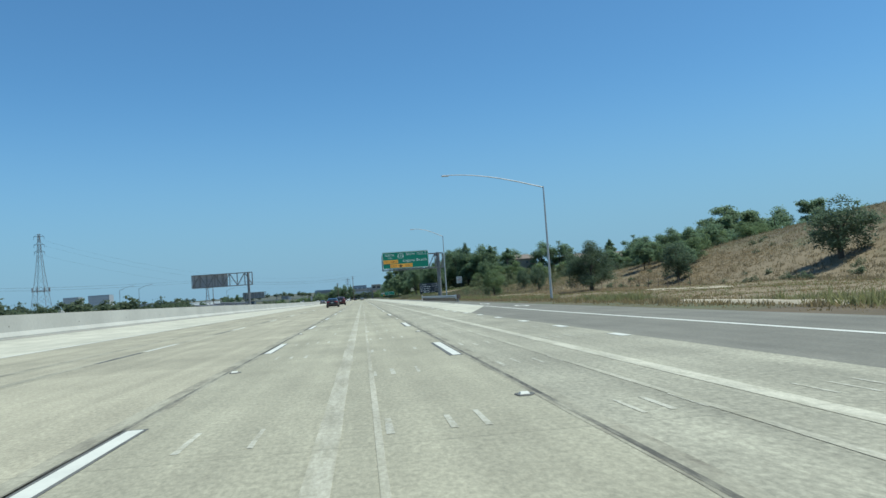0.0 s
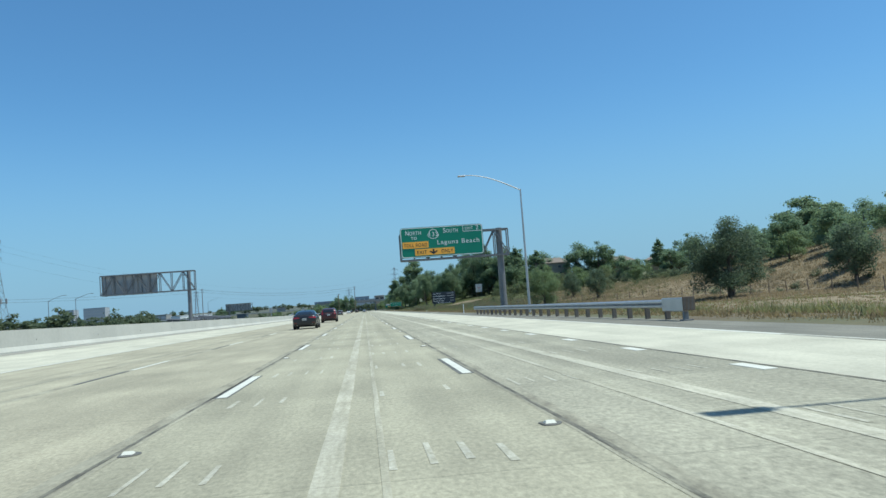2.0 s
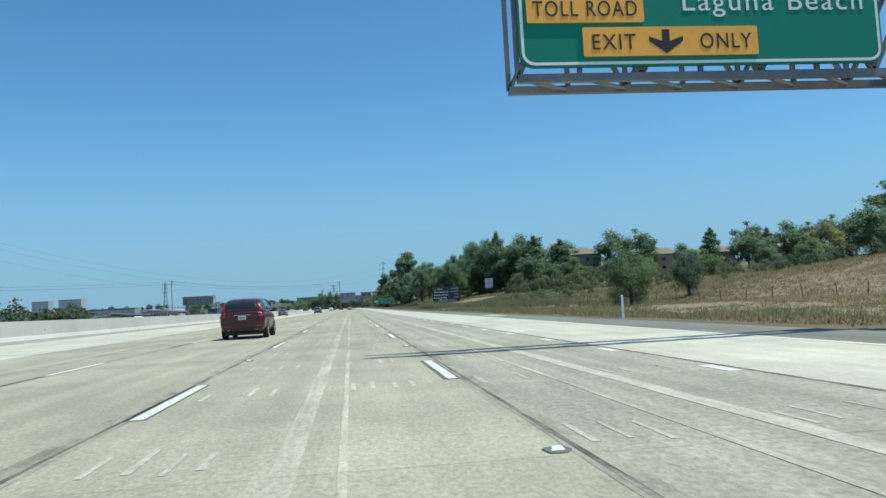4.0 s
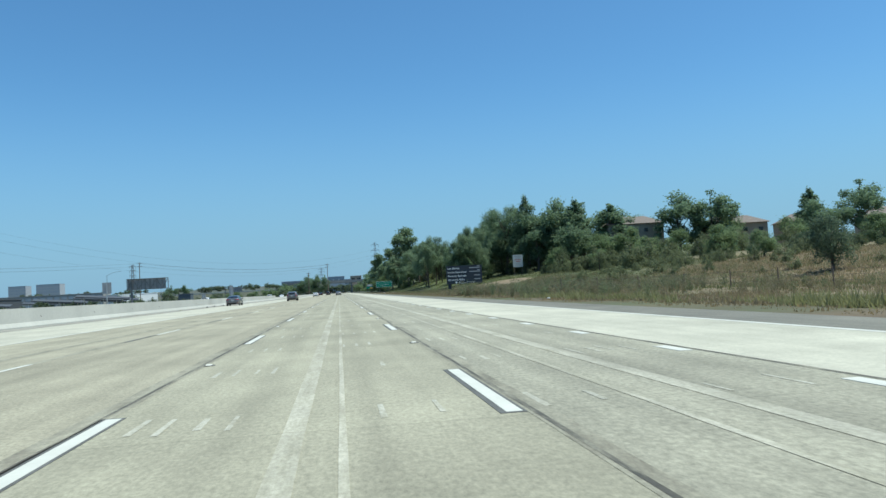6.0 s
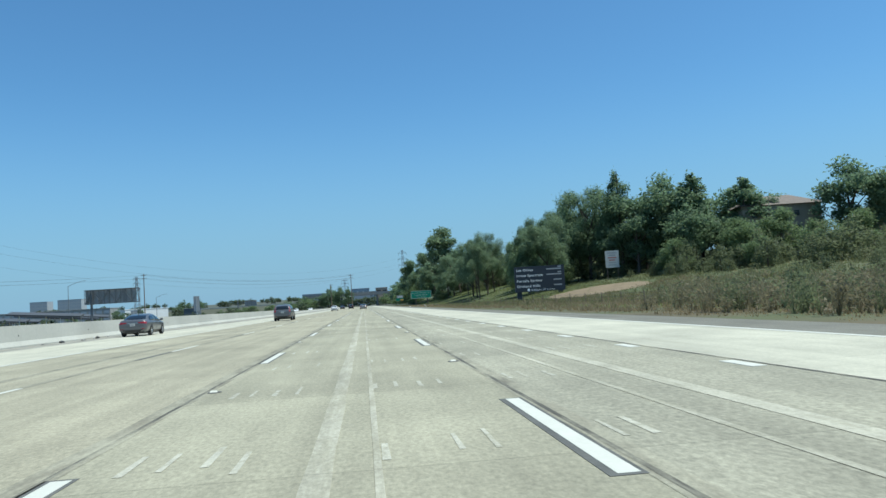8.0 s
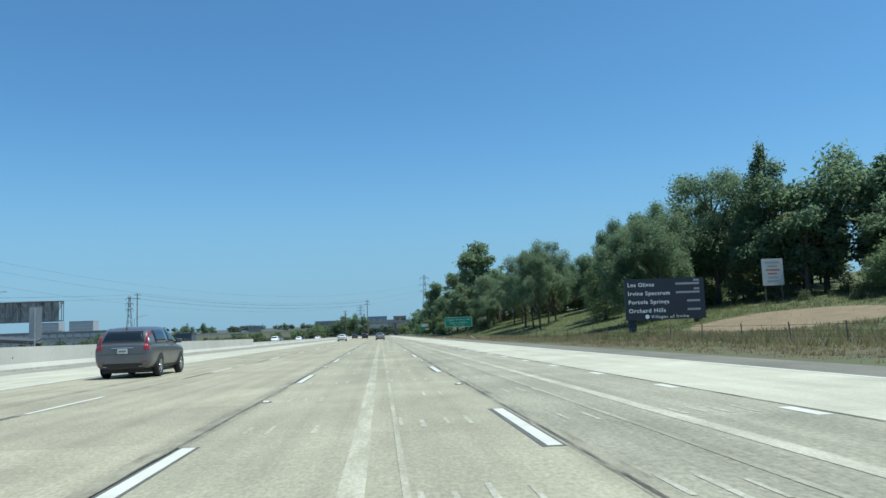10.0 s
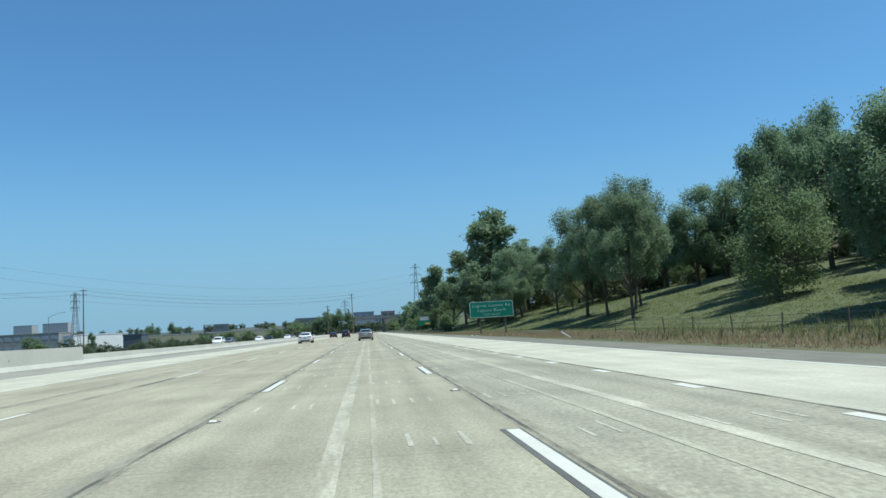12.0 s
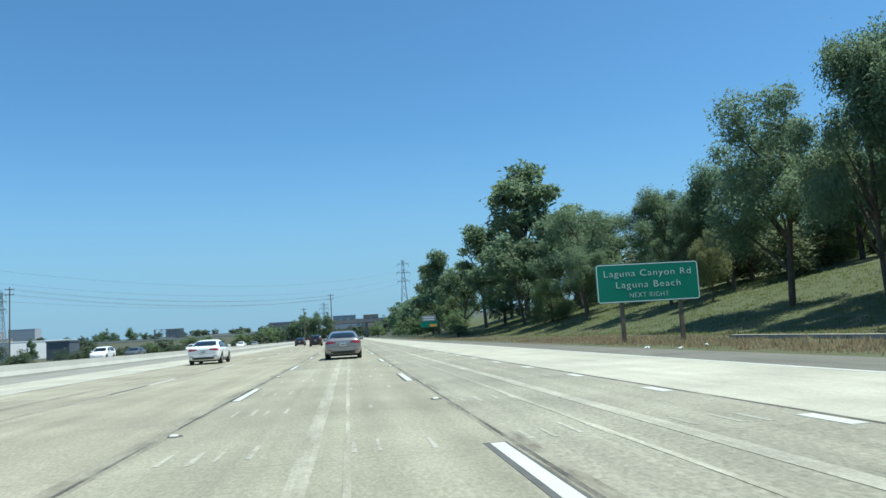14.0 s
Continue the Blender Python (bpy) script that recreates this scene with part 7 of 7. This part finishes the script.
    if spoiler:
        part("boot_lip", fitted(both, [[(x, -2.25 + 0.08 * v, 1.2) for x in strip(-0.66, 0.66, 8)] for v in (0, 1)], (0, 0, -1), 0.035, 0.01), paint, th)
    return th


car("silver_sedan", SEDAN, M_PAINT_SILVER, "silver four-door sedan in the middle lane", pose(0.11, 460.1, 0))
car("black_sedan", SEDAN, M_PAINT_BLACK, "shiny black four-door sedan with red tail lamps", pose(-4.34, 121.4, 0), spoiler=True)
car("dark_red_crossover", SUV, M_PAINT_RED, "dark red crossover with tall tail lamps", pose(-3.95, 153.0, 0), lamp="tall")
car("grey_sedan", SEDAN, M_PAINT_GREY, "grey sedan in the pale lane beside the barrier", pose(-14.65, 296.1, 0))
car("white_sedan", SEDAN, M_PAINT_WHITE, "clean white four-door sedan with tinted windows", pose(-8.1, 467.2, 0))
car("black_crossover", SUV, M_PAINT_BLACK, "black crossover further ahead in the next lane", pose(-4.6, 539.5, 0), lamp="tall")
car("dark_crossover", SUV, M_PAINT_GREY, "dark grey crossover among the cars ahead", pose(-8.1, 325.4, 0), lamp="tall")
car("dark_sedan", SEDAN, M_PAINT_BLACK, "dark sedan far ahead in the outer lane", pose(-8.6, 566.0, 0))
for x, y, p, lab in ((-26, 340, M_PAINT_WHITE, "white sedan on the opposite carriageway"),
                     (-27, 560, M_PAINT_WHITE, "white sedan far off beyond the barrier"), (-34, 250, M_PAINT_WHITE, "white sedan behind the median barrier"), (-30, 534, M_PAINT_GREY, "grey sedan in the far traffic beyond the barrier"),
                     (-24, 600, M_PAINT_WHITE, "white sedan in the far traffic beyond the barrier"), (-32, 622, M_PAINT_BLACK, "black sedan in the far traffic beyond the barrier"), (-28, 660, M_PAINT_SILVER, "silver sedan far off beyond the barrier")):
    car("oncoming_sedan", SEDAN, p, lab, pose(x, y, 0.02, 0, 0, 180), group="cars on the opposite lanes")
car("oncoming_crossover", SUV, M_PAINT_WHITE, "white crossover coming the other way behind the barrier", pose(-28.8, 515, 0.02, 0, 0, 180), lamp="tall", group="cars on the opposite lanes")
